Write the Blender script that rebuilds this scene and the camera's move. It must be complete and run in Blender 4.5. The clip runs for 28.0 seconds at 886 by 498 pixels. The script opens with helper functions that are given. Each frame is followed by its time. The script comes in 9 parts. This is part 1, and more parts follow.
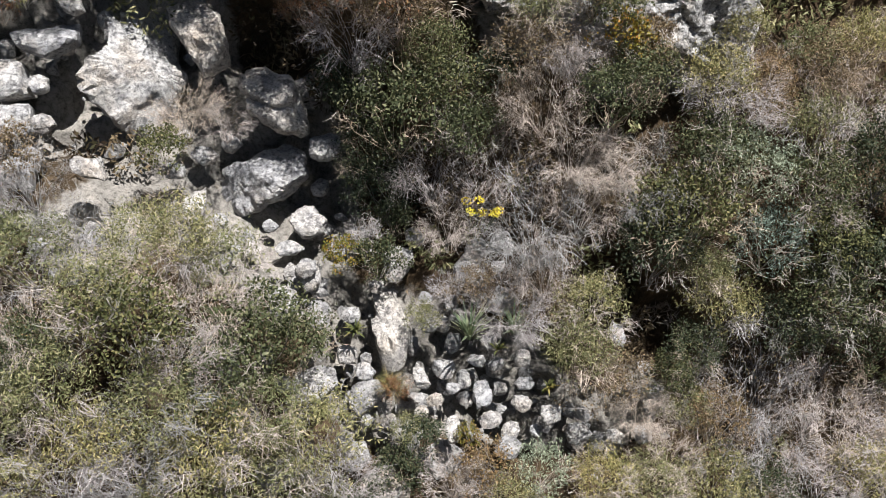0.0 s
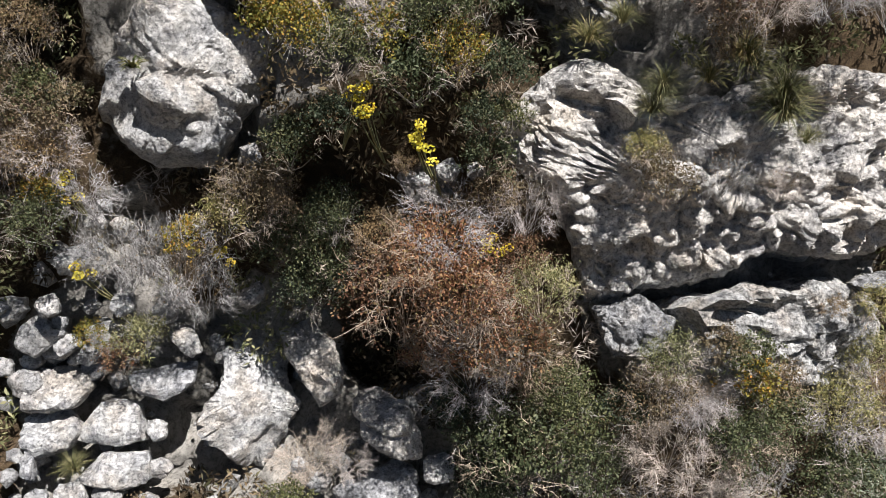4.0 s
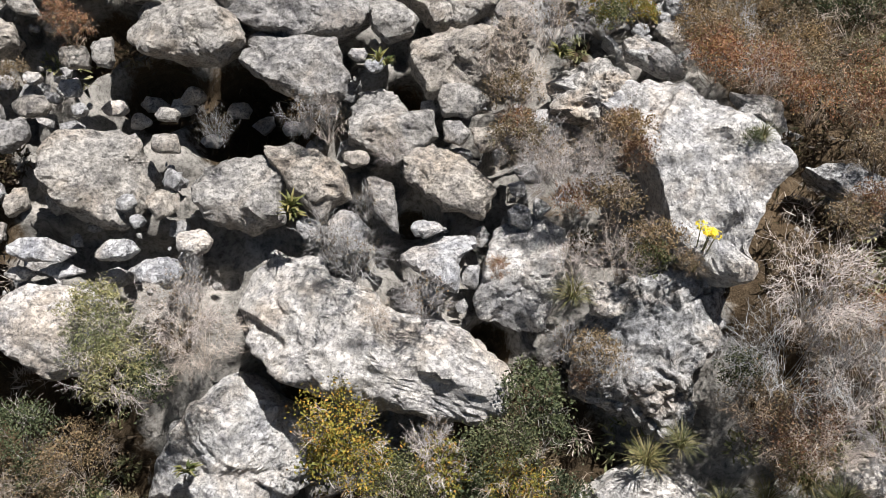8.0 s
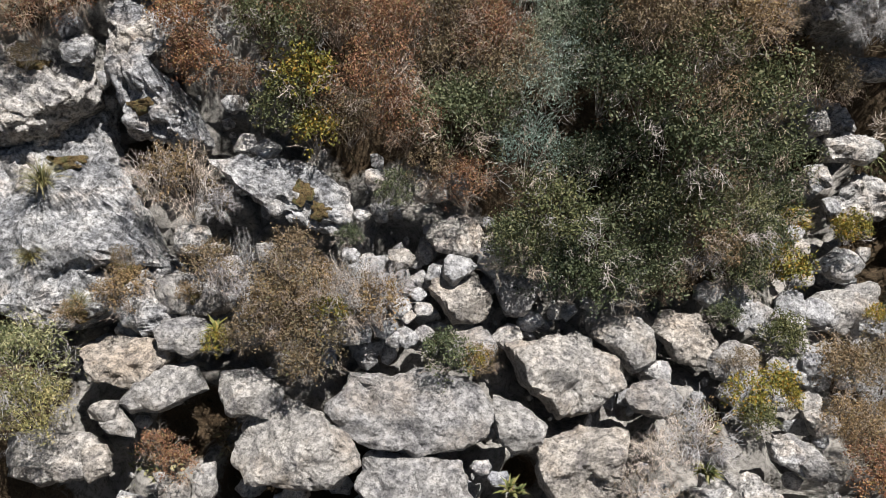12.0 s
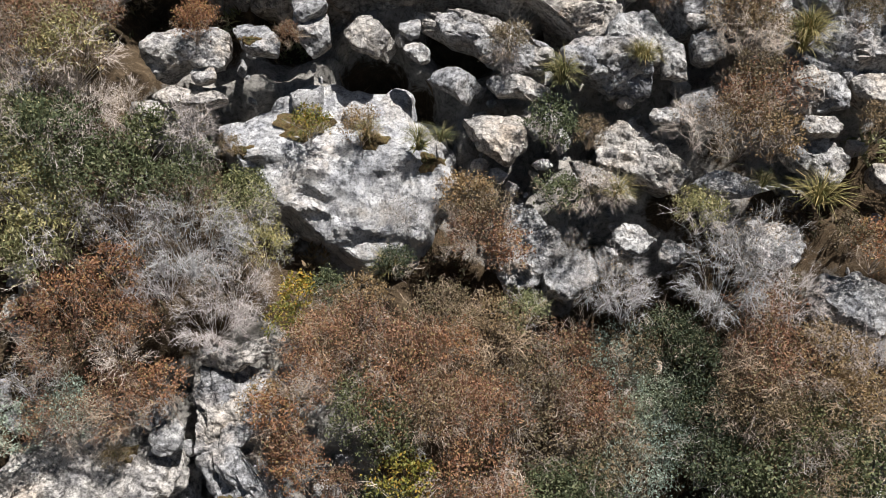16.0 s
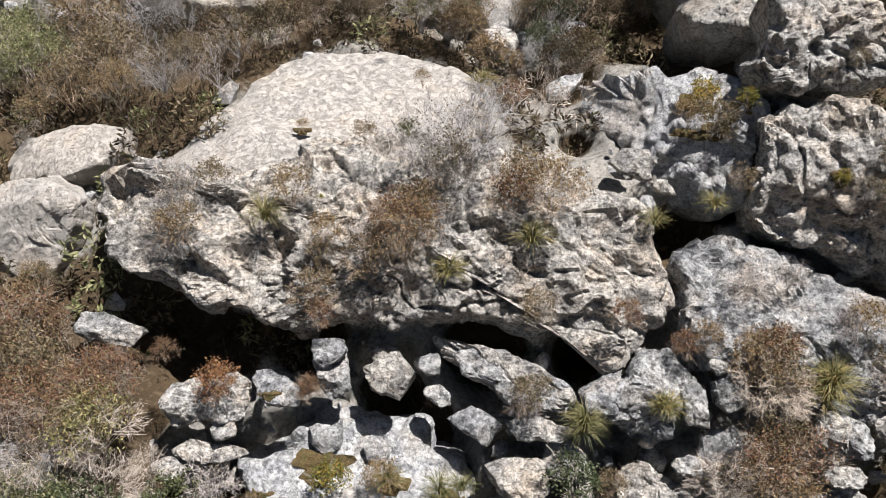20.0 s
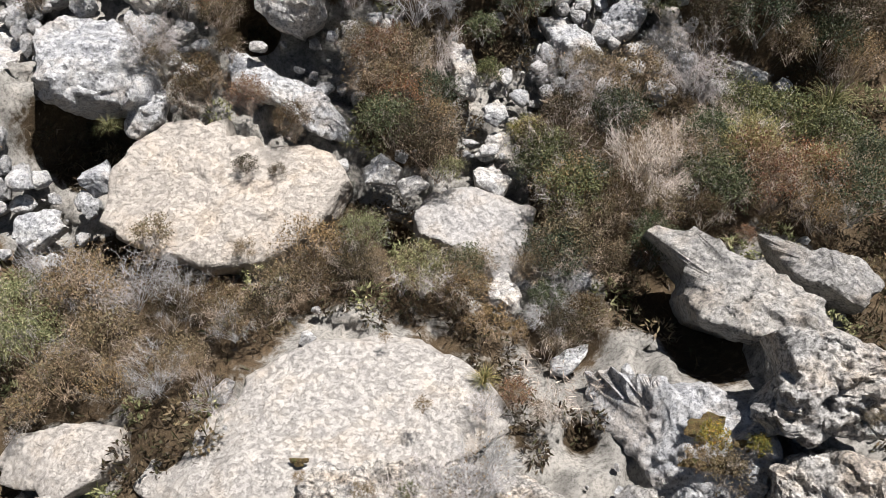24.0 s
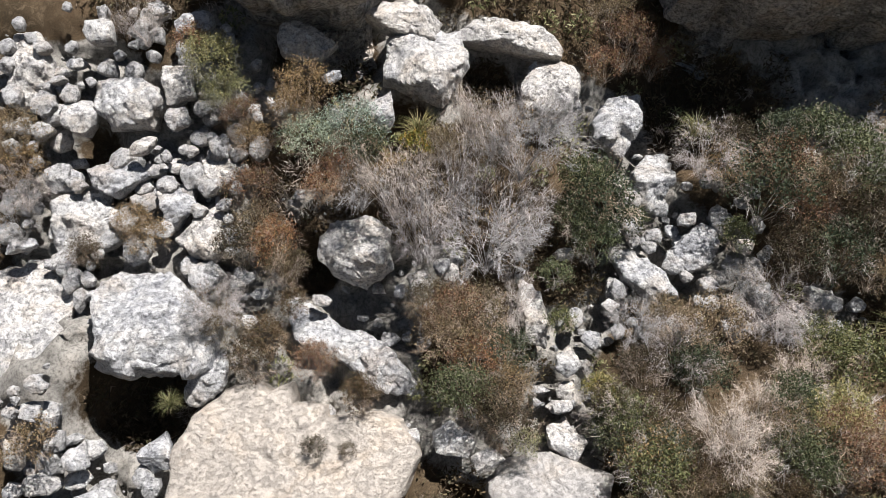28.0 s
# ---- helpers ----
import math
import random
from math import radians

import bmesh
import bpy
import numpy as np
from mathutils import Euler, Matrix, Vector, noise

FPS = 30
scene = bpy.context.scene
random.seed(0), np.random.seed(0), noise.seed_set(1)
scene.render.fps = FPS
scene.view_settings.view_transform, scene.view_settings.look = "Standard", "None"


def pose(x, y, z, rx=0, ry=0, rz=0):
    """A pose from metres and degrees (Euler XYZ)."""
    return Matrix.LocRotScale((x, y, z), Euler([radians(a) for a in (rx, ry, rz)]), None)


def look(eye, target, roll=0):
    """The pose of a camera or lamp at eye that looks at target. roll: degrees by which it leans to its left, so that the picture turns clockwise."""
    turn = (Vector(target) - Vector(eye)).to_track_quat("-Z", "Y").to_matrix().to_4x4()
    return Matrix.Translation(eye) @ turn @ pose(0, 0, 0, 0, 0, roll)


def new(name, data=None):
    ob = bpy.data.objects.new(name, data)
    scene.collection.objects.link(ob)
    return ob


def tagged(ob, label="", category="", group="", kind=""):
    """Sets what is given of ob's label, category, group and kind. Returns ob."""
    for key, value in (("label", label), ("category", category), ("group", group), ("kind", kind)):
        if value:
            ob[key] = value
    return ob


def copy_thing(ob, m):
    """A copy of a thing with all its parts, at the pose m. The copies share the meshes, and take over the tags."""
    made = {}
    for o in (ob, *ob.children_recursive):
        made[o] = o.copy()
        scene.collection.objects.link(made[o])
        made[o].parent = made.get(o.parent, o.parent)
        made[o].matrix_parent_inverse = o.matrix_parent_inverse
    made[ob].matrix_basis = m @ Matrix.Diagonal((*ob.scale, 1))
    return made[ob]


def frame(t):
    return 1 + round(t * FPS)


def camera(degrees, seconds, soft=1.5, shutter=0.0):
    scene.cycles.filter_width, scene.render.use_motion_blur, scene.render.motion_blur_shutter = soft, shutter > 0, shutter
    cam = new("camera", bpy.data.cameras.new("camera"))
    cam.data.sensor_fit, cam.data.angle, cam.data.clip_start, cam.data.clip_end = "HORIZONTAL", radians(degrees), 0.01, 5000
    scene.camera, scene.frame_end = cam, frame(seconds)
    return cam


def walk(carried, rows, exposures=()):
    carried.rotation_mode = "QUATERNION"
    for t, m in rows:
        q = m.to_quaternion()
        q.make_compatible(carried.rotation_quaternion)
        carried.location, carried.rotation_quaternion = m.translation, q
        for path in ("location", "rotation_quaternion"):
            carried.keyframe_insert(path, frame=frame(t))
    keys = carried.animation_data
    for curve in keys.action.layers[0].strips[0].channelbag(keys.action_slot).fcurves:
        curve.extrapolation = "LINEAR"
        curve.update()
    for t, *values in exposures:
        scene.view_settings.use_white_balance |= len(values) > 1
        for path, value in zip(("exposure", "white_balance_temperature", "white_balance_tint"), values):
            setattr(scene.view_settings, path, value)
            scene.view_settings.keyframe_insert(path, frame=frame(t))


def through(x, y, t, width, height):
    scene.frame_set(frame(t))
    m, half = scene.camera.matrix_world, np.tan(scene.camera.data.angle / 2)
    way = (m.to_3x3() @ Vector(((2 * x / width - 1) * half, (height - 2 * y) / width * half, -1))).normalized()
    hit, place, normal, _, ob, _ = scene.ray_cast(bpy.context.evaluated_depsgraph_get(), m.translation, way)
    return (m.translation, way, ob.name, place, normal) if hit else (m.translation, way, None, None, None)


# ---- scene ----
# ---- the camera and its flight ----
TILT = 50.0  # degrees by which the face of the hillside leans up from level

PATH = [
    (0, -0.000, -7.660, 6.428, 50.03, 0.00, 0.02),
    (0.5, -0.165, -7.303, 6.695, 50.25, 0.01, -0.00),
    (1, -0.358, -6.955, 6.973, 50.63, 0.05, -0.03),
    (1.5, -0.521, -6.674, 7.304, 50.93, 0.15, 0.02),
    (2, -0.681, -6.431, 7.650, 51.24, 0.15, -0.07),
    (2.5, -0.851, -6.123, 8.019, 51.53, 0.11, -0.15),
    (3, -1.039, -5.820, 8.375, 51.81, 0.16, -0.18),
    (3.5, -1.215, -5.569, 8.741, 52.08, 0.30, -0.09),
    (5.5, -1.788, -4.677, 10.139, 53.46, 0.26, -0.22),
    (6, -1.839, -4.393, 10.530, 53.64, 0.21, -0.24),
    (6.5, -1.898, -4.045, 10.945, 53.97, 0.01, -0.39),
    (7, -1.969, -3.752, 11.388, 54.19, -0.07, -0.47),
    (7.5, -2.002, -3.426, 11.811, 54.26, -0.09, -0.46),
    (8, -2.037, -3.016, 12.223, 54.30, -0.16, -0.52),
    (8.5, -2.134, -2.566, 12.597, 54.22, -0.25, -0.58),
    (9, -2.247, -2.115, 12.945, 54.37, -0.21, -0.52),
    (9.5, -2.401, -1.693, 13.290, 54.62, -0.18, -0.43),
    (10, -2.593, -1.295, 13.638, 54.82, -0.13, -0.33),
    (10.5, -2.782, -0.913, 14.009, 54.95, -0.12, -0.27),
    (11, -2.981, -0.571, 14.368, 55.06, -0.13, -0.27),
    (11.5, -3.160, -0.233, 14.759, 55.13, -0.10, -0.22),
    (12, -3.293, 0.126, 15.169, 55.20, -0.04, -0.13),
    (12.5, -3.426, 0.441, 15.567, 55.45, 0.06, -0.10),
    (14.5, -4.086, 1.647, 17.078, 56.01, -0.21, -0.51),
    (15, -4.160, 1.965, 17.464, 56.02, -0.14, -0.39),
    (15.5, -4.233, 2.260, 17.873, 55.86, -0.06, -0.29),
    (16, -4.310, 2.534, 18.271, 55.87, -0.02, -0.24),
    (16.5, -4.391, 2.756, 18.670, 55.82, -0.01, -0.24),
    (17, -4.430, 2.985, 19.094, 55.68, 0.03, -0.23),
    (17.5, -4.439, 3.244, 19.494, 55.60, 0.08, -0.19),
    (18, -4.456, 3.512, 19.875, 55.71, 0.08, -0.21),
    (18.5, -4.457, 3.809, 20.246, 55.80, 0.12, -0.19),
    (19, -4.453, 4.105, 20.612, 55.86, 0.16, -0.14),
    (19.5, -4.482, 4.396, 20.982, 55.94, 0.16, -0.20),
    (20, -4.507, 4.675, 21.341, 56.03, 0.14, -0.23),
    (20.5, -4.521, 4.960, 21.707, 56.08, 0.10, -0.27),
    (21, -4.516, 5.274, 22.051, 56.15, 0.11, -0.26),
    (21.5, -4.481, 5.571, 22.395, 56.14, 0.13, -0.23),
    (22, -4.482, 5.862, 22.764, 56.16, 0.06, -0.28),
    (22.5, -4.453, 6.150, 23.158, 56.14, 0.07, -0.20),
    (24.5, -4.464, 7.395, 24.742, 56.52, 0.31, -0.01),
    (25, -4.517, 7.749, 25.133, 56.59, 0.29, -0.05),
    (25.5, -4.622, 8.085, 25.542, 56.62, 0.30, -0.08),
    (26, -4.796, 8.440, 25.962, 56.58, 0.27, -0.12),
    (26.5, -5.009, 8.804, 26.369, 56.53, 0.19, -0.18),
    (27, -5.226, 9.158, 26.744, 56.56, 0.17, -0.20),
    (27.5, -5.442, 9.506, 27.099, 56.60, 0.14, -0.20),
    (28, -5.652, 9.831, 27.459, 56.70, 0.12, -0.25),
]
cam = camera(55.00, 28.0, soft=0.7)
walk(cam, [(t, pose(x, y, z, rx, ry, rz)) for t, x, y, z, rx, ry, rz in PATH])

# ---- sky and sun ----
SUN = Vector((0.29, -0.085, 0.945)).normalized()
world = bpy.data.worlds.new("sky")
scene.world = world
world.use_nodes = True
wn = world.node_tree.nodes
sky = wn.new("ShaderNodeTexSky")
sky.sky_type = "NISHITA"
sky.sun_disc = False
sky.sun_elevation = math.asin(SUN.z)
sky.sun_rotation = math.atan2(SUN.x, SUN.y)
wn["Background"].inputs["Strength"].default_value = 0.026
world.node_tree.links.new(sky.outputs[0], wn["Background"].inputs["Color"])
sun_data = bpy.data.lights.new("sun", "SUN")
sun_data.energy = 5.0
sun_data.angle = radians(0.5)
sun_data.color = (1.0, 0.965, 0.945)
sun = new("sun", sun_data)
sun.matrix_world = look(SUN * 60, (0, 0, 0))
scene.view_settings.exposure = 1.0

# ---- materials ----


def nodes_of(name):
    m = bpy.data.materials.new(name)
    m.use_nodes = True
    nt = m.node_tree
    return m, nt, nt.nodes["Principled BSDF"]


def node(nt, kind, **values):
    n = nt.nodes.new(kind)
    for key, value in values.items():
        n.inputs[key.replace("_", " ")].default_value = value
    return n


def ramp(nt, source, *stops):
    n = nt.nodes.new("ShaderNodeValToRGB")
    els = n.color_ramp.elements
    while len(els) < len(stops):
        els.new(0.5)
    for el, (at_, col) in zip(els, stops):
        el.position = at_
        el.color = (*col, 1) if len(col) == 3 else col
    nt.links.new(source, n.inputs[0])
    return n.outputs[0]


def mix(nt, fac, a, b, how="MIX"):
    n = nt.nodes.new("ShaderNodeMix")
    n.data_type, n.blend_type = "RGBA", how
    for sock, val in ((n.inputs[0], fac), (n.inputs[6], a), (n.inputs[7], b)):
        if isinstance(val, (int, float)):
            sock.default_value = val
        elif isinstance(val, tuple):
            sock.default_value = (*val, 1)
        else:
            nt.links.new(val, sock)
    return n.outputs[2]


def own_coords(nt):
    """Coordinates in metres on the object, shifted by chance from one object to the next."""
    co, info = nt.nodes.new("ShaderNodeTexCoord"), nt.nodes.new("ShaderNodeObjectInfo")
    mul = nt.nodes.new("ShaderNodeMath")
    mul.operation, mul.inputs[1].default_value = "MULTIPLY", 57.0
    nt.links.new(info.outputs["Random"], mul.inputs[0])
    add = nt.nodes.new("ShaderNodeVectorMath")
    nt.links.new(co.outputs["Object"], add.inputs[0])
    nt.links.new(mul.outputs[0], add.inputs[1])
    return add.outputs[0], info.outputs["Random"]


def noise_of(nt, co, scale, detail=6.0, rough=0.6, warp=0.0):
    n = node(nt, "ShaderNodeTexNoise", Scale=scale, Detail=detail, Roughness=rough, Distortion=warp)
    nt.links.new(co, n.inputs["Vector"])
    return n.outputs["Fac"]


def limestone(name, pale, grey, dark, warm, pitted, spots=0.85, cover=0.50):
    m, nt, bsdf = nodes_of(name)
    co, rnd = own_coords(nt)
    big = noise_of(nt, co, 1.6, 7, 0.66, 0.2)
    mid = noise_of(nt, co, 5.5, 8, 0.72)
    fine = noise_of(nt, co, 34.0, 6, 0.7)
    lichen_and_pits = noise_of(nt, co, 15.0, 9, 0.8, 0.2)
    vor = node(nt, "ShaderNodeTexVoronoi", Scale=9.0)
    vor.feature = "SMOOTH_F1"
    bend = nt.nodes.new("ShaderNodeVectorMath")
    bend.operation = "MULTIPLY_ADD"
    bend.inputs[1].default_value = (0.35, 0.35, 0.35)
    cloud = node(nt, "ShaderNodeTexNoise", Scale=3.0, Detail=4.0)
    nt.links.new(co, cloud.inputs["Vector"])
    nt.links.new(cloud.outputs["Color"], bend.inputs[0])
    nt.links.new(co, bend.inputs[2])
    nt.links.new(bend.outputs[0], vor.inputs["Vector"])
    col = ramp(nt, big, (0.36, grey), (0.50, pale), (0.64, warm))
    # dark lichen, which also puts the shade of pits into the colour
    col = mix(nt, ramp(nt, lichen_and_pits, (cover, (0, 0, 0)), (cover + 0.12, (spots, spots, spots))), col, dark)
    # finer specks: lichen again, and small pits with their shade as colour
    pit_specks = noise_of(nt, co, 46.0, 4, 0.75)
    col = mix(nt, ramp(nt, pit_specks, (0.56, (0, 0, 0)), (0.66, (spots, spots, spots))), col, dark)
    tone = ramp(nt, mid, (0.34, (0.50, 0.50, 0.53)), (0.48, (1, 1, 1)), (0.75, (1.08, 1.06, 1.02)))
    col = mix(nt, 1.0 if spots > 0.5 else 0.4, col, tone, "MULTIPLY")
    grain = ramp(nt, fine, (0.36, (0.48, 0.48, 0.48)), (0.50, (1, 1, 1)))
    col = mix(nt, 0.75 if spots > 0.5 else 0.45, col, grain, "MULTIPLY")
    own = ramp(nt, rnd, (0.0, (0.82, 0.83, 0.86)), (0.5, (1, 1, 1)), (1.0, (1.06, 1.0, 0.93)))
    col = mix(nt, 1.0, col, own, "MULTIPLY")
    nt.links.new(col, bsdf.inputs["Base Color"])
    bsdf.inputs["Roughness"].default_value = 0.92
    bsdf.inputs["Specular IOR Level"].default_value = 0.2
    chips = noise_of(nt, co, 13.0, 8, 0.78)
    chips = ramp(nt, chips, (0.38, (0, 0, 0)), (0.50, (0.75, 0.75, 0.75)), (0.68, (1, 1, 1)))
    height = mix(nt, 0.35, mix(nt, 0.5, mid, chips), fine)
    if pitted:
        pits = ramp(nt, vor.outputs["Distance"], (0.08, (0, 0, 0)), (0.42, (1, 1, 1)))
        height = mix(nt, ramp(nt, big, (0.42, (0, 0, 0)), (0.62, (0.5, 0.5, 0.5))), height, pits)
    bump = node(nt, "ShaderNodeBump", Strength=1.0, Distance=0.065 if pitted else 0.06)
    nt.links.new(height, bump.inputs["Height"])
    nt.links.new(bump.outputs[0], bsdf.inputs["Normal"])
    return m


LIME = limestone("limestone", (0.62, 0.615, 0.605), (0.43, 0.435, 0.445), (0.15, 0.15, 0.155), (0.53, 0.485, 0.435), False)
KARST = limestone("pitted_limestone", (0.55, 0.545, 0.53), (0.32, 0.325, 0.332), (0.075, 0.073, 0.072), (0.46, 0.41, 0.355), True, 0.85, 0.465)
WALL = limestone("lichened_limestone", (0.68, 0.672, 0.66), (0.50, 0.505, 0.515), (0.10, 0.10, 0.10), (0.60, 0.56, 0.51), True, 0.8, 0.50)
WEATHERED_SHADED = limestone("weathered_limestone", (0.45, 0.43, 0.40), (0.33, 0.318, 0.30), (0.12, 0.115, 0.108), (0.41, 0.365, 0.315), False, 0.85, 0.49)
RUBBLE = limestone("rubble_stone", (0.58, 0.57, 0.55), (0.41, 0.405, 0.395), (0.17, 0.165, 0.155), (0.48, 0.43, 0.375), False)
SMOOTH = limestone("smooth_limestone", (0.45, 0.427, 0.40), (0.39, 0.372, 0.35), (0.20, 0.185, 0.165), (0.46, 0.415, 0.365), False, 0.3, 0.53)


def soil():
    m, nt, bsdf = nodes_of("soil")
    co = nt.nodes.new("ShaderNodeTexCoord").outputs["Object"]
    big = noise_of(nt, co, 0.7, 5, 0.6)
    mid = noise_of(nt, co, 7.0, 8, 0.7, 0.5)
    fine = noise_of(nt, co, 55.0, 5, 0.7)
    col = ramp(nt, big, (0.35, (0.045, 0.034, 0.022)), (0.55, (0.085, 0.062, 0.04)), (0.75, (0.14, 0.10, 0.065)))
    col = mix(nt, ramp(nt, mid, (0.5, (0, 0, 0)), (0.7, (1, 1, 1))), col, (0.15, 0.115, 0.08))
    col = mix(nt, 0.8, col, ramp(nt, fine, (0.35, (0.45, 0.45, 0.42)), (0.6, (1.15, 1.1, 1.0))), "MULTIPLY")
    att = nt.nodes.new("ShaderNodeAttribute")
    att.attribute_name = "stony"
    lime = ramp(nt, noise_of(nt, co, 2.2, 8, 0.7), (0.35, (0.17, 0.16, 0.145)), (0.50, (0.30, 0.285, 0.26)), (0.65, (0.40, 0.37, 0.33)))
    lime = mix(nt, 1.0, lime, ramp(nt, noise_of(nt, co, 16.0, 9, 0.78), (0.36, (0.35, 0.35, 0.34)), (0.54, (1, 1, 1))), "MULTIPLY")
    edge = nt.nodes.new("ShaderNodeMath")
    edge.operation = "MULTIPLY_ADD"
    edge.inputs[1].default_value, edge.inputs[2].default_value = 0.9, -0.45
    nt.links.new(mid, edge.inputs[0])
    both = nt.nodes.new("ShaderNodeMath")
    nt.links.new(att.outputs["Fac"], both.inputs[0])
    nt.links.new(edge.outputs[0], both.inputs[1])
    col = mix(nt, ramp(nt, both.outputs[0], (0.30, (0, 0, 0)), (0.50, (1, 1, 1))), col, lime)
    nt.links.new(col, bsdf.inputs["Base Color"])
    bsdf.inputs["Roughness"].default_value = 0.97
    bsdf.inputs["Specular IOR Level"].default_value = 0.1
    bump = node(nt, "ShaderNodeBump", Strength=1.0, Distance=0.06)
    nt.links.new(mix(nt, 0.4, mid, fine), bump.inputs["Height"])
    nt.links.new(bump.outputs[0], bsdf.inputs["Normal"])
    return m


def foliage(name, *stops, thin=0.25):
    """Leaves or twigs, each piece with a tone of its own."""
    m, nt, bsdf = nodes_of(name)
    geo, info = nt.nodes.new("ShaderNodeNewGeometry"), nt.nodes.new("ShaderNodeObjectInfo")
    col = ramp(nt, geo.outputs["Random Per Island"], *stops)
    own = ramp(nt, info.outputs["Random"], (0.0, (0.72, 0.78, 0.78)), (0.5, (1, 1, 1)), (1.0, (1.25, 1.14, 0.95)))
    col = mix(nt, 1.0, col, own, "MULTIPLY")
    nt.links.new(col, bsdf.inputs["Base Color"])
    bsdf.inputs["Roughness"].default_value = 0.6
    bsdf.inputs["Specular IOR Level"].default_value = 0.3
    if thin:
        tr = nt.nodes.new("ShaderNodeBsdfTranslucent")
        nt.links.new(col, tr.inputs["Color"])
        sh = nt.nodes.new("ShaderNodeMixShader")
        sh.inputs[0].default_value = thin
        nt.links.new(bsdf.outputs[0], sh.inputs[1])
        nt.links.new(tr.outputs[0], sh.inputs[2])
        nt.links.new(sh.outputs[0], nt.nodes["Material Output"].inputs["Surface"])
    return m


def mossy():
    m, nt, bsdf = nodes_of("moss")
    co, rnd = own_coords(nt)
    mid, fine = noise_of(nt, co, 9.0, 7, 0.7), noise_of(nt, co, 70.0, 4, 0.7)
    col = ramp(nt, mid, (0.35, (0.07, 0.05, 0.018)), (0.5, (0.16, 0.105, 0.04)), (0.62, (0.10, 0.10, 0.03)), (0.75, (0.24, 0.17, 0.07)))
    col = mix(nt, 0.9, col, ramp(nt, fine, (0.35, (0.3, 0.3, 0.3)), (0.6, (1.1, 1.1, 1.0))), "MULTIPLY")
    nt.links.new(col, bsdf.inputs["Base Color"])
    bsdf.inputs["Roughness"].default_value = 0.95
    bump = node(nt, "ShaderNodeBump", Strength=1.0, Distance=0.04)
    nt.links.new(fine, bump.inputs["Height"])
    nt.links.new(bump.outputs[0], bsdf.inputs["Normal"])
    return m


MOSS = mossy()
SOIL = soil()
WOOD = foliage("grey_bark", (0.0, (0.17, 0.145, 0.125)), (0.6, (0.27, 0.235, 0.21)), (1.0, (0.40, 0.365, 0.33)), thin=0)
DRY = foliage("dry_twigs", (0.0, (0.16, 0.142, 0.137)), (0.5, (0.29, 0.262, 0.255)), (1.0, (0.47, 0.44, 0.43)), thin=0)
BROWN = foliage("brown_twigs", (0.0, (0.12, 0.09, 0.07)), (0.5, (0.22, 0.175, 0.14)), (1.0, (0.38, 0.32, 0.27)), thin=0)
LEAF_GREEN = foliage("green_leaves", (0.0, (0.043, 0.055, 0.027)), (0.55, (0.084, 0.101, 0.046)), (1.0, (0.18, 0.18, 0.095)))
# darker green; on shaded bushes the shade is put into this leaf colour
LEAF_DARK = foliage("dark_leaves", (0.0, (0.026, 0.038, 0.022)), (0.6, (0.052, 0.068, 0.036)), (1.0, (0.115, 0.118, 0.066)))
LEAF_OLIVE = foliage("olive_leaves", (0.0, (0.113, 0.125, 0.056)), (0.55, (0.226, 0.226, 0.104)), (1.0, (0.415, 0.377, 0.208)))
LEAF_YELLOW = foliage("yellowing_leaves", (0.0, (0.102, 0.109, 0.022)), (0.5, (0.203, 0.189, 0.041)), (0.8, (0.319, 0.232, 0.043)), (1.0, (0.377, 0.189, 0.043)))
LEAF_RUST = foliage("rust_leaves", (0.0, (0.11, 0.055, 0.036)), (0.45, (0.205, 0.105, 0.064)), (0.7, (0.275, 0.15, 0.086)), (1.0, (0.20, 0.17, 0.075)))
LEAF_BROWN = foliage("brown_leaves", (0.0, (0.10, 0.075, 0.043)), (0.5, (0.18, 0.135, 0.08)), (0.85, (0.27, 0.19, 0.11)), (1.0, (0.17, 0.16, 0.08)))
LEAF_GREY = foliage("grey_green_leaves", (0.0, (0.113, 0.148, 0.115)), (0.5, (0.209, 0.260, 0.209)), (1.0, (0.348, 0.418, 0.348)))
LEAF_HEATH = foliage("heath_leaves", (0.0, (0.040, 0.027, 0.016)), (0.5, (0.075, 0.05, 0.03)), (0.8, (0.06, 0.058, 0.026)), (1.0, (0.13, 0.088, 0.05)))
BLADES = foliage("grass_blades", (0.0, (0.07, 0.08, 0.03)), (0.5, (0.14, 0.135, 0.055)), (1.0, (0.30, 0.25, 0.13)))
LITTER = foliage("dry_heath", (0.0, (0.035, 0.025, 0.016)), (0.45, (0.07, 0.052, 0.033)), (0.65, (0.055, 0.057, 0.027)), (0.9, (0.12, 0.09, 0.058)), (1.0, (0.25, 0.2, 0.15)))
SQUILL = foliage("squill_leaves", (0.0, (0.145, 0.203, 0.116)), (0.6, (0.246, 0.290, 0.174)), (1.0, (0.435, 0.435, 0.275)))
ROSETTE = foliage("rosette_leaves", (0.0, (0.07, 0.085, 0.025)), (0.6, (0.13, 0.14, 0.045)), (1.0, (0.25, 0.21, 0.08)))
FLOWER = foliage("yellow_flowers", (0.0, (0.55, 0.42, 0.03)), (0.6, (0.75, 0.60, 0.05)), (1.0, (0.85, 0.74, 0.12)))
STEM = foliage("fennel_stalks", (0.0, (0.14, 0.15, 0.07)), (1.0, (0.26, 0.25, 0.13)), thin=0)

# ---- tools ----
LEAN = Matrix.Rotation(radians(TILT), 4, "X")


def at(u, v, w):
    """Hillside coordinates: u along the hillside, v up its face, w out from it."""
    return LEAN @ Vector((u, v, w))


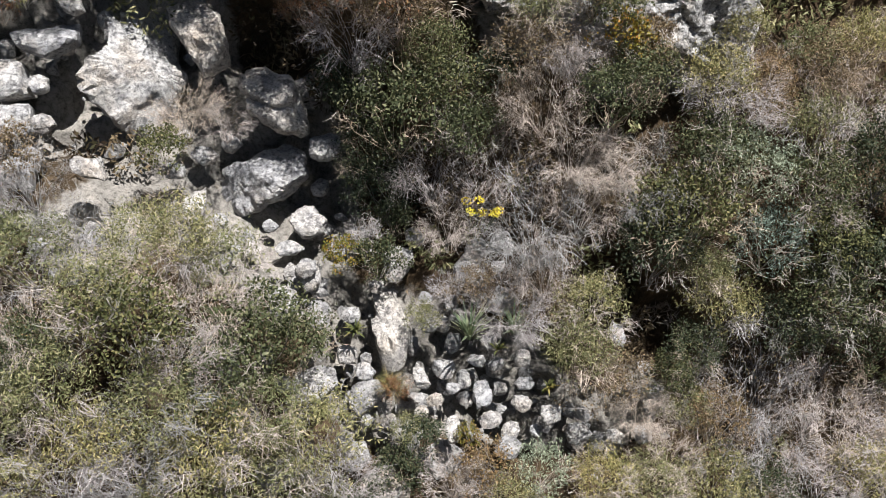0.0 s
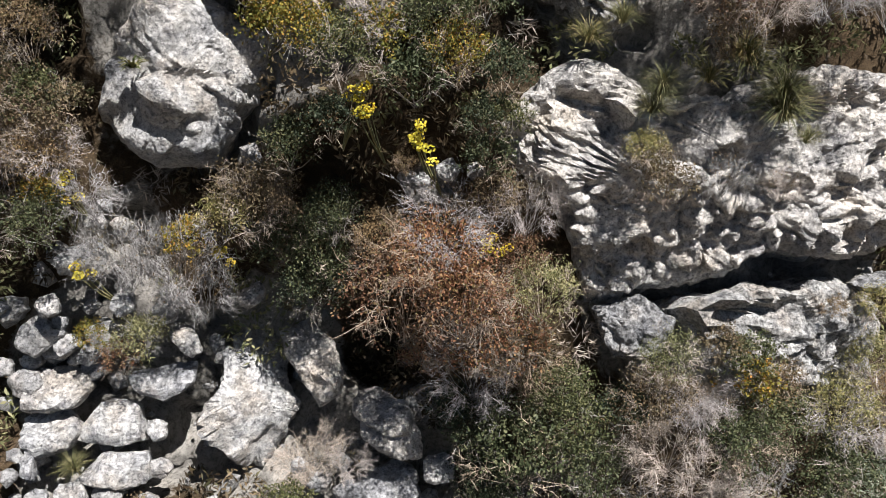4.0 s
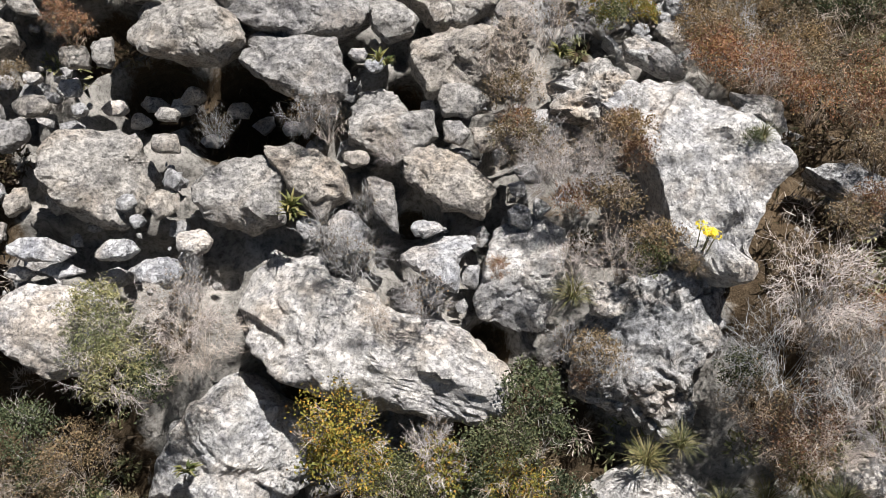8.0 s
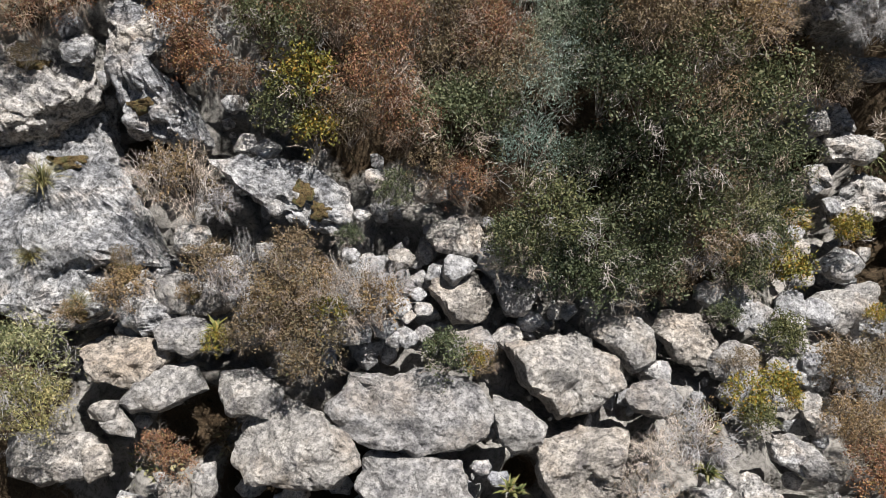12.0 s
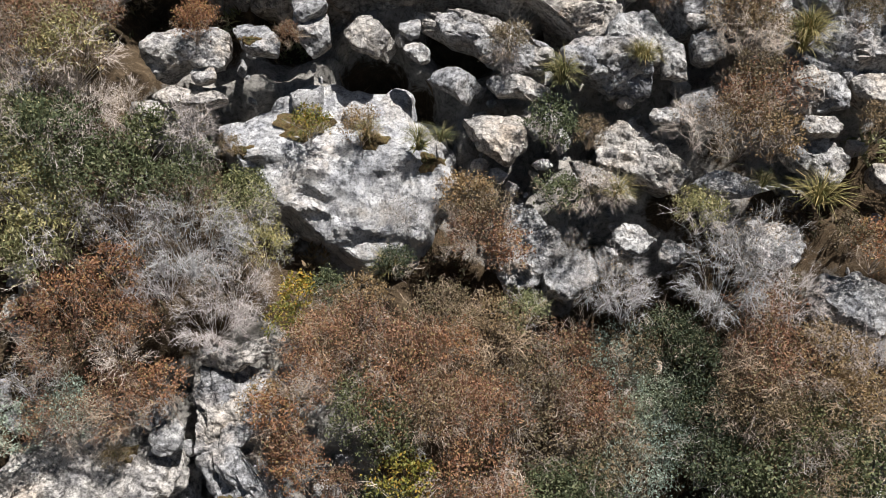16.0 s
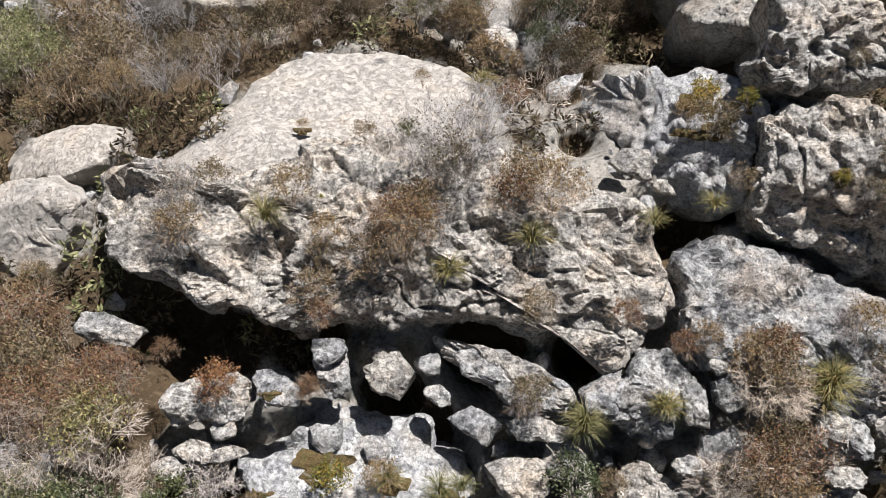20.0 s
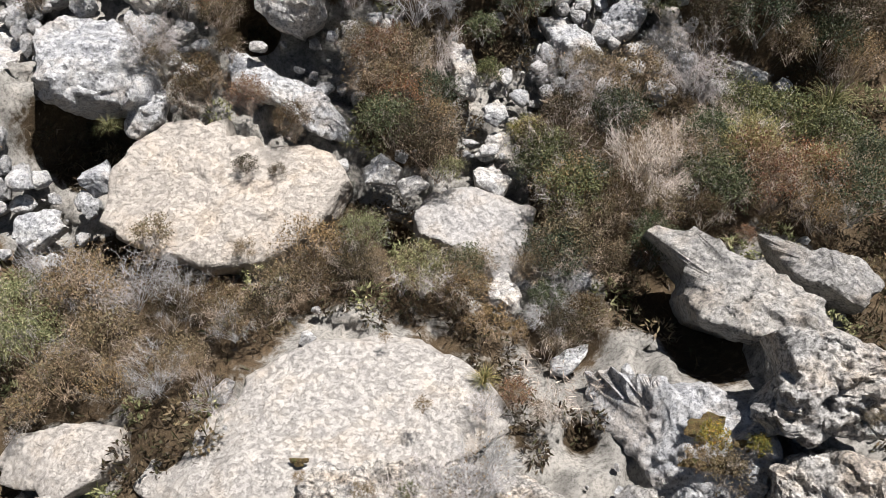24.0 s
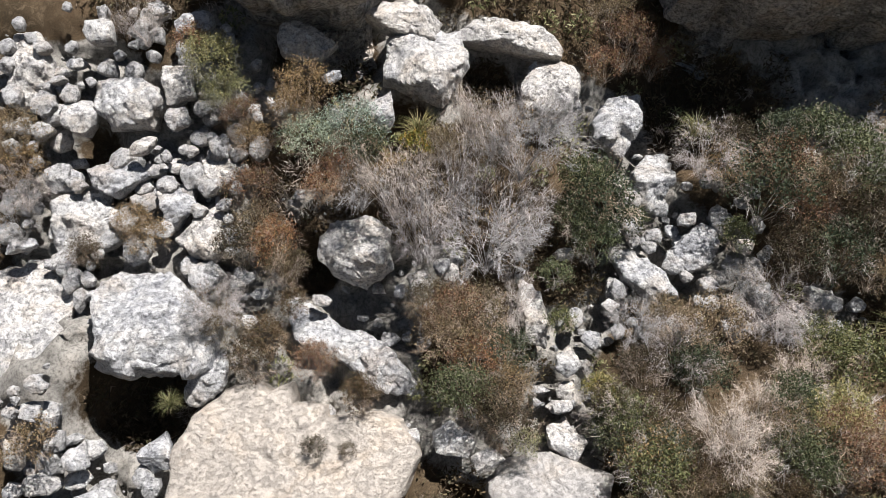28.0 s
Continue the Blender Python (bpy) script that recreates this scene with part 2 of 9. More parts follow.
def mesh_of(name, verts, faces, material, smooth=True):
    me = bpy.data.meshes.new(name)
    me.from_pydata(np.asarray(verts).tolist(), [], [tuple(f) for f in np.asarray(faces).tolist()] if isinstance(faces, np.ndarray) else faces)
    me.polygons.foreach_set("use_smooth", [smooth] * len(me.polygons))
    me.materials.append(material)
    me.update()
    return me


def part(name, me, parent, label=""):
    ob = new(name, me)
    ob.parent = parent
    return tagged(ob, label)


def lattice(ix, iy, iz, seed):
    h = (ix * 374761393 + iy * 668265263 + iz * 1440662683 + seed * 974634777) & 0xFFFFFFFF
    h = ((h ^ (h >> 15)) * 739982445) & 0xFFFFFFFF
    h = ((h ^ (h >> 12)) * 695872825) & 0xFFFFFFFF
    return ((h ^ (h >> 16)) & 0xFFFF) / 32767.5 - 1.0


def lumps(p, scale, seed=0):
    """Smooth noise in -1 to 1 at the rows of p."""
    q = p * scale
    i = np.floor(q).astype(np.int64)
    f = q - i
    f = f * f * (3 - 2 * f)
    out = 0
    for dx in (0, 1):
        for dy in (0, 1):
            for dz in (0, 1):
                wgt = np.abs(1 - dx - f[:, 0]) * np.abs(1 - dy - f[:, 1]) * np.abs(1 - dz - f[:, 2])
                out = out + wgt * lattice(i[:, 0] + dx, i[:, 1] + dy, i[:, 2] + dz, seed)
    return out


def rough_noise(p, scale, octaves, seed=0, keep=0.55, finest=1e9):
    """Layers of noise, none finer than the mesh can carry."""
    out, amp = 0.0, 1.0
    for k in range(octaves):
        if scale * 2.03**k > finest:
            break
        out = out + amp * lumps(p, scale * 2.03**k, seed + 17 * k)
        amp *= keep
    return out


SHELLS = {}


def shell(level):
    """An even net over the top of a block and rings down its underside: distance out, height, direction, triangles."""
    if level not in SHELLS:
        n, down = {3: (13, 4), 4: (34, 7), 5: (70, 10), 6: (112, 12), 7: (190, 14)}[level]
        a = np.linspace(0, math.pi / 2, 400)
        e = 0.34
        r, h = np.sin(a) ** e, np.cos(a) ** e
        run = np.r_[0, np.cumsum(np.hypot(np.diff(r), np.diff(h)))]
        gx, gy = np.meshgrid(np.linspace(-1, 1, n + 1), np.linspace(-1, 1, n + 1))
        far = np.maximum(np.abs(gx), np.abs(gy))
        big = np.where(np.abs(gx) >= np.abs(gy), gx, gy)
        with np.errstate(divide="ignore", invalid="ignore"):
            phi = np.where(np.abs(gx) >= np.abs(gy), np.where(gx >= 0, 0, math.pi) + (math.pi / 4) * np.nan_to_num(gy / gx), np.where(gy >= 0, math.pi / 2, -math.pi / 2) - (math.pi / 4) * np.nan_to_num(gx / gy))
        far = far * (1 + 0 * big)
        k = np.arange((n + 1) ** 2).reshape(n + 1, n + 1)
        k00, k01, k11, k10 = (g.ravel() for g in (k[:-1, :-1], k[:-1, 1:], k[1:, 1:], k[1:, :-1]))
        same = (gx[:-1, :-1] + gx[1:, 1:]).ravel() * (gy[:-1, :-1] + gy[1:, 1:]).ravel() > 0
        tris = [np.where(same[:, None], np.stack([k00, k01, k11], 1), np.stack([k00, k01, k10], 1)), np.where(same[:, None], np.stack([k00, k11, k10], 1), np.stack([k01, k11, k10], 1))]
        rim = np.r_[k[0, :-1], k[:-1, -1], k[-1, :0:-1], k[:0:-1, 0]]
        rho = [np.interp(far.ravel() * run[-1], run, r)]
        zeta = [np.interp(far.ravel() * run[-1], run, h)]
        ang, base, m = [phi.ravel()], (n + 1) ** 2, len(rim)
        last = rim
        for i in range(1, down + 1):
            t = 0.97 * run[-1] * i / down
            rho.append(np.full(m, np.interp(run[-1] - t, run, r)))
            zeta.append(np.full(m, -np.interp(run[-1] - t, run, h)))
            ang.append(phi.ravel()[rim])
            ring = base + np.arange(m)
            nx, ny = np.roll(last, -1), np.roll(ring, -1)
            tris += [np.stack([last, ring, nx], 1), np.stack([nx, ring, ny], 1)]
            last, base = ring, base + m
        rho.append(np.zeros(1))
        zeta.append(-np.ones(1))
        ang.append(np.zeros(1))
        tris.append(np.stack([last, 0 * last + base, np.roll(last, -1)], 1))
        SHELLS[level] = (np.concatenate(rho), np.concatenate(zeta), np.concatenate(ang), np.concatenate(tris))
    return SHELLS[level]


BALLS = {}


def ball(level):
    if level not in BALLS:
        bm = bmesh.new()
        bmesh.ops.create_icosphere(bm, subdivisions=level, radius=1.0)
        bm.verts.index_update()
        BALLS[level] = (np.array([v.co[:] for v in bm.verts]), np.array([[v.index for v in f.verts] for f in bm.faces]))
        bm.free()
    return BALLS[level]


# ---- the hillside ----
MOUNDS_A = [(-4.0, 31.0, -2.65, 4.5), (3.5, -4.25, -3.05, 4.5), (-2.5, 18.25, 1.72, 4.5), (6.5, 30.25, -1.89, 4.5), (-13.0, 27.25, -2.73, 2.5), (2.0, 7.0, 1.51, 2.5), (-4.0, 2.5, -1.69, 1.5), (-4.0, 31.75, 1.16, 2.5), (0.5, 21.25, 1.82, 1.5), (2.0, 13.0, -1.52, 1.5), (-13.0, 34.75, -1.89, 2.5), (-4.0, 25.75, -0.72, 2.5), (-10.0, -1.25, -1.4, 2.5), (6.5, 19.75, 1.28, 2.5), (3.5, 26.5, -1.56, 1.5), (-5.5, 21.25, 0.98, 1.5), (-4.0, 7.75, 0.58, 2.5), (-11.5, 15.25, 0.94, 2.5), (-10.0, 23.5, -0.85, 1.5), (-4.0, 15.25, -0.46, 2.5)]
MOUNDS_B = [(8.0, 2.5, -0.9, 2.5), (-11.5, 27.25, 1.73, 0.9), (-1.0, 1.0, -1.11, 0.9), (2.0, -4.25, 1.12, 1.5), (-5.5, 30.25, 0.59, 1.5), (-4.0, -1.25, 1.05, 0.9), (2.0, 31.75, 0.77, 1.5), (6.5, 36.25, -0.83, 2.5), (-7.0, 2.5, -0.62, 1.5), (-10.0, 9.25, 0.46, 2.5), (-7.0, 25.0, -0.62, 0.9), (-8.5, 19.75, 0.39, 1.5), (-2.5, 24.25, -0.58, 0.9), (-1.0, 22.75, 0.65, 0.9), (8.0, -2.75, -0.72, 1.5), (6.5, 8.5, 0.67, 1.5), (-1.0, 12.25, -0.53, 0.9), (-2.5, 36.25, -0.43, 2.5), (8.0, 24.25, 0.6, 1.5), (5.0, 12.25, -0.85, 0.9)]
MOUNDS_C = [(-4.0, 2.5, 0.44, 0.9), (-11.5, -5.0, -0.66, 1.5), (2.0, 3.25, -0.26, 1.5), (0.5, 20.5, -0.56, 0.9), (2.0, 19.0, 0.48, 1.5), (2.0, 8.5, 0.27, 1.5), (2.0, 28.0, -0.42, 0.9), (5.0, 0.25, 0.4, 0.9), (-10.0, -1.25, 0.46, 1.5), (5.0, 16.0, -0.45, 1.5), (2.0, 13.75, 0.38, 0.9), (5.0, 32.5, 0.43, 1.5), (-2.5, 3.25, -0.35, 0.9), (-13.0, 22.0, -0.48, 1.5), (-13.0, 26.5, 0.77, 0.9), (-7.0, 31.75, 0.37, 0.9), (-8.5, 36.25, -0.7, 0.9), (5.0, 3.25, -0.42, 0.9), (-7.0, 22.0, 0.29, 0.9), (-4.0, 23.5, -0.3, 0.9)]
MOUNDS_D = [(-7.0, -5.0, -0.66, 0.9), (3.5, 10.75, -0.42, 0.9), (-5.5, 13.75, 0.28, 0.9), (-10.0, 13.0, -0.31, 1.5), (8.0, 13.75, 0.37, 1.5), (-8.5, 2.5, -0.32, 1.5), (-2.5, 21.25, 0.28, 0.9), (-5.5, 19.75, -0.28, 0.9), (3.5, 25.75, 0.52, 0.9), (-5.5, 5.5, -0.26, 0.9), (-13.0, 31.0, -0.41, 0.9), (-1.0, 21.25, -0.25, 0.9), (3.5, 21.25, 0.48, 0.9), (-2.5, 15.25, -0.24, 0.9), (2.0, 24.25, -0.33, 0.9), (-2.5, 6.25, 0.23, 0.9), (0.5, 30.25, 0.24, 0.9), (-5.5, -2.75, 0.44, 0.9), (2.0, 36.25, -0.51, 0.9), (-8.5, 17.5, 0.22, 0.9)]
MOUNDS_E = [(0.5, 27.25, -0.27, 0.9), (2.0, 25.75, 0.25, 0.9), (6.5, 19.75, -0.41, 0.9), (3.5, -1.25, 0.21, 0.9), (-13.0, 10.0, 0.31, 1.5), (-1.0, -1.25, -0.2, 0.9), (2.0, 15.25, -0.24, 0.9), (0.5, 16.75, 0.25, 0.9), (-4.0, 30.25, -0.21, 0.9), (-10.0, 19.75, -0.23, 0.9), (-5.5, 3.25, 0.19, 0.9), (-4.0, 5.5, -0.2, 0.9), (0.5, 22.75, 0.21, 0.9), (0.5, 21.25, -0.25, 0.9), (8.0, 36.25, -0.44, 0.9), (-11.5, 34.0, 0.37, 0.9), (8.0, 29.5, 0.24, 1.5), (5.0, 28.75, -0.4, 0.9), (-13.0, 18.25, 0.26, 1.5), (-5.5, 17.5, -0.17, 0.9)]
HOLLOWS = [(-2.3, 0.95, 0.22, 0.8), (-10.4, 26.6, 0.9, 0.6), (2.23, -0.62, 1.0, 0.35), (3.05, -1.13, 0.9, 0.43), (5.38, -0.13, 1.0, 0.43), (-3.06, -1.3, 0.7, 0.24), (-2.09, 2.74, 0.8, 0.4), (-0.65, 0.77, 0.6, 0.35), (-2.57, 4.54, 0.9, 0.36), (-2.32, 2.63, 0.9, 0.3), (-2.09, 4.17, 0.5, 0.24), (-2.77, 4.85, 1.1, 0.36), (-5.92, 6.51, 0.9, 0.34), (-3.5, 6.61, 0.6, 0.22), (-1.48, 7.1, 0.6, 0.17), (-4.19, 9.78, 1.3, 0.5), (-5.28, 10.01, 0.9, 0.34), (-6.11, 10.59, 0.6, 0.28), (-2.41, 10.03, 0.6, 0.17), (-2.31, 8.46, 0.5, 0.16), (2.91, 12.84, 0.6, 0.45), (-6.65, 13.59, 0.9, 0.23), (-6.13, 12.43, 0.7, 0.14), (1.58, 14.6, 1.2, 0.49), (-1.41, 13.44, 0.9, 0.25), (-1.73, 14.92, 0.8, 0.31), (-5.91, 10.72, 0.6, 0.27), (-1.97, 15.66, 1.1, 0.37), (-5.04, 18.67, 0.9, 0.25), (-4.54, 18.23, 0.6, 0.15), (0.29, 17.17, 0.6, 0.18), (-4.18, 16.08, 0.5, 0.24), (-7.33, 19.51, 0.9, 0.54), (-6.17, 19.44, 0.8, 0.37), (-3.97, 19.24, 0.8, 0.37), (-2.81, 19.14, 0.8, 0.25), (-1.72, 20.57, 1.0, 0.22), (-5.15, 18.72, 0.8, 0.25), (-4.59, 18.41, 0.6, 0.19), (-1.45, 20.68, 1.0, 0.28), (-0.81, 21.36, 0.8, 0.19), (-0.44, 20.2, 0.7, 0.24), (-2.71, 21.93, 0.6, 0.16), (-1.19, 23.94, 0.8, 0.48), (-5.35, 24.87, 0.7, 0.26), (-0.94, 23.07, 0.9, 0.3), (-8.63, 23.58, 0.6, 0.24), (-10.54, 26.59, 0.9, 0.51), (-9.47, 24.63, 0.6, 0.29), (-7.8, 28.68, 0.8, 0.31), (-7.7, 32.55, 1.0, 0.65), (-10.43, 26.62, 0.8, 0.58), (-6.36, 31.08, 0.8, 0.36), (-4.78, 32.06, 0.7, 0.38), (-11.68, 30.87, 0.5, 0.37), (-0.45, 31.87, 0.7, 0.9), (-0.81, 21.74, 1.2, 0.25), (-0.95, 21.11, 1.2, 0.22), (-0.85, 23.24, 0.8, 0.42), (-0.2, 19.67, 0.8, 0.24), (-2.69, 23.19, 0.7, 0.33)]
PLANE = (-0.1071, -0.1359, 1.555)


def face(u, v):
    """How far the ground stands out at u, v."""
    w = PLANE[0] * u + PLANE[1] * v + PLANE[2]
    for mu, mv, h, r in MOUNDS_A + MOUNDS_B + MOUNDS_C + MOUNDS_D + MOUNDS_E:
        w = w + h * np.exp(-((u - mu) ** 2 + (v - mv) ** 2) / (2 * r * r))
    return w - hollow(u, v)


def hollow(u, v):
    """Deep gaps under the scrub and between the blocks."""
    w = 0 * u
    for pu, pv, depth, r in HOLLOWS:
        w = np.maximum(w, depth * np.exp(-(((u - pu) ** 2 + (v - pv) ** 2) / (2 * r * r)) ** 2))
    return w


DROP = 0.50  # the soil lies this far behind the tops of rocks and scrub


def soil_at(u, v):
    """Height of the bare ground at u, v, and how stony it is there."""
    p = np.stack([u, v, 0 * u], 1)
    # bedrock comes through where the rocks lie close
    stony = 0 * u
    for su, sv, sw, size in SITES:
        near = (np.abs(u - su) < 4) & (np.abs(v - sv) < 4)
        r = 0.85 * size + 0.18
        stony[near] += (0.35 + min(size, 0.8)) * np.exp(-((u[near] - su) ** 2 + (v[near] - sv) ** 2) / (2 * r * r))
    sunk = 0.42 * (1 - np.exp(-1.6 * stony))
    stony = (stony * 1.35 - 0.45 + 0.25 * rough_noise(p, 1.7, 3, 8)).clip(0, 1)
    # only dark soil in the hollows, so their colour adds to the shade
    stony = stony * np.exp(-3 * hollow(u, v))
    bumps = rough_noise(p, 0.9, 4, 5)
    broken = np.abs(rough_noise(p + 40, 1.6, 4, 21, 0.6))
    return face(u, v) - DROP - sunk + 0.13 * bumps * (1 - stony) + stony * (0.05 - 0.6 * (broken - 0.15).clip(0, 0.9) + 0.10 * bumps), stony


def build_ground():
    far = [15, 25, 45, 90, 200, 500, 1200, 2500]
    us = np.r_[[-13 - f for f in far[::-1]], np.arange(-13, 9.01, 0.10), [9 + f for f in far]]
    vs = np.r_[[-7 - f for f in far[::-1]], np.arange(-7, 38.01, 0.10), [38 + f for f in far]]
    U, V = np.meshgrid(us, vs)
    u, v = U.ravel(), V.ravel()
    uc, vc = u.clip(-13, 9), v.clip(-7, 38)
    w, stony = soil_at(uc, vc)
    a = radians(TILT)
    x, y, z = uc, vc * math.cos(a) - w * math.sin(a), vc * math.sin(a) + w * math.cos(a)
    # beyond the slope: a valley floor below, a plateau above, the same hillside to both sides
    x = x + (u - uc)
    y = y + (v - vc)
    z = z + 0.02 * np.abs(v - vc).clip(0, 200) * np.sign(v - vc)
    n, m = len(us), len(vs)
    k = np.arange(n * m).reshape(m, n)
    faces = np.stack([k[:-1, :-1], k[:-1, 1:], k[1:, 1:], k[1:, :-1]], -1).reshape(-1, 4)
    me = mesh_of("ground", np.stack([x, y, z], 1), faces, SOIL)
    me.attributes.new("stony", "FLOAT", "POINT").data.foreach_set("value", stony.astype(np.float32))
    tagged(new("ground", me), "steep hillside of brown soil and limestone bedrock", "ground", kind="structure")


def build_undergrowth():
    """Low heath, dead stalks and grass on the open soil."""
    rnd = np.random.RandomState(5)
    n = 110000
    u, v = rnd.uniform(-12, 7, n), rnd.uniform(-6, 36, n)
    w, stony = soil_at(u, v)
    thick = rough_noise(np.stack([u, v, 0 * u], 1), 1.3, 3, 77)
    keep = (stony < rnd.uniform(0.0, 0.5, n)) & (thick > rnd.uniform(-1.2, 0.6, n))
    u, v, w, thick = u[keep], v[keep], w[keep], thick[keep]
    n = len(u)
    a = radians(TILT)
    foot = np.stack([u, v * math.cos(a) - w * math.sin(a), v * math.sin(a) + w * math.cos(a)], 1)
    up = rnd.normal(0, 0.55, (n, 3)) + (0, -0.15, 1)
    up /= np.linalg.norm(up, axis=1)[:, None]
    tall = ((0.10 + 0.16 * rnd.uniform(0, 1, n) ** 2) * (1 + 0.6 * thick.clip(-0.5, 1)))[:, None]
    side = np.cross(up, rnd.normal(size=(n, 3)))
    side /= np.linalg.norm(side, axis=1)[:, None]
    wide = rnd.uniform(0.008, 0.018, n)[:, None]
    bend = rnd.normal(0, 0.25, (n, 3)) * tall
    mid = foot + up * tall * 0.55
    verts = np.stack([foot - 0.03 * up, mid + side * wide, foot + up * tall + bend, mid - side * wide], 1).reshape(-1, 3)
    k = np.arange(n) * 4
    ob = new("undergrowth", mesh_of("undergrowth", verts, np.stack([k, k + 1, k + 2, k + 3], 1), LITTER, False))
    tagged(ob, "low dry heath and dead stalks on the soil", "undergrowth", kind="stuff")


# ---- rocks ----
COUNT = [0]


def outline(radii, phi):
    """Distance to the edge of the block in direction phi, with straight edges between the corners."""
    if isinstance(radii[0], tuple):
        # straight from corner to corner
        c = np.array(radii)
        e = np.roll(c, -1, 0) - c
        dx, dy = np.cos(phi), np.sin(phi)
        det = np.outer(dy, e[:, 0]) - np.outer(dx, e[:, 1])
        det = np.where(np.abs(det) < 1e-9, 1e-9, det)
        far = (c[:, 1] * e[:, 0] - c[:, 0] * e[:, 1]) / det
        along = (np.outer(dx, c[:, 1]) - np.outer(dy, c[:, 0])) / det
        return np.where((along >= -1e-6) & (along <= 1 + 1e-6) & (far > 0), far, 0).max(1).clip(0.03)
    r = np.array(radii)
    n = len(r)
    step = 2 * math.pi / n
    q = (phi % (2 * math.pi)) / step
    i = np.floor(q).astype(int) % n
    a = (q - np.floor(q)) * step
    r1, r2 = r[i], r[(i + 1) % n]
    return r1 * r2 * math.sin(step) / (r1 * np.sin(a) + r2 * np.sin(step - a)).clip(1e-4)


def chisel(p, rnd, cell, tilt, step, gap):
    """Breaks a surface into flat facets of about the given size, each with a set and a lean of its own."""
    n = int(min(240, max(6, (np.ptp(p[:, 0]) * np.ptp(p[:, 1]) * 2.0) / cell**2)))
    seeds = p[rnd.randint(0, len(p), n)]
    d = np.sqrt(((p**2).sum(1)[:, None] + (seeds**2).sum(1)[None] - 2 * p @ seeds.T).clip(0))
    wgt = np.exp(-(d - d.min(1, keepdims=True)) / max(0.045 * cell, 0.7 * gap))
    wgt /= wgt.sum(1, keepdims=True)
    lean = rnd.normal(0, tilt, (n, 3))
    own = rnd.normal(0, step, n) - (lean * seeds).sum(1)
    return wgt @ own + ((wgt @ lean) * p).sum(1)


def block(radii, edge, thick, deep, rough, level, roof=(0.55, 0.55), tilt=(0.0, 0.0), cuts=5):
    """A block of rock cut by flat breaks: steep sides along its outline, a top that falls back above the edge, a front below it."""
    COUNT[0] += 1
    seed = COUNT[0]
    rnd = np.random.RandomState(seed)
    rho, zeta, phi, faces = shell(level)
    ring = np.stack([np.cos(phi), np.sin(phi), 0 * phi + 0.37 * seed], 1)
    rugged = rough > 0.6
    rim = outline(radii, phi) * (1.03 + (0.055 if rugged else 0.035) * rough_noise(ring, 2.6, 4, seed, 0.6))
    size = breadth(radii)
    depth = 0.55 * size + 0.3 * thick
    low = np.where(zeta > 0, depth * zeta, deep * 1.3 * zeta)
    d = np.stack([rho * rim * np.cos(phi), rho * rim * np.sin(phi), low], 1)
    d /= np.linalg.norm(d, axis=1)[:, None] + 1e-9
    level_ = np.hypot(d[:, 0], d[:, 1])
    # the sides lean in a little upwards, more below
    lean = rnd.uniform(0.04, 0.22) + 0.06 * lumps(ring, 1.4, seed + 2)
    side = (level_ + np.where(d[:, 2] > 0, lean / depth * d[:, 2], -0.22 / deep * d[:, 2]) * min(size, 0.8)) / rim
    limits = [side.clip(1e-3), (-d[:, 2] / (1.25 * deep)).clip(1e-3)]

    def cut(n, through):
        n = np.array(n) / np.linalg.norm(n)
        far = float(np.dot(n, np.array(through) + (0, 0, depth)))
        limits.append(((d @ n) / max(far, 0.12 * size)).clip(1e-3))

    high, foot = rim[np.argmin(np.abs(phi - math.pi / 2))], rim[np.argmin(np.abs(phi + math.pi / 2))]
    if tilt[1] > 0.2:
        edge = min(edge, 0.2)
    ridge = high - edge * (high + foot)
    rise = 0.35 * (roof[0] * max(0, -ridge) + roof[1] * max(0, ridge))
    back, front = max(roof[0], 0.1 - tilt[1]), (tilt[1] if tilt[1] > 0.2 else roof[1] + 0.5 * tilt[1])
    cut((-tilt[0], back, 1), (0, ridge, rise + tilt[1] * ridge))
    cut((-tilt[0], -front, 1), (0, ridge, rise + tilt[1] * ridge))
    spread = (0.34 if rugged else 0.10) * min(1.0, 0.6 / size)
    for k in range(cuts):
        a, far = rnd.uniform(0, 6.283), size * rnd.uniform(0.05, 0.5)
        n = (rnd.normal(0, spread) - tilt[0], rnd.normal(0, spread) - tilt[1] + (0.1 if rugged else 0), 1)
        cut(n, (far * math.cos(a), far * math.sin(a), rise + tilt[0] * far * math.cos(a) + tilt[1] * far * math.sin(a) + rnd.uniform(-0.05, 0.07) * size))
    turn = rnd.uniform(0, 6.283)
    for k in range(cuts + 4):
        a = turn + 6.283 * k / (cuts + 4) + rnd.uniform(-0.4, 0.4)
        r = float((rim * np.cos(phi - a)).max())
        back = rnd.uniform(0.88, 1.02) if rugged else rnd.uniform(0.93, 1.02)
        at_w = tilt[0] * r * math.cos(a) + tilt[1] * r * math.sin(a) - rnd.uniform(0.02, 0.18) * min(size, 0.9)
        cut((math.cos(a), math.sin(a), rnd.uniform(0.35, 1.5)), (back * r * math.cos(a), back * r * math.sin(a), at_w))
    p_ = 30.0 if rugged else 22.0
    inv = np.stack(limits)
    worst = inv.max(0)
    r = 1 / (worst * ((inv / worst) ** p_).sum(0) ** (1 / p_))
    p = d * r[:, None] - (0, 0, depth)
    p0 = p + rnd.uniform(-50, 50, 3)
    warp = 0.10 * min(size, 0.8) * np.stack([lumps(p0, 2.4 / min(size, 0.8), seed + k) for k in (31, 32, 33)], 1)
    q = p0 + warp
    m = min(size, 0.9)
    gap = 2.3 * size / {3: 13, 4: 34, 5: 70, 6: 112, 7: 190}[level]
    finest = 0.42 / gap
    soften = 1.0 if rugged else 0.4
    amp = soften * 0.03 * m * rough_noise(q, 1.5 / m, 3, seed)
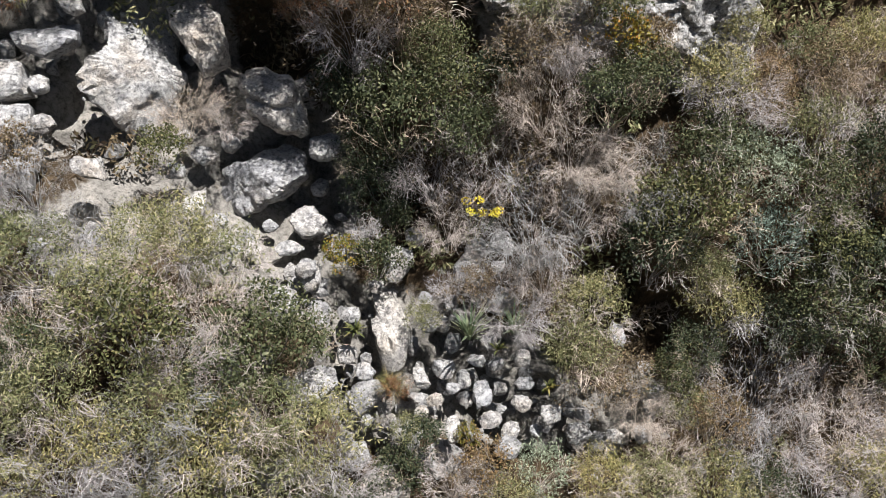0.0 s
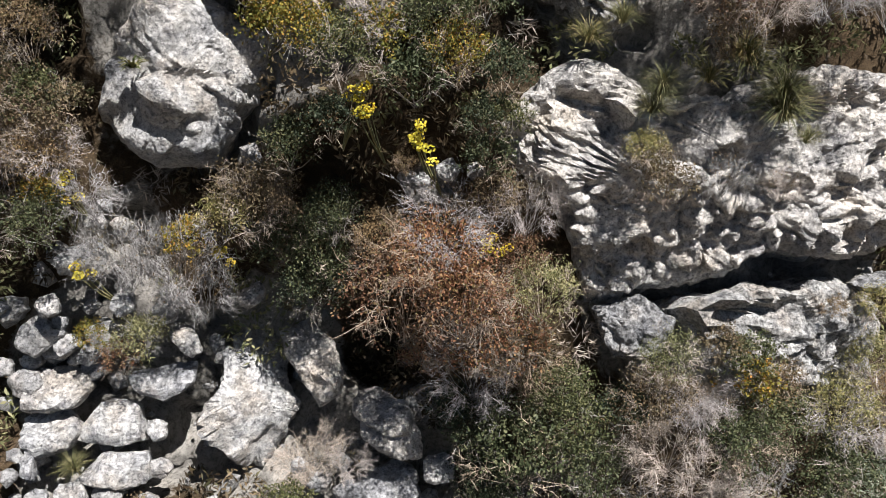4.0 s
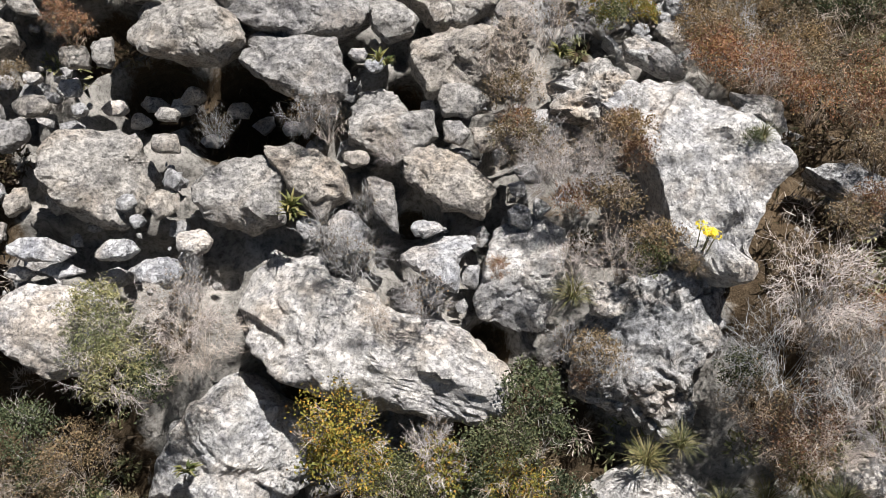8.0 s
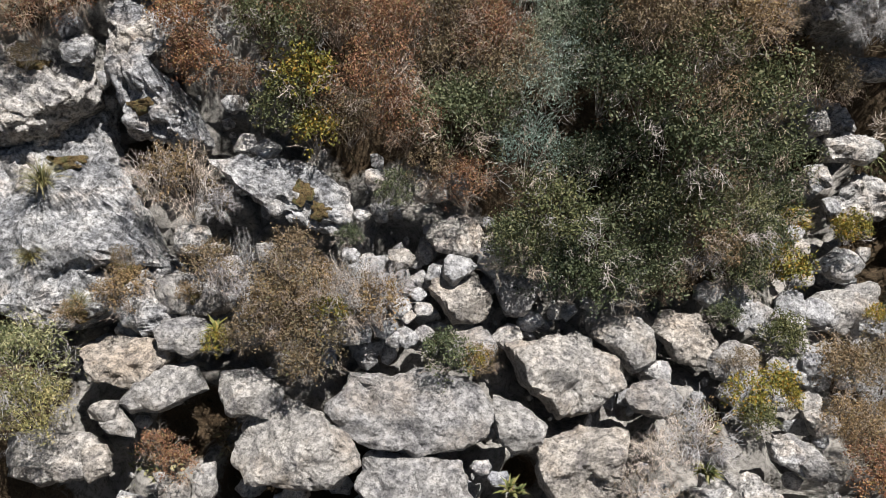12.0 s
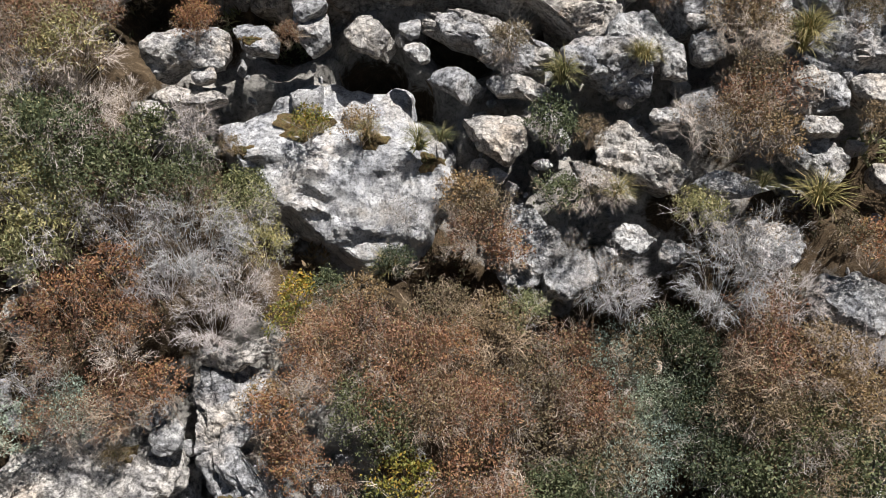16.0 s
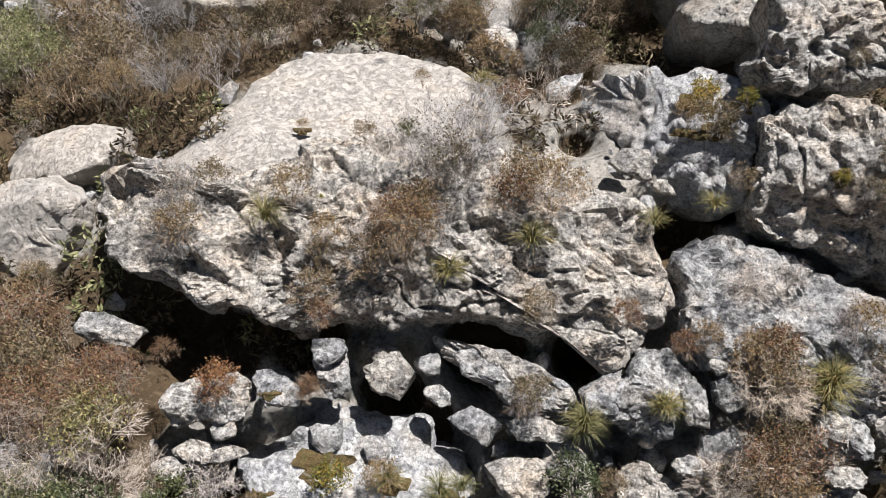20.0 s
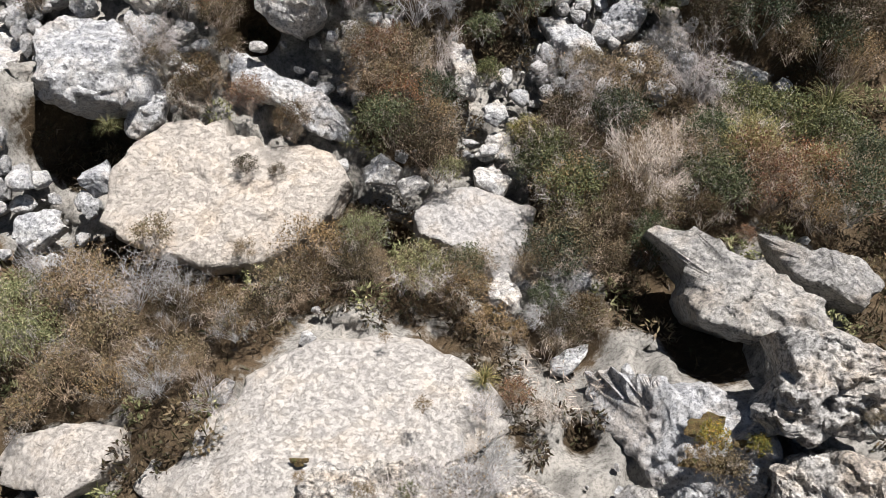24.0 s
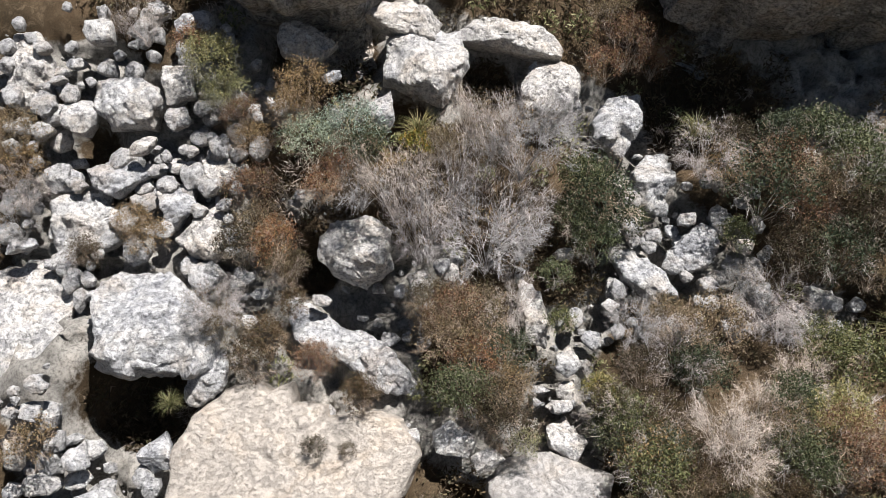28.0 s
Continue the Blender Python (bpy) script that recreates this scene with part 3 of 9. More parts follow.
    amp = amp + soften * chisel(p + warp, rnd, 0.46 * m, 0.17, 0.032 * m, gap)
    amp = amp + rough * chisel(p + warp * 0.6, rnd, 0.20 * m, 0.17, 0.014 * m, gap)
    sharp = 1 - 2 * np.abs(rough_noise(q, 2.6 / m, 4, seed + 3, 0.6, finest))
    amp = amp + rough * 0.022 * m * sharp + rough * 0.020 * m * rough_noise(q, 9.0 / m, 3, seed + 4, 0.8, finest)
    # joints that open as narrow cracks
    crack = 1 - np.abs(rough_noise(q, 1.3 / m, 3, seed + 9, 0.5, finest))
    amp = amp - rough * 0.9 * min(size, 0.6) * (crack - 0.94).clip(0)
    if rough > 1.2:
        holes = lumps(q, 3.4, seed + 5) + 0.7 * lumps(q, min(7.0, finest), seed + 6) + 0.4 * rough_noise(q, 13.0, 1, seed + 7, 0.5, finest)
        amp = amp - 0.17 * min(size, 0.7) * (holes - 0.15).clip(0, 0.9)
        crease = 1 - np.abs(lumps(q, 2.9, seed + 11) + 0.35 * lumps(q, 6.3, seed + 12))
        amp = amp - 0.75 * min(size, 0.6) * (crease - 0.84).clip(0)
    amp = amp * (1.0 + 0.7 * np.minimum(zeta, 0))
    tri = p[faces]
    fn = np.cross(tri[:, 1] - tri[:, 0], tri[:, 2] - tri[:, 0])
    nrm = np.zeros_like(p)
    for k in range(3):
        np.add.at(nrm, faces[:, k], fn)
    nrm /= np.linalg.norm(nrm, axis=1)[:, None] + 1e-12
    amp = amp * (0.55 + 0.45 * nrm[:, 2].clip(0, 1))
    return p + nrm * amp[:, None], faces


def breadth(radii):
    """The mean distance from the middle to the edge."""
    return float(np.mean(outline(radii, np.linspace(0, 6.283, 72))))


def level_for(size):
    return 7 if size > 1.9 and size < 2.3 else 6 if size > 1.35 else 5 if size > 0.75 else 4 if size > 0.33 else 3


TOPS = np.full((240, 480), -99.0)  # height of the rocks over a net of 10 cm
OUTCROPS = []


def note_top(u, v, w, verts):
    i, j = ((verts[:, 0] + u + 14) * 10).astype(int), ((verts[:, 1] + v + 8) * 10).astype(int)
    ok = (i >= 0) & (i < 240) & (j >= 0) & (j < 480)
    np.maximum.at(TOPS, (i[ok], j[ok]), verts[ok, 2] + w)


def perch(u, v, w, most=0.8):
    """The height for a plant at u, v: on top of the rock there, if it is near."""
    i, j = int((u + 14) * 10), int((v + 8) * 10)
    top = float(np.median(TOPS[max(0, i - 1):i + 2, max(0, j - 1):j + 2]))
    return top if w < top < w + most else w


def rock(name, u, v, w, verts, faces, material, label, category, group):
    note_top(u, v, w, verts)
    ob = new(name, mesh_of(name, verts, faces, material, False))
    ob.matrix_world = Matrix.Translation(at(u, v, w)) @ LEAN
    return tagged(ob, label, category, group)


def boulder(u, v, w, radii, edge=0.6, tilt=(0, 0), kind=""):
    size = breadth(radii)
    mat, rough, roof, label = LIME, 1.0, (0.75, 0.42), "angular pale grey limestone boulder among scrub"
    if kind == "big":
        label = "large weathered pale limestone boulder with sharp edges"
    if kind == "slab":
        roof, label = (0.9, 0.42), "long tilted limestone slab with a shaded front"
    if kind == "smooth":
        mat, rough, roof, label = SMOOTH, 0.4, (0.25, 0.5), "flat-topped cream limestone block in low scrub"
    if kind == "deep":
        roof, label = (0.1, 0.8), "shaded grey limestone under an overhang"
    # weathered stone mid-slope; upper right the darker colour stands in for shade
    if kind != "smooth" and (8.4 < v < 12.7 or (v > 22.8 and -1.5 < u < 2 and v < 26)):
        mat, label = WEATHERED_SHADED, label.replace("pale", "weathered") if "pale" in label else "weathered brownish limestone boulder"
    if kind == "" and 12.5 < v < 22:
        mat, rough, label = KARST, 1.3, "rugged pitted limestone block of a broken ledge"
    verts, faces = block(radii, edge, 0.5 * size, (1.5 if v > 22.8 and u > -1.5 else 0.9) * size, rough, level_for(size), roof, tilt)
    rock("boulder", u, v, w, verts, faces, mat, label, "boulder", "limestone boulders")
    SITES.append((u, v, w, size))


def outcrop(u, v, w, radii, edge=0.6, tilt=(0, 0), kind="cliff"):
    size = breadth(radii)
    mat, rough, roof, label = KARST, 1.3, (0.5, 0.38), "pitted grey-white limestone outcrop of the hillside"
    deep = 1.0 * size
    if kind == "slab":
        mat, rough, roof, label = LIME, 0.75, (0.6, 0.22), "broad tilted limestone slab with ochre moss patches"
    if kind == "smooth":
        mat, rough, roof, label = SMOOTH, 0.4, (0.2, 0.5), "smooth cream limestone slab with flat top"
    if kind == "face":
        mat, rough, roof, label = LIME, 0.8, (0.5, 0.15), "broad smooth grey limestone face with a sharp upper edge"
    if kind == "wall":
        mat, deep, label = WALL, 0.5 * size, "steep white limestone wall, pitted and stained grey"
    if kind == "ledge":
        roof, label = (0.8, 0.32), "overhanging limestone ledge with pitted grey front"
    if kind == "deep":
        roof, label = (0.1, 0.9), "dark shaded rock face under an overhang"
    verts, faces = block(radii, edge, min(0.5, 0.4 * size), deep, rough, 7 if kind in ("wall", "ledge") else max(5, level_for(size)) if size > 0.45 else 4, roof, tilt, 3)
    OUTCROPS.append((u, v, rock("rock_outcrop", u, v, w, verts, faces, mat, label, "rock outcrop", "limestone outcrops")))
    SITES.append((u, v, w, size * 0.8))


SITES = []


def stone(u, v, w, ru, rv):
    rnd = random.Random(int(u * 1000) * 7 + int(v * 1000))
    radii = [(ru * rv) / math.hypot(rv * math.cos(a), ru * math.sin(a)) * rnd.uniform(0.78, 1.2) for a in (k * math.pi / 4 for k in range(8))]
    size = (ru + rv) / 2
    w = w - float(hollow(u, v))
    verts, faces = block(radii, rnd.uniform(0.45, 0.75), 0.6 * size, 0.8 * size, 0.9, 3, (0.4, 0.4), (0, 0), 5)
    rock("stone", u, v, w, verts, faces, LIME, "small broken limestone lying on the slope", "stone", "loose stones")
    SITES.append((u, v, w, size * 1.2))


# the rocks that stand out, each by the corners of its outline
boulder(-3.68, 2.20, 0.12, ((-0.43, -0.47), (-0.14, -0.77), (0.09, -0.89), (0.32, -0.61), (0.54, -0.06), (0.40, 0.19), (0.32, 0.64), (0.01, 0.92), (-0.27, 0.84), (-0.36, 0.16), (-0.57, -0.23)), 0.80, (-0.80, 0.00), "big")
boulder(-2.31, 0.88, -0.45, ((-0.57, -0.33), (-0.30, -0.49), (0.29, -0.23), (0.58, 0.04), (0.54, 0.39), (0.27, 0.49), (-0.46, 0.11), (-0.61, -0.16)), 0.55, (-0.10, -0.20), "")
boulder(-0.65, -0.92, -0.11, ((-0.19, -0.06), (-0.06, -0.59), (0.20, -0.46), (0.27, -0.06), (0.00, 0.59), (-0.26, 0.43)), 0.80, (0.00, 0.00), "")
boulder(-2.97, 2.66, -0.07, ((-0.24, -0.09), (0.08, -0.55), (0.35, -0.42), (0.28, 0.17), (-0.11, 0.50), (-0.44, 0.31)), 0.70, (0.00, 0.00), "")
boulder(-5.19, 1.96, 0.32, ((-0.49, -0.16), (0.08, -0.25), (0.39, -0.16), (0.27, 0.25), (-0.11, 0.29)), 0.70, (0.00, 0.00), "")
boulder(-5.08, 1.46, 0.45, ((-0.46, -0.10), (0.04, -0.23), (0.35, -0.11), (0.32, 0.21), (-0.15, 0.21)), 0.70, (0.00, 0.00), "")
boulder(-4.61, 2.46, 0.26, ((-0.29, -0.14), (0.03, -0.24), (0.32, -0.05), (0.35, 0.21), (-0.03, 0.18), (-0.41, 0.05)), 0.70, (0.00, 0.00), "")
boulder(-2.89, 7.17, 1.88, ((-1.10, -0.03), (-0.78, -0.41), (-0.28, -0.58), (0.16, -0.63), (0.82, -0.80), (1.25, -0.85), (1.52, -0.67), (1.61, -0.45), (1.31, 0.02), (0.82, 0.16), (0.43, 0.30), (0.15, 0.47), (-0.30, 0.64), (-0.36, 0.87), (-0.76, 0.85), (-0.99, 1.00), (-1.31, 1.03), (-1.44, 0.71)), 0.50, (0.05, -0.08), "slab")
boulder(-1.11, 7.85, 1.50, ((-0.44, -0.43), (-0.03, -0.67), (0.20, -0.58), (0.43, -0.12), (0.46, 0.46), (0.21, 0.58), (-0.20, 0.65), (-0.52, -0.28)), 0.25, (0.10, 0.05), "big")
boulder(-4.21, 5.78, 1.19, ((-0.50, -0.85), (0.17, -0.98), (0.36, -0.84), (0.57, -0.40), (0.95, 0.09), (0.97, 0.45), (0.52, 0.75), (0.08, 1.01), (-0.35, 0.81), (-0.75, 0.33), (-0.94, -0.40)), 0.75, (0.05, 0.37), "big")
outcrop(0.65, 9.00, 1.83, ((-0.64, 0.51), (-0.50, -0.18), (-0.35, -0.71), (-0.11, -1.06), (0.13, -1.29), (0.40, -1.23), (0.67, -0.48), (1.01, -0.00), (0.93, 0.18), (0.41, 0.60), (-0.14, 0.90), (-0.49, 0.87), (-0.94, 1.14), (-1.45, 1.05)), 0.25, (0.02, -0.26), "face")
outcrop(0.19, 7.06, 1.81, ((-0.47, -0.65), (0.13, -0.93), (0.40, -0.81), (0.40, -0.26), (0.72, 0.07), (0.88, 0.67), (0.40, 0.79), (-0.08, 0.75), (-0.57, 0.42), (-0.74, 0.08), (-0.85, -0.48)), 0.60, (0.14, 0.07), "cliff")
boulder(-5.60, 8.89, 1.55, ((-0.62, -0.13), (-0.36, -0.36), (0.02, -0.53), (0.34, -0.55), (0.46, -0.33), (0.66, -0.04), (0.50, 0.23), (0.14, 0.56), (-0.39, 0.43), (-0.62, 0.17)), 0.55, (-0.21, -0.19), "big")
boulder(-4.10, 8.69, 1.45, ((-0.37, -0.27), (0.11, -0.43), (0.46, -0.31), (0.47, 0.15), (0.19, 0.44), (-0.41, 0.29), (-0.57, 0.07)), 0.60, (0.04, -0.16), "")
boulder(-3.37, 8.88, 1.47, ((-0.23, -0.13), (0.12, -0.49), (0.44, -0.25), (0.35, 0.11), (-0.18, 0.41), (-0.53, 0.35)), 0.60, (0.00, 0.00), "")
boulder(-2.54, 9.46, 1.34, ((-0.43, -0.20), (0.11, -0.45), (0.53, -0.14), (0.47, 0.16), (0.23, 0.10), (0.05, 0.44), (-0.37, 0.41)), 0.60, (0.00, 0.00), "")
boulder(-1.89, 8.84, 1.44, ((-0.48, 0.00), (-0.07, -0.31), (0.34, -0.41), (0.52, -0.16), (0.24, 0.22), (-0.18, 0.42), (-0.48, 0.26)), 0.60, (0.00, -0.22), "")
boulder(-2.57, 8.60, 1.52, ((-0.09, -0.11), (0.17, -0.40), (0.09, 0.19), (-0.21, 0.31)), 0.60, (0.00, 0.00), "")
boulder(-5.88, 7.29, 1.89, ((-0.77, 0.02), (-0.36, -0.25), (0.06, -0.53), (0.37, -0.47), (0.61, 0.03), (0.53, 0.30), (0.11, 0.44), (-0.36, 0.41)), 0.50, (-0.12, 0.06), "")
boulder(-4.76, 10.54, 1.51, ((-0.45, -0.27), (-0.05, -0.41), (0.39, -0.39), (0.64, -0.17), (0.60, -0.00), (0.31, 0.33), (-0.09, 0.48), (-0.37, 0.40), (-0.65, -0.10)), 0.50, (0.08, -0.07), "")
boulder(-3.55, 10.86, 1.28, ((-0.72, -0.16), (-0.39, -0.36), (0.04, -0.43), (0.48, -0.36), (0.87, -0.10), (0.63, 0.26), (0.17, 0.43), (-0.27, 0.31), (-0.66, 0.41), (-0.81, 0.01)), 0.50, (-0.29, -0.41), "big")
boulder(-3.51, 10.10, 1.48, ((-0.37, -0.17), (0.07, -0.41), (0.50, -0.35), (0.55, -0.16), (0.38, 0.29), (-0.00, 0.34), (-0.49, 0.36), (-0.64, 0.05)), 0.60, (-0.16, -0.10), "big")
boulder(-1.84, 10.26, 1.11, ((-0.47, -0.03), (-0.28, -0.43), (0.12, -0.43), (0.42, -0.26), (0.41, 0.03), (0.46, 0.37), (-0.02, 0.43), (-0.44, 0.27)), 0.30, (-0.12, -0.35), "")
boulder(-1.91, 11.20, 0.71, ((-0.53, -0.12), (-0.12, -0.49), (0.25, -0.41), (0.61, -0.14), (0.60, 0.13), (0.11, 0.46), (-0.21, 0.37), (-0.65, 0.28)), 0.35, (-0.23, -0.45), "big")
boulder(-1.25, 11.58, 0.30, ((-0.41, 0.05), (-0.16, -0.14), (0.09, -0.40), (0.35, -0.27), (0.35, 0.05), (0.10, 0.28), (-0.44, 0.28)), 0.70, (0.00, 0.00), "")
boulder(-0.46, 11.59, 0.04, ((-0.14, -0.30), (0.19, -0.37), (0.39, -0.04), (0.14, 0.30), (-0.26, 0.33), (-0.39, 0.10)), 0.50, (0.00, 0.00), "")
boulder(-2.53, 10.71, 1.08, ((-0.20, -0.13), (-0.03, -0.30), (0.26, -0.19), (0.32, -0.01), (0.03, 0.22), (-0.26, 0.34)), 0.50, (0.00, 0.00), "")
boulder(-6.04, 11.11, 1.28, ((-0.32, -0.25), (-0.03, -0.25), (0.41, -0.03), (0.26, 0.29), (-0.11, 0.23), (-0.43, -0.14)), 0.75, (0.00, 0.00), "")
boulder(-3.10, 12.09, 0.69, ((-0.07, -0.36), (0.30, -0.33), (0.36, -0.11), (0.05, 0.33), (-0.25, 0.42), (-0.31, 0.02)), 0.80, (0.00, 0.00), "")
boulder(1.81, 11.92, -0.92, ((-0.41, -0.25), (0.09, -0.39), (0.47, 0.04), (0.48, 0.37), (-0.25, 0.23), (-0.55, 0.04)), 0.50, (0.00, 0.00), "")
boulder(2.12, 13.28, -0.84, ((-0.41, -0.31), (0.17, -0.24), (0.61, -0.01), (-0.02, 0.40), (-0.47, -0.01)), 0.50, (0.00, 0.00), "")
outcrop(-5.34, 17.53, 0.69, ((-1.27, 0.01), (-1.03, -0.35), (-0.55, -0.65), (-0.31, -0.92), (0.18, -1.10), (0.79, -1.07), (0.92, -0.70), (1.35, -0.20), (1.26, 0.11), (1.11, 0.51), (0.73, 0.56), (0.67, 0.84), (0.18, 0.89), (-0.48, 1.02), (-1.15, 0.67), (-1.50, 0.46)), 0.45, (-0.08, 0.11), "slab")
boulder(-5.70, 18.99, 0.88, ((-0.16, -0.11), (-0.03, -0.33), (0.21, -0.17), (0.14, 0.24), (-0.22, 0.24)), 0.60, (0.00, 0.00), "")
boulder(-5.12, 18.96, 0.83, ((-0.16, -0.15), (0.15, -0.28), (0.27, 0.01), (-0.04, 0.29), (-0.28, 0.07)), 0.60, (0.00, 0.00), "")
boulder(-3.71, 18.91, 0.84, ((-0.58, 0.05), (-0.27, -0.07), (-0.09, -0.26), (0.52, -0.36), (0.68, -0.17), (0.40, 0.05), (-0.09, 0.31), (-0.67, 0.34)), 0.60, (0.00, 0.00), "")
boulder(-4.12, 18.41, 0.79, ((0.13, -0.25), (0.31, -0.00), (-0.06, 0.22), (-0.36, 0.06)), 0.60, (0.00, 0.00), "")
boulder(-3.45, 18.35, 0.83, ((-0.23, -0.11), (0.26, -0.14), (0.44, -0.01), (0.01, 0.14), (-0.41, 0.11)), 0.60, (0.00, 0.00), "")
boulder(-3.65, 17.83, 0.83, ((-0.22, -0.18), (0.08, -0.34), (0.29, -0.15), (0.33, 0.19), (-0.04, 0.28), (-0.40, 0.13)), 0.60, (0.00, 0.00), "")
boulder(-2.73, 18.71, 0.90, ((-0.23, -0.21), (0.14, -0.21), (0.27, 0.16), (0.03, 0.26), (-0.25, 0.04)), 0.60, (0.00, 0.00), "")
boulder(-2.25, 18.63, 0.92, ((-0.17, -0.39), (0.26, -0.39), (0.33, 0.11), (0.22, 0.49), (-0.15, 0.36), (-0.44, -0.14)), 0.60, (0.00, 0.00), "")
boulder(-1.77, 18.64, 0.95, ((-0.11, -0.22), (0.16, -0.28), (0.11, 0.22), (-0.16, 0.28)), 0.60, (0.00, 0.00), "")
outcrop(-2.11, 17.58, 0.83, ((-0.49, -0.06), (-0.19, -0.18), (0.35, -0.43), (0.60, -0.18), (0.19, 0.19), (-0.23, 0.44), (-0.48, 0.28)), 0.60, (0.00, 0.00), "cliff")
outcrop(-0.18, 17.52, 0.88, ((-0.26, -0.07), (0.15, -0.32), (0.35, -0.01), (0.06, 0.26), (-0.40, 0.14)), 0.60, (0.00, 0.00), "cliff")
boulder(-6.45, 15.44, 0.89, ((-0.49, -0.12), (-0.02, -0.18), (0.44, 0.05), (0.41, 0.26), (-0.09, 0.05), (-0.53, -0.00)), 0.70, (0.00, 0.00), "")
boulder(-6.60, 14.82, 1.04, ((-0.21, -0.34), (0.41, -0.34), (0.35, -0.12), (0.11, 0.33), (-0.35, 0.45)), 0.70, (0.00, 0.00), "")
outcrop(-7.95, 14.15, 1.14, ((-1.03, 0.03), (-0.69, -0.52), (0.39, -0.54), (0.98, -0.06), (0.92, 0.33), (0.31, 0.59), (-0.18, 0.51), (-0.72, 0.35)), 0.70, (-0.07, 0.03), "cliff")
outcrop(-4.86, 20.52, 1.04, ((-3.38, -0.21), (-2.96, -0.44), (-2.50, -0.50), (-2.14, -0.74), (-1.73, -0.74), (-1.55, -0.92), (-1.08, -1.01), (-0.73, -0.92), (-0.14, -1.01), (0.45, -0.87), (1.23, -1.02), (1.83, -1.23), (2.18, -1.50), (2.55, -1.30), (3.01, -0.82), (2.89, 0.29), (2.27, 0.60), (1.71, 0.92), (0.97, 1.17), (-0.03, 1.29), (-1.02, 1.22), (-1.49, 0.83), (-2.09, 0.71), (-2.85, 0.64), (-3.45, 0.70), (-3.59, 0.27)), 0.55, (-0.06, -0.08), "ledge")
boulder(-1.58, 21.97, 0.14, ((-1.05, 0.58), (-0.93, 0.12), (-0.38, -0.30), (-0.29, -0.68), (-0.01, -1.01), (0.41, -1.11), (0.71, -1.03), (0.83, -0.43), (0.92, 0.17), (0.66, 0.51), (0.34, 0.73), (-0.12, 0.67), (-0.36, 0.82), (-0.76, 1.00), (-1.12, 0.95)), 0.35, (0.60, 0.05), "big")
boulder(-2.28, 21.40, 0.51, ((-0.13, -0.14), (0.22, -0.24), (0.20, 0.13), (-0.09, 0.23), (-0.29, 0.03)), 0.60, (0.00, 0.00), "")
boulder(-1.94, 21.06, 0.63, ((-0.09, -0.07), (0.20, -0.10), (0.05, 0.09), (-0.18, 0.09)), 0.60, (0.00, 0.00), "")
outcrop(0.04, 20.97, 1.25, ((-0.91, 0.18), (-1.05, -0.30), (-0.79, -0.55), (-0.35, -0.62), (0.19, -0.99), (0.87, -1.11), (0.91, -0.30), (0.74, 0.55), (0.22, 0.95), (-0.19, 1.01), (-0.60, 0.98), (-0.86, 0.77)), 0.45, (0.31, 0.26), "cliff")
outcrop(-0.45, 19.42, 0.97, ((-1.33, 0.16), (-1.19, -0.44), (-0.75, -0.15), (-0.10, -0.79), (0.51, -1.07), (1.20, -1.13), (1.44, -0.09), (0.72, 0.39), (0.17, 0.73), (-0.24, 0.95), (-0.78, 1.07), (-1.08, 1.14), (-1.38, 0.83)), 0.50, (0.04, -0.10), "cliff")
boulder(-5.08, 19.06, 0.50, ((-0.14, -0.11), (0.18, -0.30), (0.30, -0.12), (-0.01, 0.26), (-0.33, 0.20)), 0.60, (0.00, 0.00), "")
boulder(-3.89, 19.00, 0.82, ((-0.76, 0.22), (-0.52, 0.04), (-0.09, -0.20), (0.45, -0.39), (0.85, -0.33), (0.46, 0.03), (-0.15, 0.28), (-0.79, 0.43)), 0.50, (0.00, 0.00), "")
boulder(-2.69, 18.77, 0.62, ((-0.16, -0.25), (0.15, -0.13), (0.26, 0.30), (0.04, 0.18), (-0.28, -0.00)), 0.50, (0.00, 0.00), "")
boulder(-2.19, 18.79, 0.95, ((-0.54, -0.28), (-0.19, -0.46), (0.36, -0.23), (0.54, 0.01), (0.20, 0.46), (-0.10, 0.49), (-0.36, 0.07)), 0.50, (0.00, 0.00), "")
outcrop(-7.94, 25.52, -2.52, ((-0.91, -1.00), (-0.10, -1.25), (0.76, -1.18), (1.22, -0.88), (1.69, -0.34), (1.97, 0.22), (1.66, 0.73), (1.32, 0.86), (0.55, 0.82), (0.50, 0.99), (0.03, 0.99), (-0.03, 1.29), (-0.36, 1.16), (-0.50, 1.29), (-1.04, 1.21), (-1.45, 0.83), (-1.70, 0.25), (-1.80, -0.46)), 0.86, (-0.08, -0.30), "smooth")
boulder(-3.94, 25.04, -2.90, ((-0.99, -0.15), (0.08, -0.61), (0.30, -0.98), (0.57, -0.85), (0.82, -0.17), (0.93, 0.31), (0.01, 0.71), (-0.71, 0.59), (-1.02, 0.28)), 0.80, (-0.25, -0.56), "smooth")
boulder(-10.13, 27.71, -2.57, ((-0.33, -0.83), (0.42, -0.74), (0.95, -0.61), (0.98, 0.01), (0.61, 0.54), (0.17, 0.89), (-0.53, 0.81), (-0.88, 0.58), (-0.86, 0.14), (-0.86, -0.46)), 0.70, (-0.26, -0.22), "big")
boulder(-12.24, 27.84, -3.26, ((-1.18, 0.73), (-0.46, -0.97), (0.68, -1.15), (0.90, -0.80), (0.89, -0.17), (0.80, 0.59), (0.30, 1.05), (-0.28, 1.02)), 0.70, (0.10, -0.40), "")
boulder(-7.02, 28.97, -3.02, ((-0.36, -0.46), (0.18, -0.64), (0.58, -0.35), (0.55, 0.26), (0.19, 0.62), (-0.48, 0.50), (-0.63, -0.15)), 0.75, (0.09, 0.20), "big")
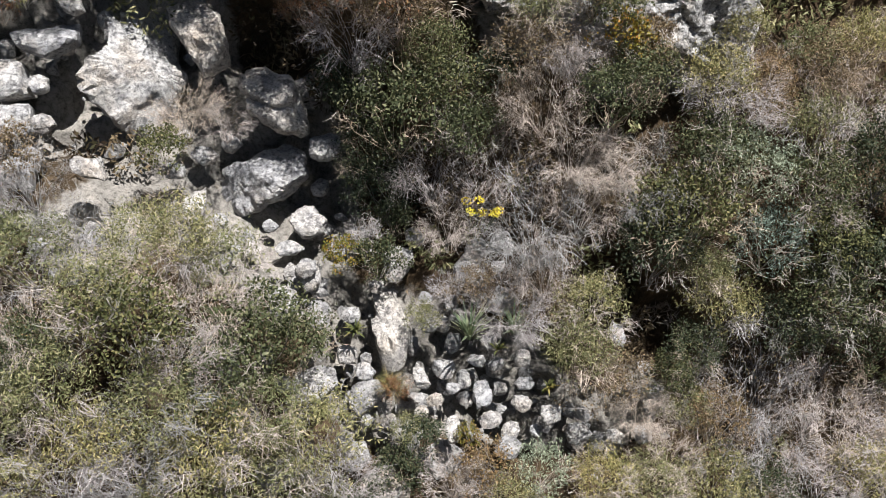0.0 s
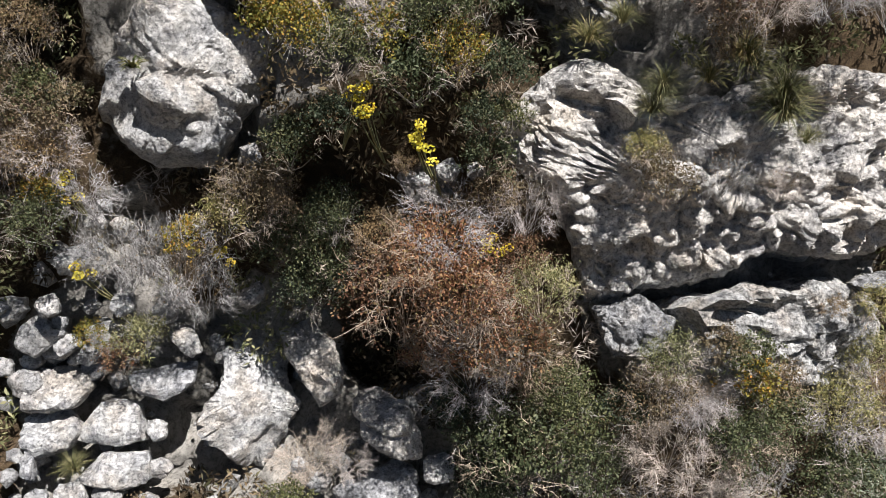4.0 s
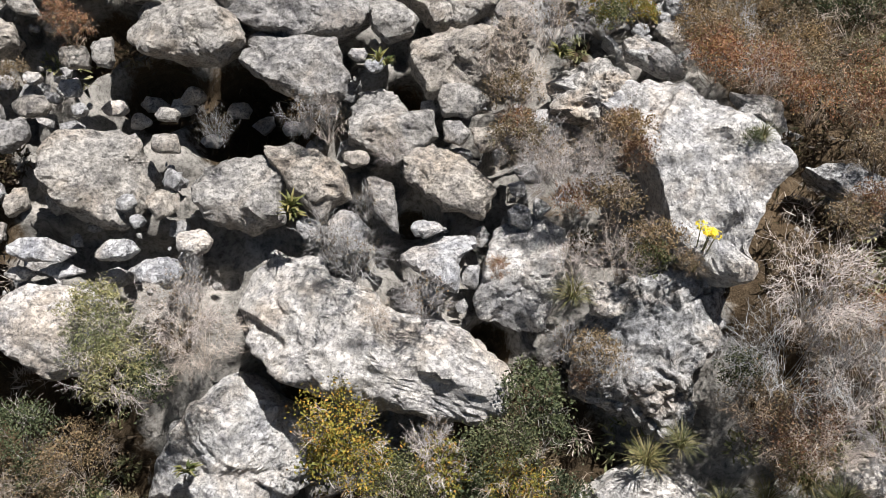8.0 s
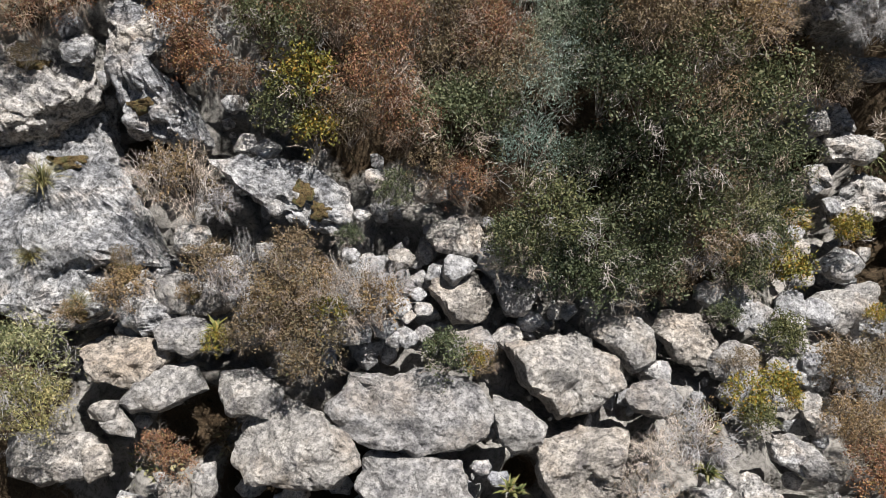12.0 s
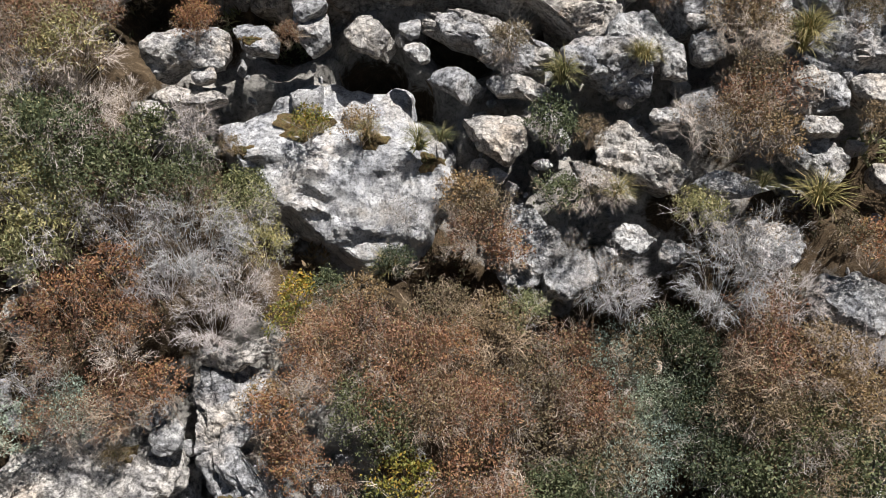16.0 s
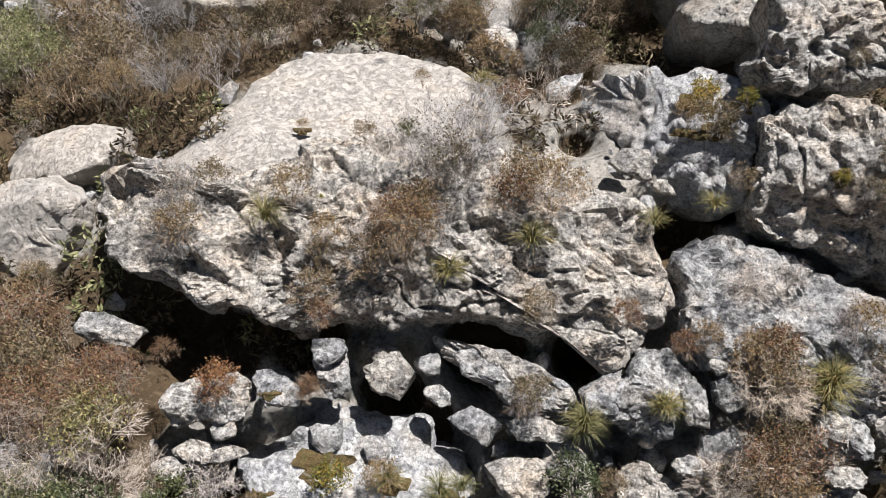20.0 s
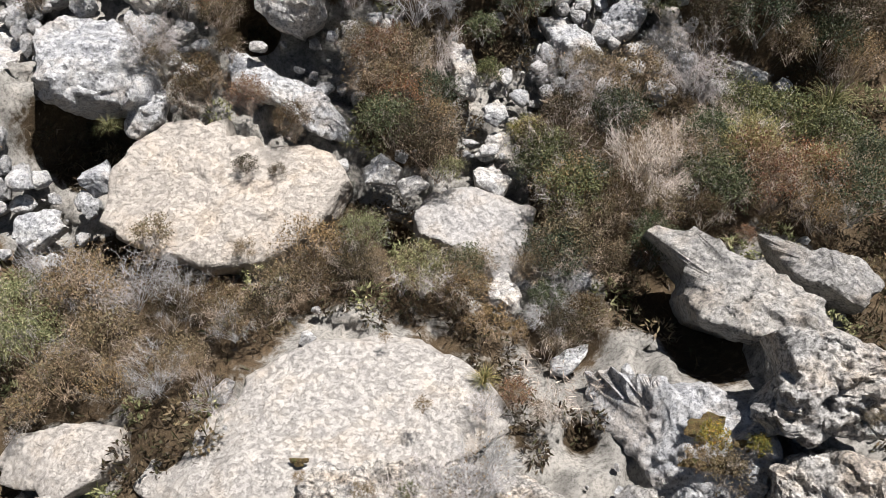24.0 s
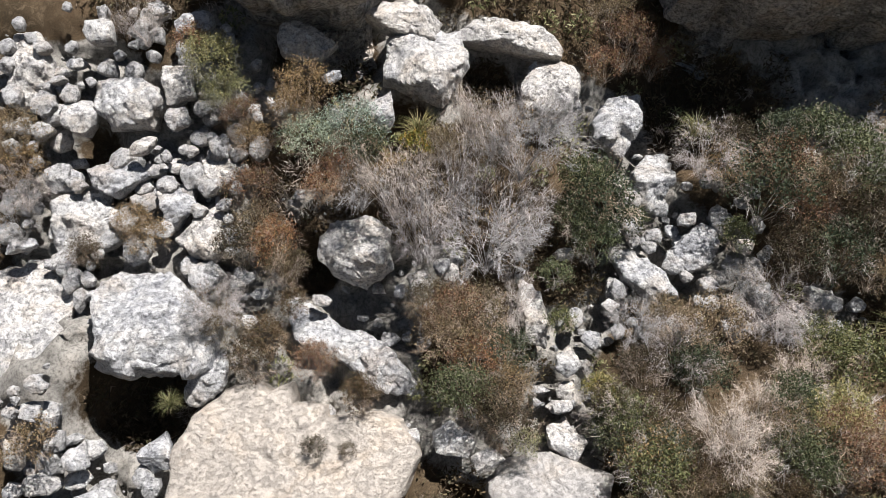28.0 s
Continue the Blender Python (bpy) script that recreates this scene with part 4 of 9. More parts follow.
boulder(-6.62, 27.08, -3.30, ((-0.59, 0.05), (-0.05, -0.35), (0.75, -0.62), (0.84, -0.49), (0.12, 0.32), (-0.42, 0.64), (-0.69, 0.41)), 0.60, (0.00, 0.00), "")
boulder(-2.20, 28.61, -4.21, ((-0.34, -0.10), (0.22, -0.54), (0.61, -0.44), (0.34, 0.09), (-0.33, 0.59), (-0.57, 0.49)), 0.70, (0.00, 0.00), "")
boulder(-1.89, 30.35, -4.40, ((-0.35, -0.42), (-0.09, -0.61), (0.39, -0.09), (0.35, 0.52), (-0.07, 0.50), (-0.39, 0.08)), 0.75, (-0.19, 0.03), "")
boulder(-2.54, 31.30, -4.15, ((-0.46, -0.36), (0.05, -0.62), (0.43, -0.08), (0.40, 0.59), (-0.13, 0.48), (-0.50, -0.06)), 0.40, (-0.28, -0.01), "")
boulder(-5.50, 25.97, -2.98, ((-0.27, -0.20), (0.25, -0.25), (0.38, 0.01), (-0.01, 0.31), (-0.36, 0.10)), 0.60, (0.00, 0.00), "")
boulder(-4.97, 25.68, -2.87, ((-0.11, -0.24), (0.28, 0.01), (0.06, 0.22), (-0.24, 0.05)), 0.60, (0.00, 0.00), "")
boulder(-3.68, 25.94, -3.47, ((-0.28, -0.15), (0.12, -0.38), (0.35, -0.07), (0.05, 0.38), (-0.31, 0.20)), 0.70, (0.00, 0.00), "")
boulder(-3.58, 27.13, -3.83, ((-0.20, -0.12), (-0.00, -0.26), (0.23, -0.08), (0.05, 0.30), (-0.18, 0.11)), 0.60, (0.00, 0.00), "")
boulder(-5.84, 32.21, -3.40, ((-0.75, -0.35), (-0.30, -0.58), (0.24, -0.81), (0.66, -0.10), (0.62, 0.77), (-0.68, 0.40)), 0.70, (-0.39, -0.20), "")
boulder(-11.62, 29.47, -3.56, ((-0.50, -0.27), (-0.25, -0.56), (0.37, -0.37), (0.65, 0.12), (0.01, 0.56), (-0.44, 0.41)), 0.60, (-0.03, -0.11), "")
boulder(-10.00, 29.79, -3.47, ((-0.23, -0.14), (-0.04, -0.52), (0.32, -0.05), (0.31, 0.28), (-0.34, 0.33)), 0.60, (0.00, 0.00), "")
boulder(-9.29, 30.27, -3.51, ((-0.22, -0.42), (0.29, -0.19), (0.32, 0.34), (-0.33, 0.24)), 0.60, (0.00, 0.00), "")
boulder(-11.00, 30.20, -3.51, ((-0.37, -0.20), (0.01, -0.35), (0.51, 0.03), (0.26, 0.32), (-0.48, 0.13)), 0.60, (0.00, 0.00), "")
boulder(-10.84, 31.45, -3.35, ((-0.56, -0.10), (-0.25, -0.45), (0.43, -0.43), (0.65, 0.04), (0.20, 0.45), (-0.58, 0.39)), 0.50, (0.11, 0.00), "")
boulder(-9.99, 31.75, -3.34, ((-0.16, -0.43), (0.30, -0.24), (0.19, 0.34), (-0.28, 0.35)), 0.50, (0.00, 0.00), "")
boulder(-9.49, 29.26, -3.45, ((-0.19, -0.40), (0.17, -0.49), (0.44, 0.13), (0.02, 0.58), (-0.49, -0.11)), 0.60, (-0.15, -0.38), "")
boulder(-10.77, 25.01, -2.59, ((-0.04, -0.39), (0.44, 0.02), (0.09, 0.35), (-0.32, 0.19), (-0.34, -0.14)), 0.60, (0.00, 0.00), "")
boulder(-0.27, 23.43, -0.34, ((-0.86, 0.80), (-1.00, 0.43), (-0.87, 0.08), (-0.39, -0.20), (-0.02, -0.26), (-0.23, -0.58), (-0.11, -1.07), (0.63, -1.41), (1.06, -0.82), (1.00, -0.26), (0.68, -0.06), (0.67, 0.35), (0.21, 0.64), (-0.45, 1.10), (-0.73, 1.47), (-1.27, 1.36)), 0.55, (0.15, -0.55), "big")
boulder(1.06, 24.24, -1.74, ((-0.43, -0.13), (-0.01, -0.45), (0.36, -0.61), (0.76, -0.23), (0.45, 0.18), (-0.17, 0.36), (-0.40, 0.62), (-0.76, 0.71)), 0.60, (0.20, -0.50), "")
boulder(-3.56, 23.92, -2.39, ((-0.23, -0.10), (0.10, -0.43), (0.27, -0.02), (0.03, 0.40), (-0.27, 0.19)), 0.70, (0.00, 0.00), "")
outcrop(-7.57, 13.16, 1.11, ((-1.02, 0.68), (-0.79, -1.03), (0.11, -1.59), (0.46, -1.14), (0.82, -0.81), (1.44, -0.86), (1.26, -0.58), (0.96, -0.06), (0.71, 0.41), (0.62, 1.12), (0.20, 1.47), (-0.42, 1.52)), 0.70, (-0.08, -0.04), "cliff")
outcrop(-6.40, 14.53, 1.10, ((-0.44, -0.09), (-0.14, -0.80), (0.27, -0.98), (0.61, -0.87), (0.42, -0.40), (0.06, -0.04), (0.34, 0.20), (0.50, 0.62), (-0.04, 0.87), (-0.51, 0.81)), 0.70, (0.02, -0.03), "cliff")
outcrop(-4.85, 13.11, 1.07, ((-0.53, 0.03), (-0.19, -0.25), (0.32, -0.42), (0.61, -0.42), (0.60, -0.01), (0.14, 0.31), (-0.37, 0.36), (-0.87, 0.32)), 0.60, (-0.12, -0.05), "cliff")
boulder(-5.20, 11.05, 1.32, ((-0.20, -0.22), (0.24, -0.27), (0.37, -0.00), (0.06, 0.26), (-0.37, 0.21)), 0.60, (0.00, 0.00), "")
boulder(-6.45, 11.38, 1.21, ((-0.31, -0.24), (0.14, -0.29), (0.41, -0.02), (0.51, 0.25), (0.12, 0.20), (-0.21, 0.25), (-0.48, 0.09)), 0.60, (0.00, 0.00), "")
boulder(-5.90, 12.01, 1.12, ((-0.24, -0.16), (0.27, -0.22), (0.49, -0.11), (-0.03, 0.26), (-0.42, 0.17)), 0.60, (0.00, 0.00), "")
boulder(1.33, 14.25, -0.58, ((-0.09, -0.23), (0.19, -0.16), (0.14, 0.19), (-0.21, 0.19)), 0.60, (0.00, 0.00), "")
boulder(1.87, 13.91, -0.71, ((-0.30, -0.15), (0.17, -0.19), (0.40, -0.01), (0.19, 0.20), (-0.36, 0.13)), 0.60, (0.00, 0.00), "")
boulder(1.39, 13.55, -0.67, ((-0.10, -0.22), (0.14, -0.15), (0.12, 0.20), (-0.15, 0.16)), 0.60, (0.00, 0.00), "")
outcrop(2.66, 2.93, 0.16, ((-1.22, -0.44), (1.25, -0.71), (1.38, 0.24), (0.67, 0.67), (-0.62, 0.54), (-1.67, 0.39)), 0.70, (-0.40, 0.40), "cliff")
outcrop(-0.17, 22.67, 1.21, ((-0.53, 0.20), (-0.86, -0.22), (-0.72, -0.51), (-0.43, -0.58), (-0.07, -0.47), (0.43, -0.54), (0.85, -0.46), (0.65, 0.40), (-0.04, 0.65), (-0.63, 0.64)), 0.30, (0.10, 0.05), "cliff")
outcrop(1.69, 4.73, 1.06, ((-2.34, 0.10), (-1.91, -0.14), (-1.70, -0.69), (-1.33, -1.46), (-0.70, -1.28), (-0.08, -1.07), (0.68, -0.84), (1.48, -0.90), (2.47, -0.69), (1.93, 1.07), (1.08, 1.17), (0.09, 0.89), (-0.79, 0.77), (-1.71, 1.15), (-2.26, 0.93), (-2.47, 0.49)), 0.10, (-0.12, 0.42), "wall")
outcrop(0.72, 3.04, 0.57, ((-0.24, -0.34), (0.26, -0.34), (0.46, 0.09), (0.09, 0.37), (-0.47, 0.22)), 0.50, (0.00, 0.00), "cliff")
# the rest
boulder(-2.07, 1.83, -0.28, (0.34, 0.30, 0.27, 0.30, 0.39, 0.49, 0.50, 0.38, 0.35, 0.35, 0.30, 0.31, 0.38, 0.44, 0.55, 0.41), 0.85, (0.00, 0.00))
boulder(-2.78, 0.51, 0.52, (0.11, 0.13, 0.24, 0.16, 0.17, 0.13, 0.15, 0.16, 0.21, 0.14), 0.85, (0.00, 0.00))
boulder(-1.68, 0.35, -0.43, (0.23, 0.18, 0.23, 0.22, 0.23, 0.21, 0.20, 0.22, 0.22, 0.22), 0.85, (0.00, 0.00))
boulder(-1.50, -1.56, 0.32, (0.28, 0.30, 0.23, 0.20, 0.25, 0.23, 0.35, 0.22, 0.21, 0.21), 0.85, (0.00, 0.00))
boulder(-1.60, -0.31, -0.11, (0.14, 0.17, 0.22, 0.18, 0.17, 0.13, 0.15, 0.21, 0.19, 0.15), 0.85, (0.00, 0.00))
boulder(-0.69, -2.83, 0.27, (0.30, 0.26, 0.31, 0.32, 0.32, 0.29, 0.27, 0.29, 0.32, 0.32), 0.85, (0.00, 0.00))
boulder(0.12, -2.12, 0.02, (0.09, 0.11, 0.18, 0.16, 0.13, 0.09, 0.10, 0.18, 0.17, 0.12), 0.85, (0.00, 0.00))
boulder(-0.27, -1.51, -0.01, (0.08, 0.08, 0.12, 0.19, 0.13, 0.08, 0.08, 0.14, 0.17, 0.15), 0.85, (0.00, 0.00))
boulder(0.47, -1.71, -0.08, (0.11, 0.12, 0.17, 0.16, 0.15, 0.10, 0.11, 0.21, 0.16, 0.14), 0.85, (0.00, 0.00))
boulder(1.33, -2.00, -0.29, (0.14, 0.15, 0.11, 0.11, 0.16, 0.14, 0.14, 0.13, 0.11, 0.14), 0.85, (0.00, 0.00))
boulder(2.55, -1.50, -0.74, (0.08, 0.10, 0.09, 0.09, 0.11, 0.07, 0.08, 0.11, 0.10, 0.09), 0.85, (0.00, 0.00))
boulder(2.20, -1.05, -0.66, (0.08, 0.10, 0.13, 0.18, 0.12, 0.08, 0.08, 0.13, 0.20, 0.11), 0.85, (0.00, 0.00))
boulder(2.51, -2.32, -0.64, (0.12, 0.12, 0.14, 0.11, 0.14, 0.12, 0.12, 0.14, 0.11, 0.14), 0.85, (0.00, 0.00))
boulder(-1.47, 1.29, -0.46, (0.19, 0.23, 0.20, 0.17, 0.22, 0.20, 0.22, 0.20, 0.18, 0.23), 0.85, (0.00, 0.00))
boulder(-3.89, 0.90, 0.84, (0.17, 0.15, 0.11, 0.12, 0.22, 0.16, 0.13, 0.11, 0.13, 0.26), 0.85, (0.00, 0.00))
boulder(0.66, -0.20, -0.21, (0.08, 0.11, 0.07, 0.07, 0.09, 0.08, 0.09, 0.08, 0.08, 0.08), 0.85, (0.00, 0.00))
stone(-2.63, 0.34, 0.22, 0.10, 0.11)
stone(-2.76, 0.26, 0.54, 0.12, 0.09)
stone(-1.86, -0.26, -0.23, 0.09, 0.09)
stone(-1.93, 0.01, -0.38, 0.19, 0.09)
stone(-1.50, 0.26, -0.76, 0.10, 0.08)
stone(-2.28, 0.01, 0.04, 0.14, 0.10)
stone(-2.17, 0.29, -0.38, 0.11, 0.08)
stone(-2.36, 0.14, -0.01, 0.09, 0.09)
stone(-2.42, 0.01, 0.27, 0.08, 0.06)
stone(-1.32, 0.23, -0.76, 0.07, 0.06)
stone(-1.79, -0.43, -0.18, 0.11, 0.08)
stone(0.00, -1.47, -0.36, 0.13, 0.15)
stone(0.25, -1.59, -0.38, 0.10, 0.13)
stone(-0.10, -1.83, -0.28, 0.11, 0.08)
stone(0.11, -1.70, -0.33, 0.09, 0.08)
stone(0.70, -1.72, -0.44, 0.09, 0.11)
stone(0.98, -1.35, -0.51, 0.12, 0.11)
stone(1.02, -1.66, -0.51, 0.15, 0.09)
stone(0.98, -1.90, -0.46, 0.13, 0.11)
stone(0.59, -2.09, -0.36, 0.15, 0.11)
stone(0.83, -2.23, -0.41, 0.11, 0.12)
stone(1.15, -2.25, -0.49, 0.11, 0.08)
stone(1.76, -2.10, -0.79, 0.14, 0.10)
stone(1.72, -2.34, -0.74, 0.17, 0.14)
stone(2.21, -2.41, -0.89, 0.13, 0.10)
stone(2.79, -1.89, -1.04, 0.14, 0.11)
stone(2.94, -2.04, -1.04, 0.10, 0.09)
stone(-1.15, -1.27, -0.18, 0.12, 0.13)
stone(-0.94, -1.48, -0.18, 0.11, 0.13)
stone(-0.87, -1.74, -0.16, 0.12, 0.10)
stone(-0.70, -1.91, -0.16, 0.10, 0.09)
stone(-0.64, -2.05, -0.16, 0.09, 0.08)
stone(-0.90, -2.04, -0.11, 0.09, 0.07)
stone(-1.13, -0.81, -0.36, 0.13, 0.12)
stone(0.42, -1.37, -0.41, 0.13, 0.08)
stone(0.66, -1.41, -0.46, 0.09, 0.09)
stone(0.56, -1.13, -0.46, 0.09, 0.11)
stone(-0.27, -1.96, -0.23, 0.09, 0.08)
stone(0.00, -0.92, -0.41, 0.09, 0.13)
stone(-3.69, -0.32, 1.65, 0.11, 0.05)
stone(-4.41, 0.31, 1.07, 0.14, 0.08)
stone(-4.08, 0.34, 1.09, 0.14, 0.08)
stone(-3.60, 0.13, 1.32, 0.14, 0.08)
stone(-4.21, 0.07, 1.24, 0.12, 0.07)
stone(-2.57, 0.07, 0.44, 0.12, 0.11)
stone(-1.61, 0.80, -0.83, 0.14, 0.13)
stone(-3.17, 0.93, 0.14, 0.14, 0.10)
stone(-2.95, 1.17, -0.23, 0.15, 0.13)
stone(-2.67, 1.33, -0.46, 0.12, 0.12)
stone(-3.16, 1.37, -0.23, 0.12, 0.09)
boulder(-2.12, 1.97, -0.24, (0.36, 0.26, 0.25, 0.36, 0.45, 0.37, 0.26, 0.24, 0.32, 0.43), 0.85, (0.00, 0.00))
boulder(-5.81, 2.37, 0.38, (0.41, 0.34, 0.29, 0.27, 0.28, 0.37, 0.40, 0.27, 0.24, 0.31), 0.85, (0.00, 0.00))
boulder(-5.88, 1.90, 0.39, (0.37, 0.29, 0.32, 0.29, 0.35, 0.28, 0.34, 0.33, 0.26, 0.31), 0.85, (0.00, 0.00))
boulder(-5.51, 1.20, 0.61, (0.16, 0.17, 0.20, 0.18, 0.24, 0.17, 0.17, 0.18, 0.20, 0.23), 0.85, (0.00, 0.00))
boulder(-4.66, 1.91, 0.31, (0.11, 0.13, 0.12, 0.12, 0.18, 0.11, 0.10, 0.14, 0.14, 0.14), 0.85, (0.00, 0.00))
boulder(-6.06, 1.62, 0.45, (0.07, 0.08, 0.19, 0.22, 0.08, 0.06, 0.08, 0.20, 0.25, 0.09), 0.85, (0.00, 0.00))
boulder(-3.62, 3.43, 0.16, (0.15, 0.16, 0.20, 0.12, 0.12, 0.15, 0.20, 0.17, 0.13, 0.14), 0.85, (0.00, 0.00))
boulder(-5.35, 3.84, 0.83, (0.26, 0.27, 0.26, 0.19, 0.19, 0.30, 0.30, 0.23, 0.18, 0.22), 0.85, (0.00, 0.00))
boulder(-1.62, 4.62, 1.28, (0.09, 0.08, 0.10, 0.08, 0.07, 0.12, 0.08, 0.08, 0.08, 0.09), 0.85, (0.00, 0.00))
boulder(-1.35, 4.72, 1.33, (0.13, 0.12, 0.17, 0.12, 0.12, 0.12, 0.13, 0.13, 0.15, 0.11), 0.85, (0.00, 0.00))
boulder(-4.36, 2.91, 0.24, (0.14, 0.14, 0.15, 0.18, 0.20, 0.16, 0.12, 0.14, 0.21, 0.22), 0.85, (0.00, 0.00))
boulder(-5.73, 3.33, 0.74, (0.13, 0.13, 0.15, 0.13, 0.16, 0.13, 0.13, 0.15, 0.13, 0.16), 0.85, (0.00, 0.00))
boulder(-4.98, 3.36, 0.56, (0.13, 0.16, 0.15, 0.18, 0.14, 0.12, 0.14, 0.18, 0.15, 0.16), 0.85, (0.00, 0.00))
outcrop(3.71, 3.53, 0.00, (0.32, 0.22, 0.15, 0.13, 0.19, 0.34, 0.19, 0.14, 0.15, 0.20), 0.85, (0.00, 0.00), "cliff")
stone(-5.26, 4.25, 0.65, 0.13, 0.08)
stone(-4.99, 4.23, 0.54, 0.13, 0.08)
stone(-6.02, 2.99, 0.33, 0.15, 0.12)
stone(-5.88, 2.79, 0.22, 0.16, 0.10)
stone(-6.14, 2.67, 0.21, 0.14, 0.10)
stone(-6.00, 2.53, 0.16, 0.09, 0.08)
stone(-5.75, 3.11, 0.36, 0.11, 0.09)
stone(-5.49, 2.59, 0.09, 0.13, 0.19)
stone(-5.65, 2.72, 0.17, 0.09, 0.09)
stone(-5.40, 0.92, 0.53, 0.11, 0.07)
stone(-6.01, 1.16, 0.31, 0.12, 0.10)
stone(-6.05, 0.99, 0.40, 0.11, 0.09)
stone(-4.50, 2.38, -0.07, 0.12, 0.09)
stone(-4.65, 1.45, 0.22, 0.14, 0.11)
boulder(-4.88, 8.59, 1.46, (0.17, 0.19, 0.18, 0.16, 0.19, 0.16, 0.16, 0.20, 0.16, 0.17), 0.85, (0.00, 0.00))
boulder(-5.26, 8.08, 1.67, (0.23, 0.17, 0.14, 0.12, 0.15, 0.25, 0.20, 0.12, 0.12, 0.16), 0.85, (0.00, 0.00))
boulder(-4.83, 7.87, 1.66, (0.25, 0.20, 0.16, 0.16, 0.17, 0.32, 0.20, 0.15, 0.14, 0.21), 0.85, (0.00, 0.00))
boulder(-4.51, 8.17, 1.56, (0.19, 0.16, 0.16, 0.14, 0.19, 0.18, 0.18, 0.14, 0.17, 0.17), 0.85, (0.00, 0.00))
boulder(-5.99, 8.07, 1.81, (0.35, 0.16, 0.14, 0.15, 0.22, 0.32, 0.17, 0.12, 0.12, 0.23), 0.85, (0.00, 0.00))
boulder(-1.96, 7.99, 1.66, (0.18, 0.43, 0.39, 0.28, 0.26, 0.26, 0.26, 0.32, 0.42, 0.33, 0.26, 0.25, 0.31, 0.42, 0.24, 0.17), 0.85, (0.00, 0.00))
boulder(-2.13, 8.29, 1.58, (0.25, 0.11, 0.09, 0.11, 0.14, 0.16, 0.14, 0.11, 0.09, 0.11), 0.85, (0.00, 0.00))
boulder(-6.24, 8.57, 1.77, (0.13, 0.12, 0.18, 0.16, 0.13, 0.10, 0.12, 0.19, 0.13, 0.14), 0.85, (0.00, 0.00))
boulder(-2.86, 9.05, 1.43, (0.15, 0.14, 0.11, 0.10, 0.13, 0.15, 0.13, 0.12, 0.10, 0.13), 0.85, (0.00, 0.00))
outcrop(2.51, 8.62, 1.67, (0.34, 0.24, 0.21, 0.21, 0.24, 0.33, 0.52, 0.77, 0.32, 0.18, 0.14, 0.14, 0.16, 0.24, 0.67, 0.69), 0.85, (0.00, 0.00), "cliff")
outcrop(-0.31, 7.55, 1.74, (0.21, 0.20, 0.19, 0.19, 0.25, 0.20, 0.21, 0.21, 0.19, 0.22), 0.85, (0.00, 0.00), "cliff")
outcrop(1.30, 9.48, 1.62, (0.23, 0.09, 0.07, 0.08, 0.16, 0.21, 0.10, 0.07, 0.08, 0.16), 0.85, (0.00, 0.00), "cliff")
stone(-1.68, 8.17, 1.30, 0.10, 0.08)
stone(-5.87, 7.87, 1.52, 0.22, 0.08)
stone(-6.24, 7.83, 1.59, 0.17, 0.07)
stone(-4.81, 7.74, 1.40, 0.11, 0.07)
boulder(-1.03, 10.93, 0.64, (0.34, 0.23, 0.23, 0.21, 0.25, 0.31, 0.25, 0.19, 0.21, 0.27), 0.6, (0.00, 0.00))
boulder(0.03, 11.30, 0.10, (0.27, 0.29, 0.27, 0.25, 0.22, 0.31, 0.31, 0.23, 0.22, 0.31), 0.6, (0.00, 0.00))
boulder(0.38, 11.89, -0.48, (0.22, 0.16, 0.18, 0.21, 0.26, 0.19, 0.19, 0.17, 0.20, 0.23), 0.6, (0.00, 0.00))
boulder(1.03, 11.31, -0.42, (0.13, 0.15, 0.26, 0.24, 0.17, 0.13, 0.16, 0.25, 0.23, 0.18), 0.6, (0.00, 0.00))
boulder(1.82, 12.46, -1.00, (0.29, 0.23, 0.24, 0.20, 0.22, 0.25, 0.25, 0.21, 0.22, 0.20), 0.6, (0.00, 0.00))
boulder(1.19, 12.67, -0.81, (0.12, 0.12, 0.15, 0.10, 0.10, 0.14, 0.13, 0.13, 0.10, 0.12), 0.6, (0.00, 0.00))
boulder(0.82, 10.65, 0.35, (0.13, 0.12, 0.18, 0.15, 0.19, 0.13, 0.12, 0.18, 0.15, 0.17), 0.6, (0.00, 0.00))
boulder(-1.82, 9.35, 1.33, (0.15, 0.12, 0.15, 0.15, 0.17, 0.13, 0.15, 0.13, 0.16, 0.15), 0.6, (0.00, 0.00))
boulder(-1.74, 9.71, 1.26, (0.28, 0.23, 0.19, 0.18, 0.25, 0.25, 0.26, 0.18, 0.21, 0.22), 0.3, (0.00, 0.00))
boulder(-1.50, 9.28, 1.38, (0.13, 0.14, 0.16, 0.14, 0.19, 0.13, 0.13, 0.17, 0.15, 0.18), 0.6, (0.00, 0.00))
boulder(-5.56, 10.21, 1.37, (0.10, 0.11, 0.21, 0.18, 0.15, 0.11, 0.13, 0.16, 0.19, 0.14), 0.6, (0.00, 0.00))
boulder(-5.86, 10.15, 1.39, (0.16, 0.16, 0.14, 0.12, 0.17, 0.17, 0.15, 0.14, 0.13, 0.19), 0.6, (0.00, 0.00))
boulder(-6.51, 10.79, 1.28, (0.14, 0.11, 0.14, 0.16, 0.23, 0.15, 0.11, 0.13, 0.15, 0.27), 0.6, (0.00, 0.00))
boulder(-6.63, 10.40, 1.35, (0.12, 0.13, 0.19, 0.16, 0.17, 0.12, 0.13, 0.22, 0.16, 0.17), 0.6, (0.00, 0.00))
boulder(-5.88, 11.63, 1.23, (0.31, 0.25, 0.20, 0.17, 0.22, 0.29, 0.25, 0.18, 0.20, 0.23), 0.6, (0.00, 0.00))
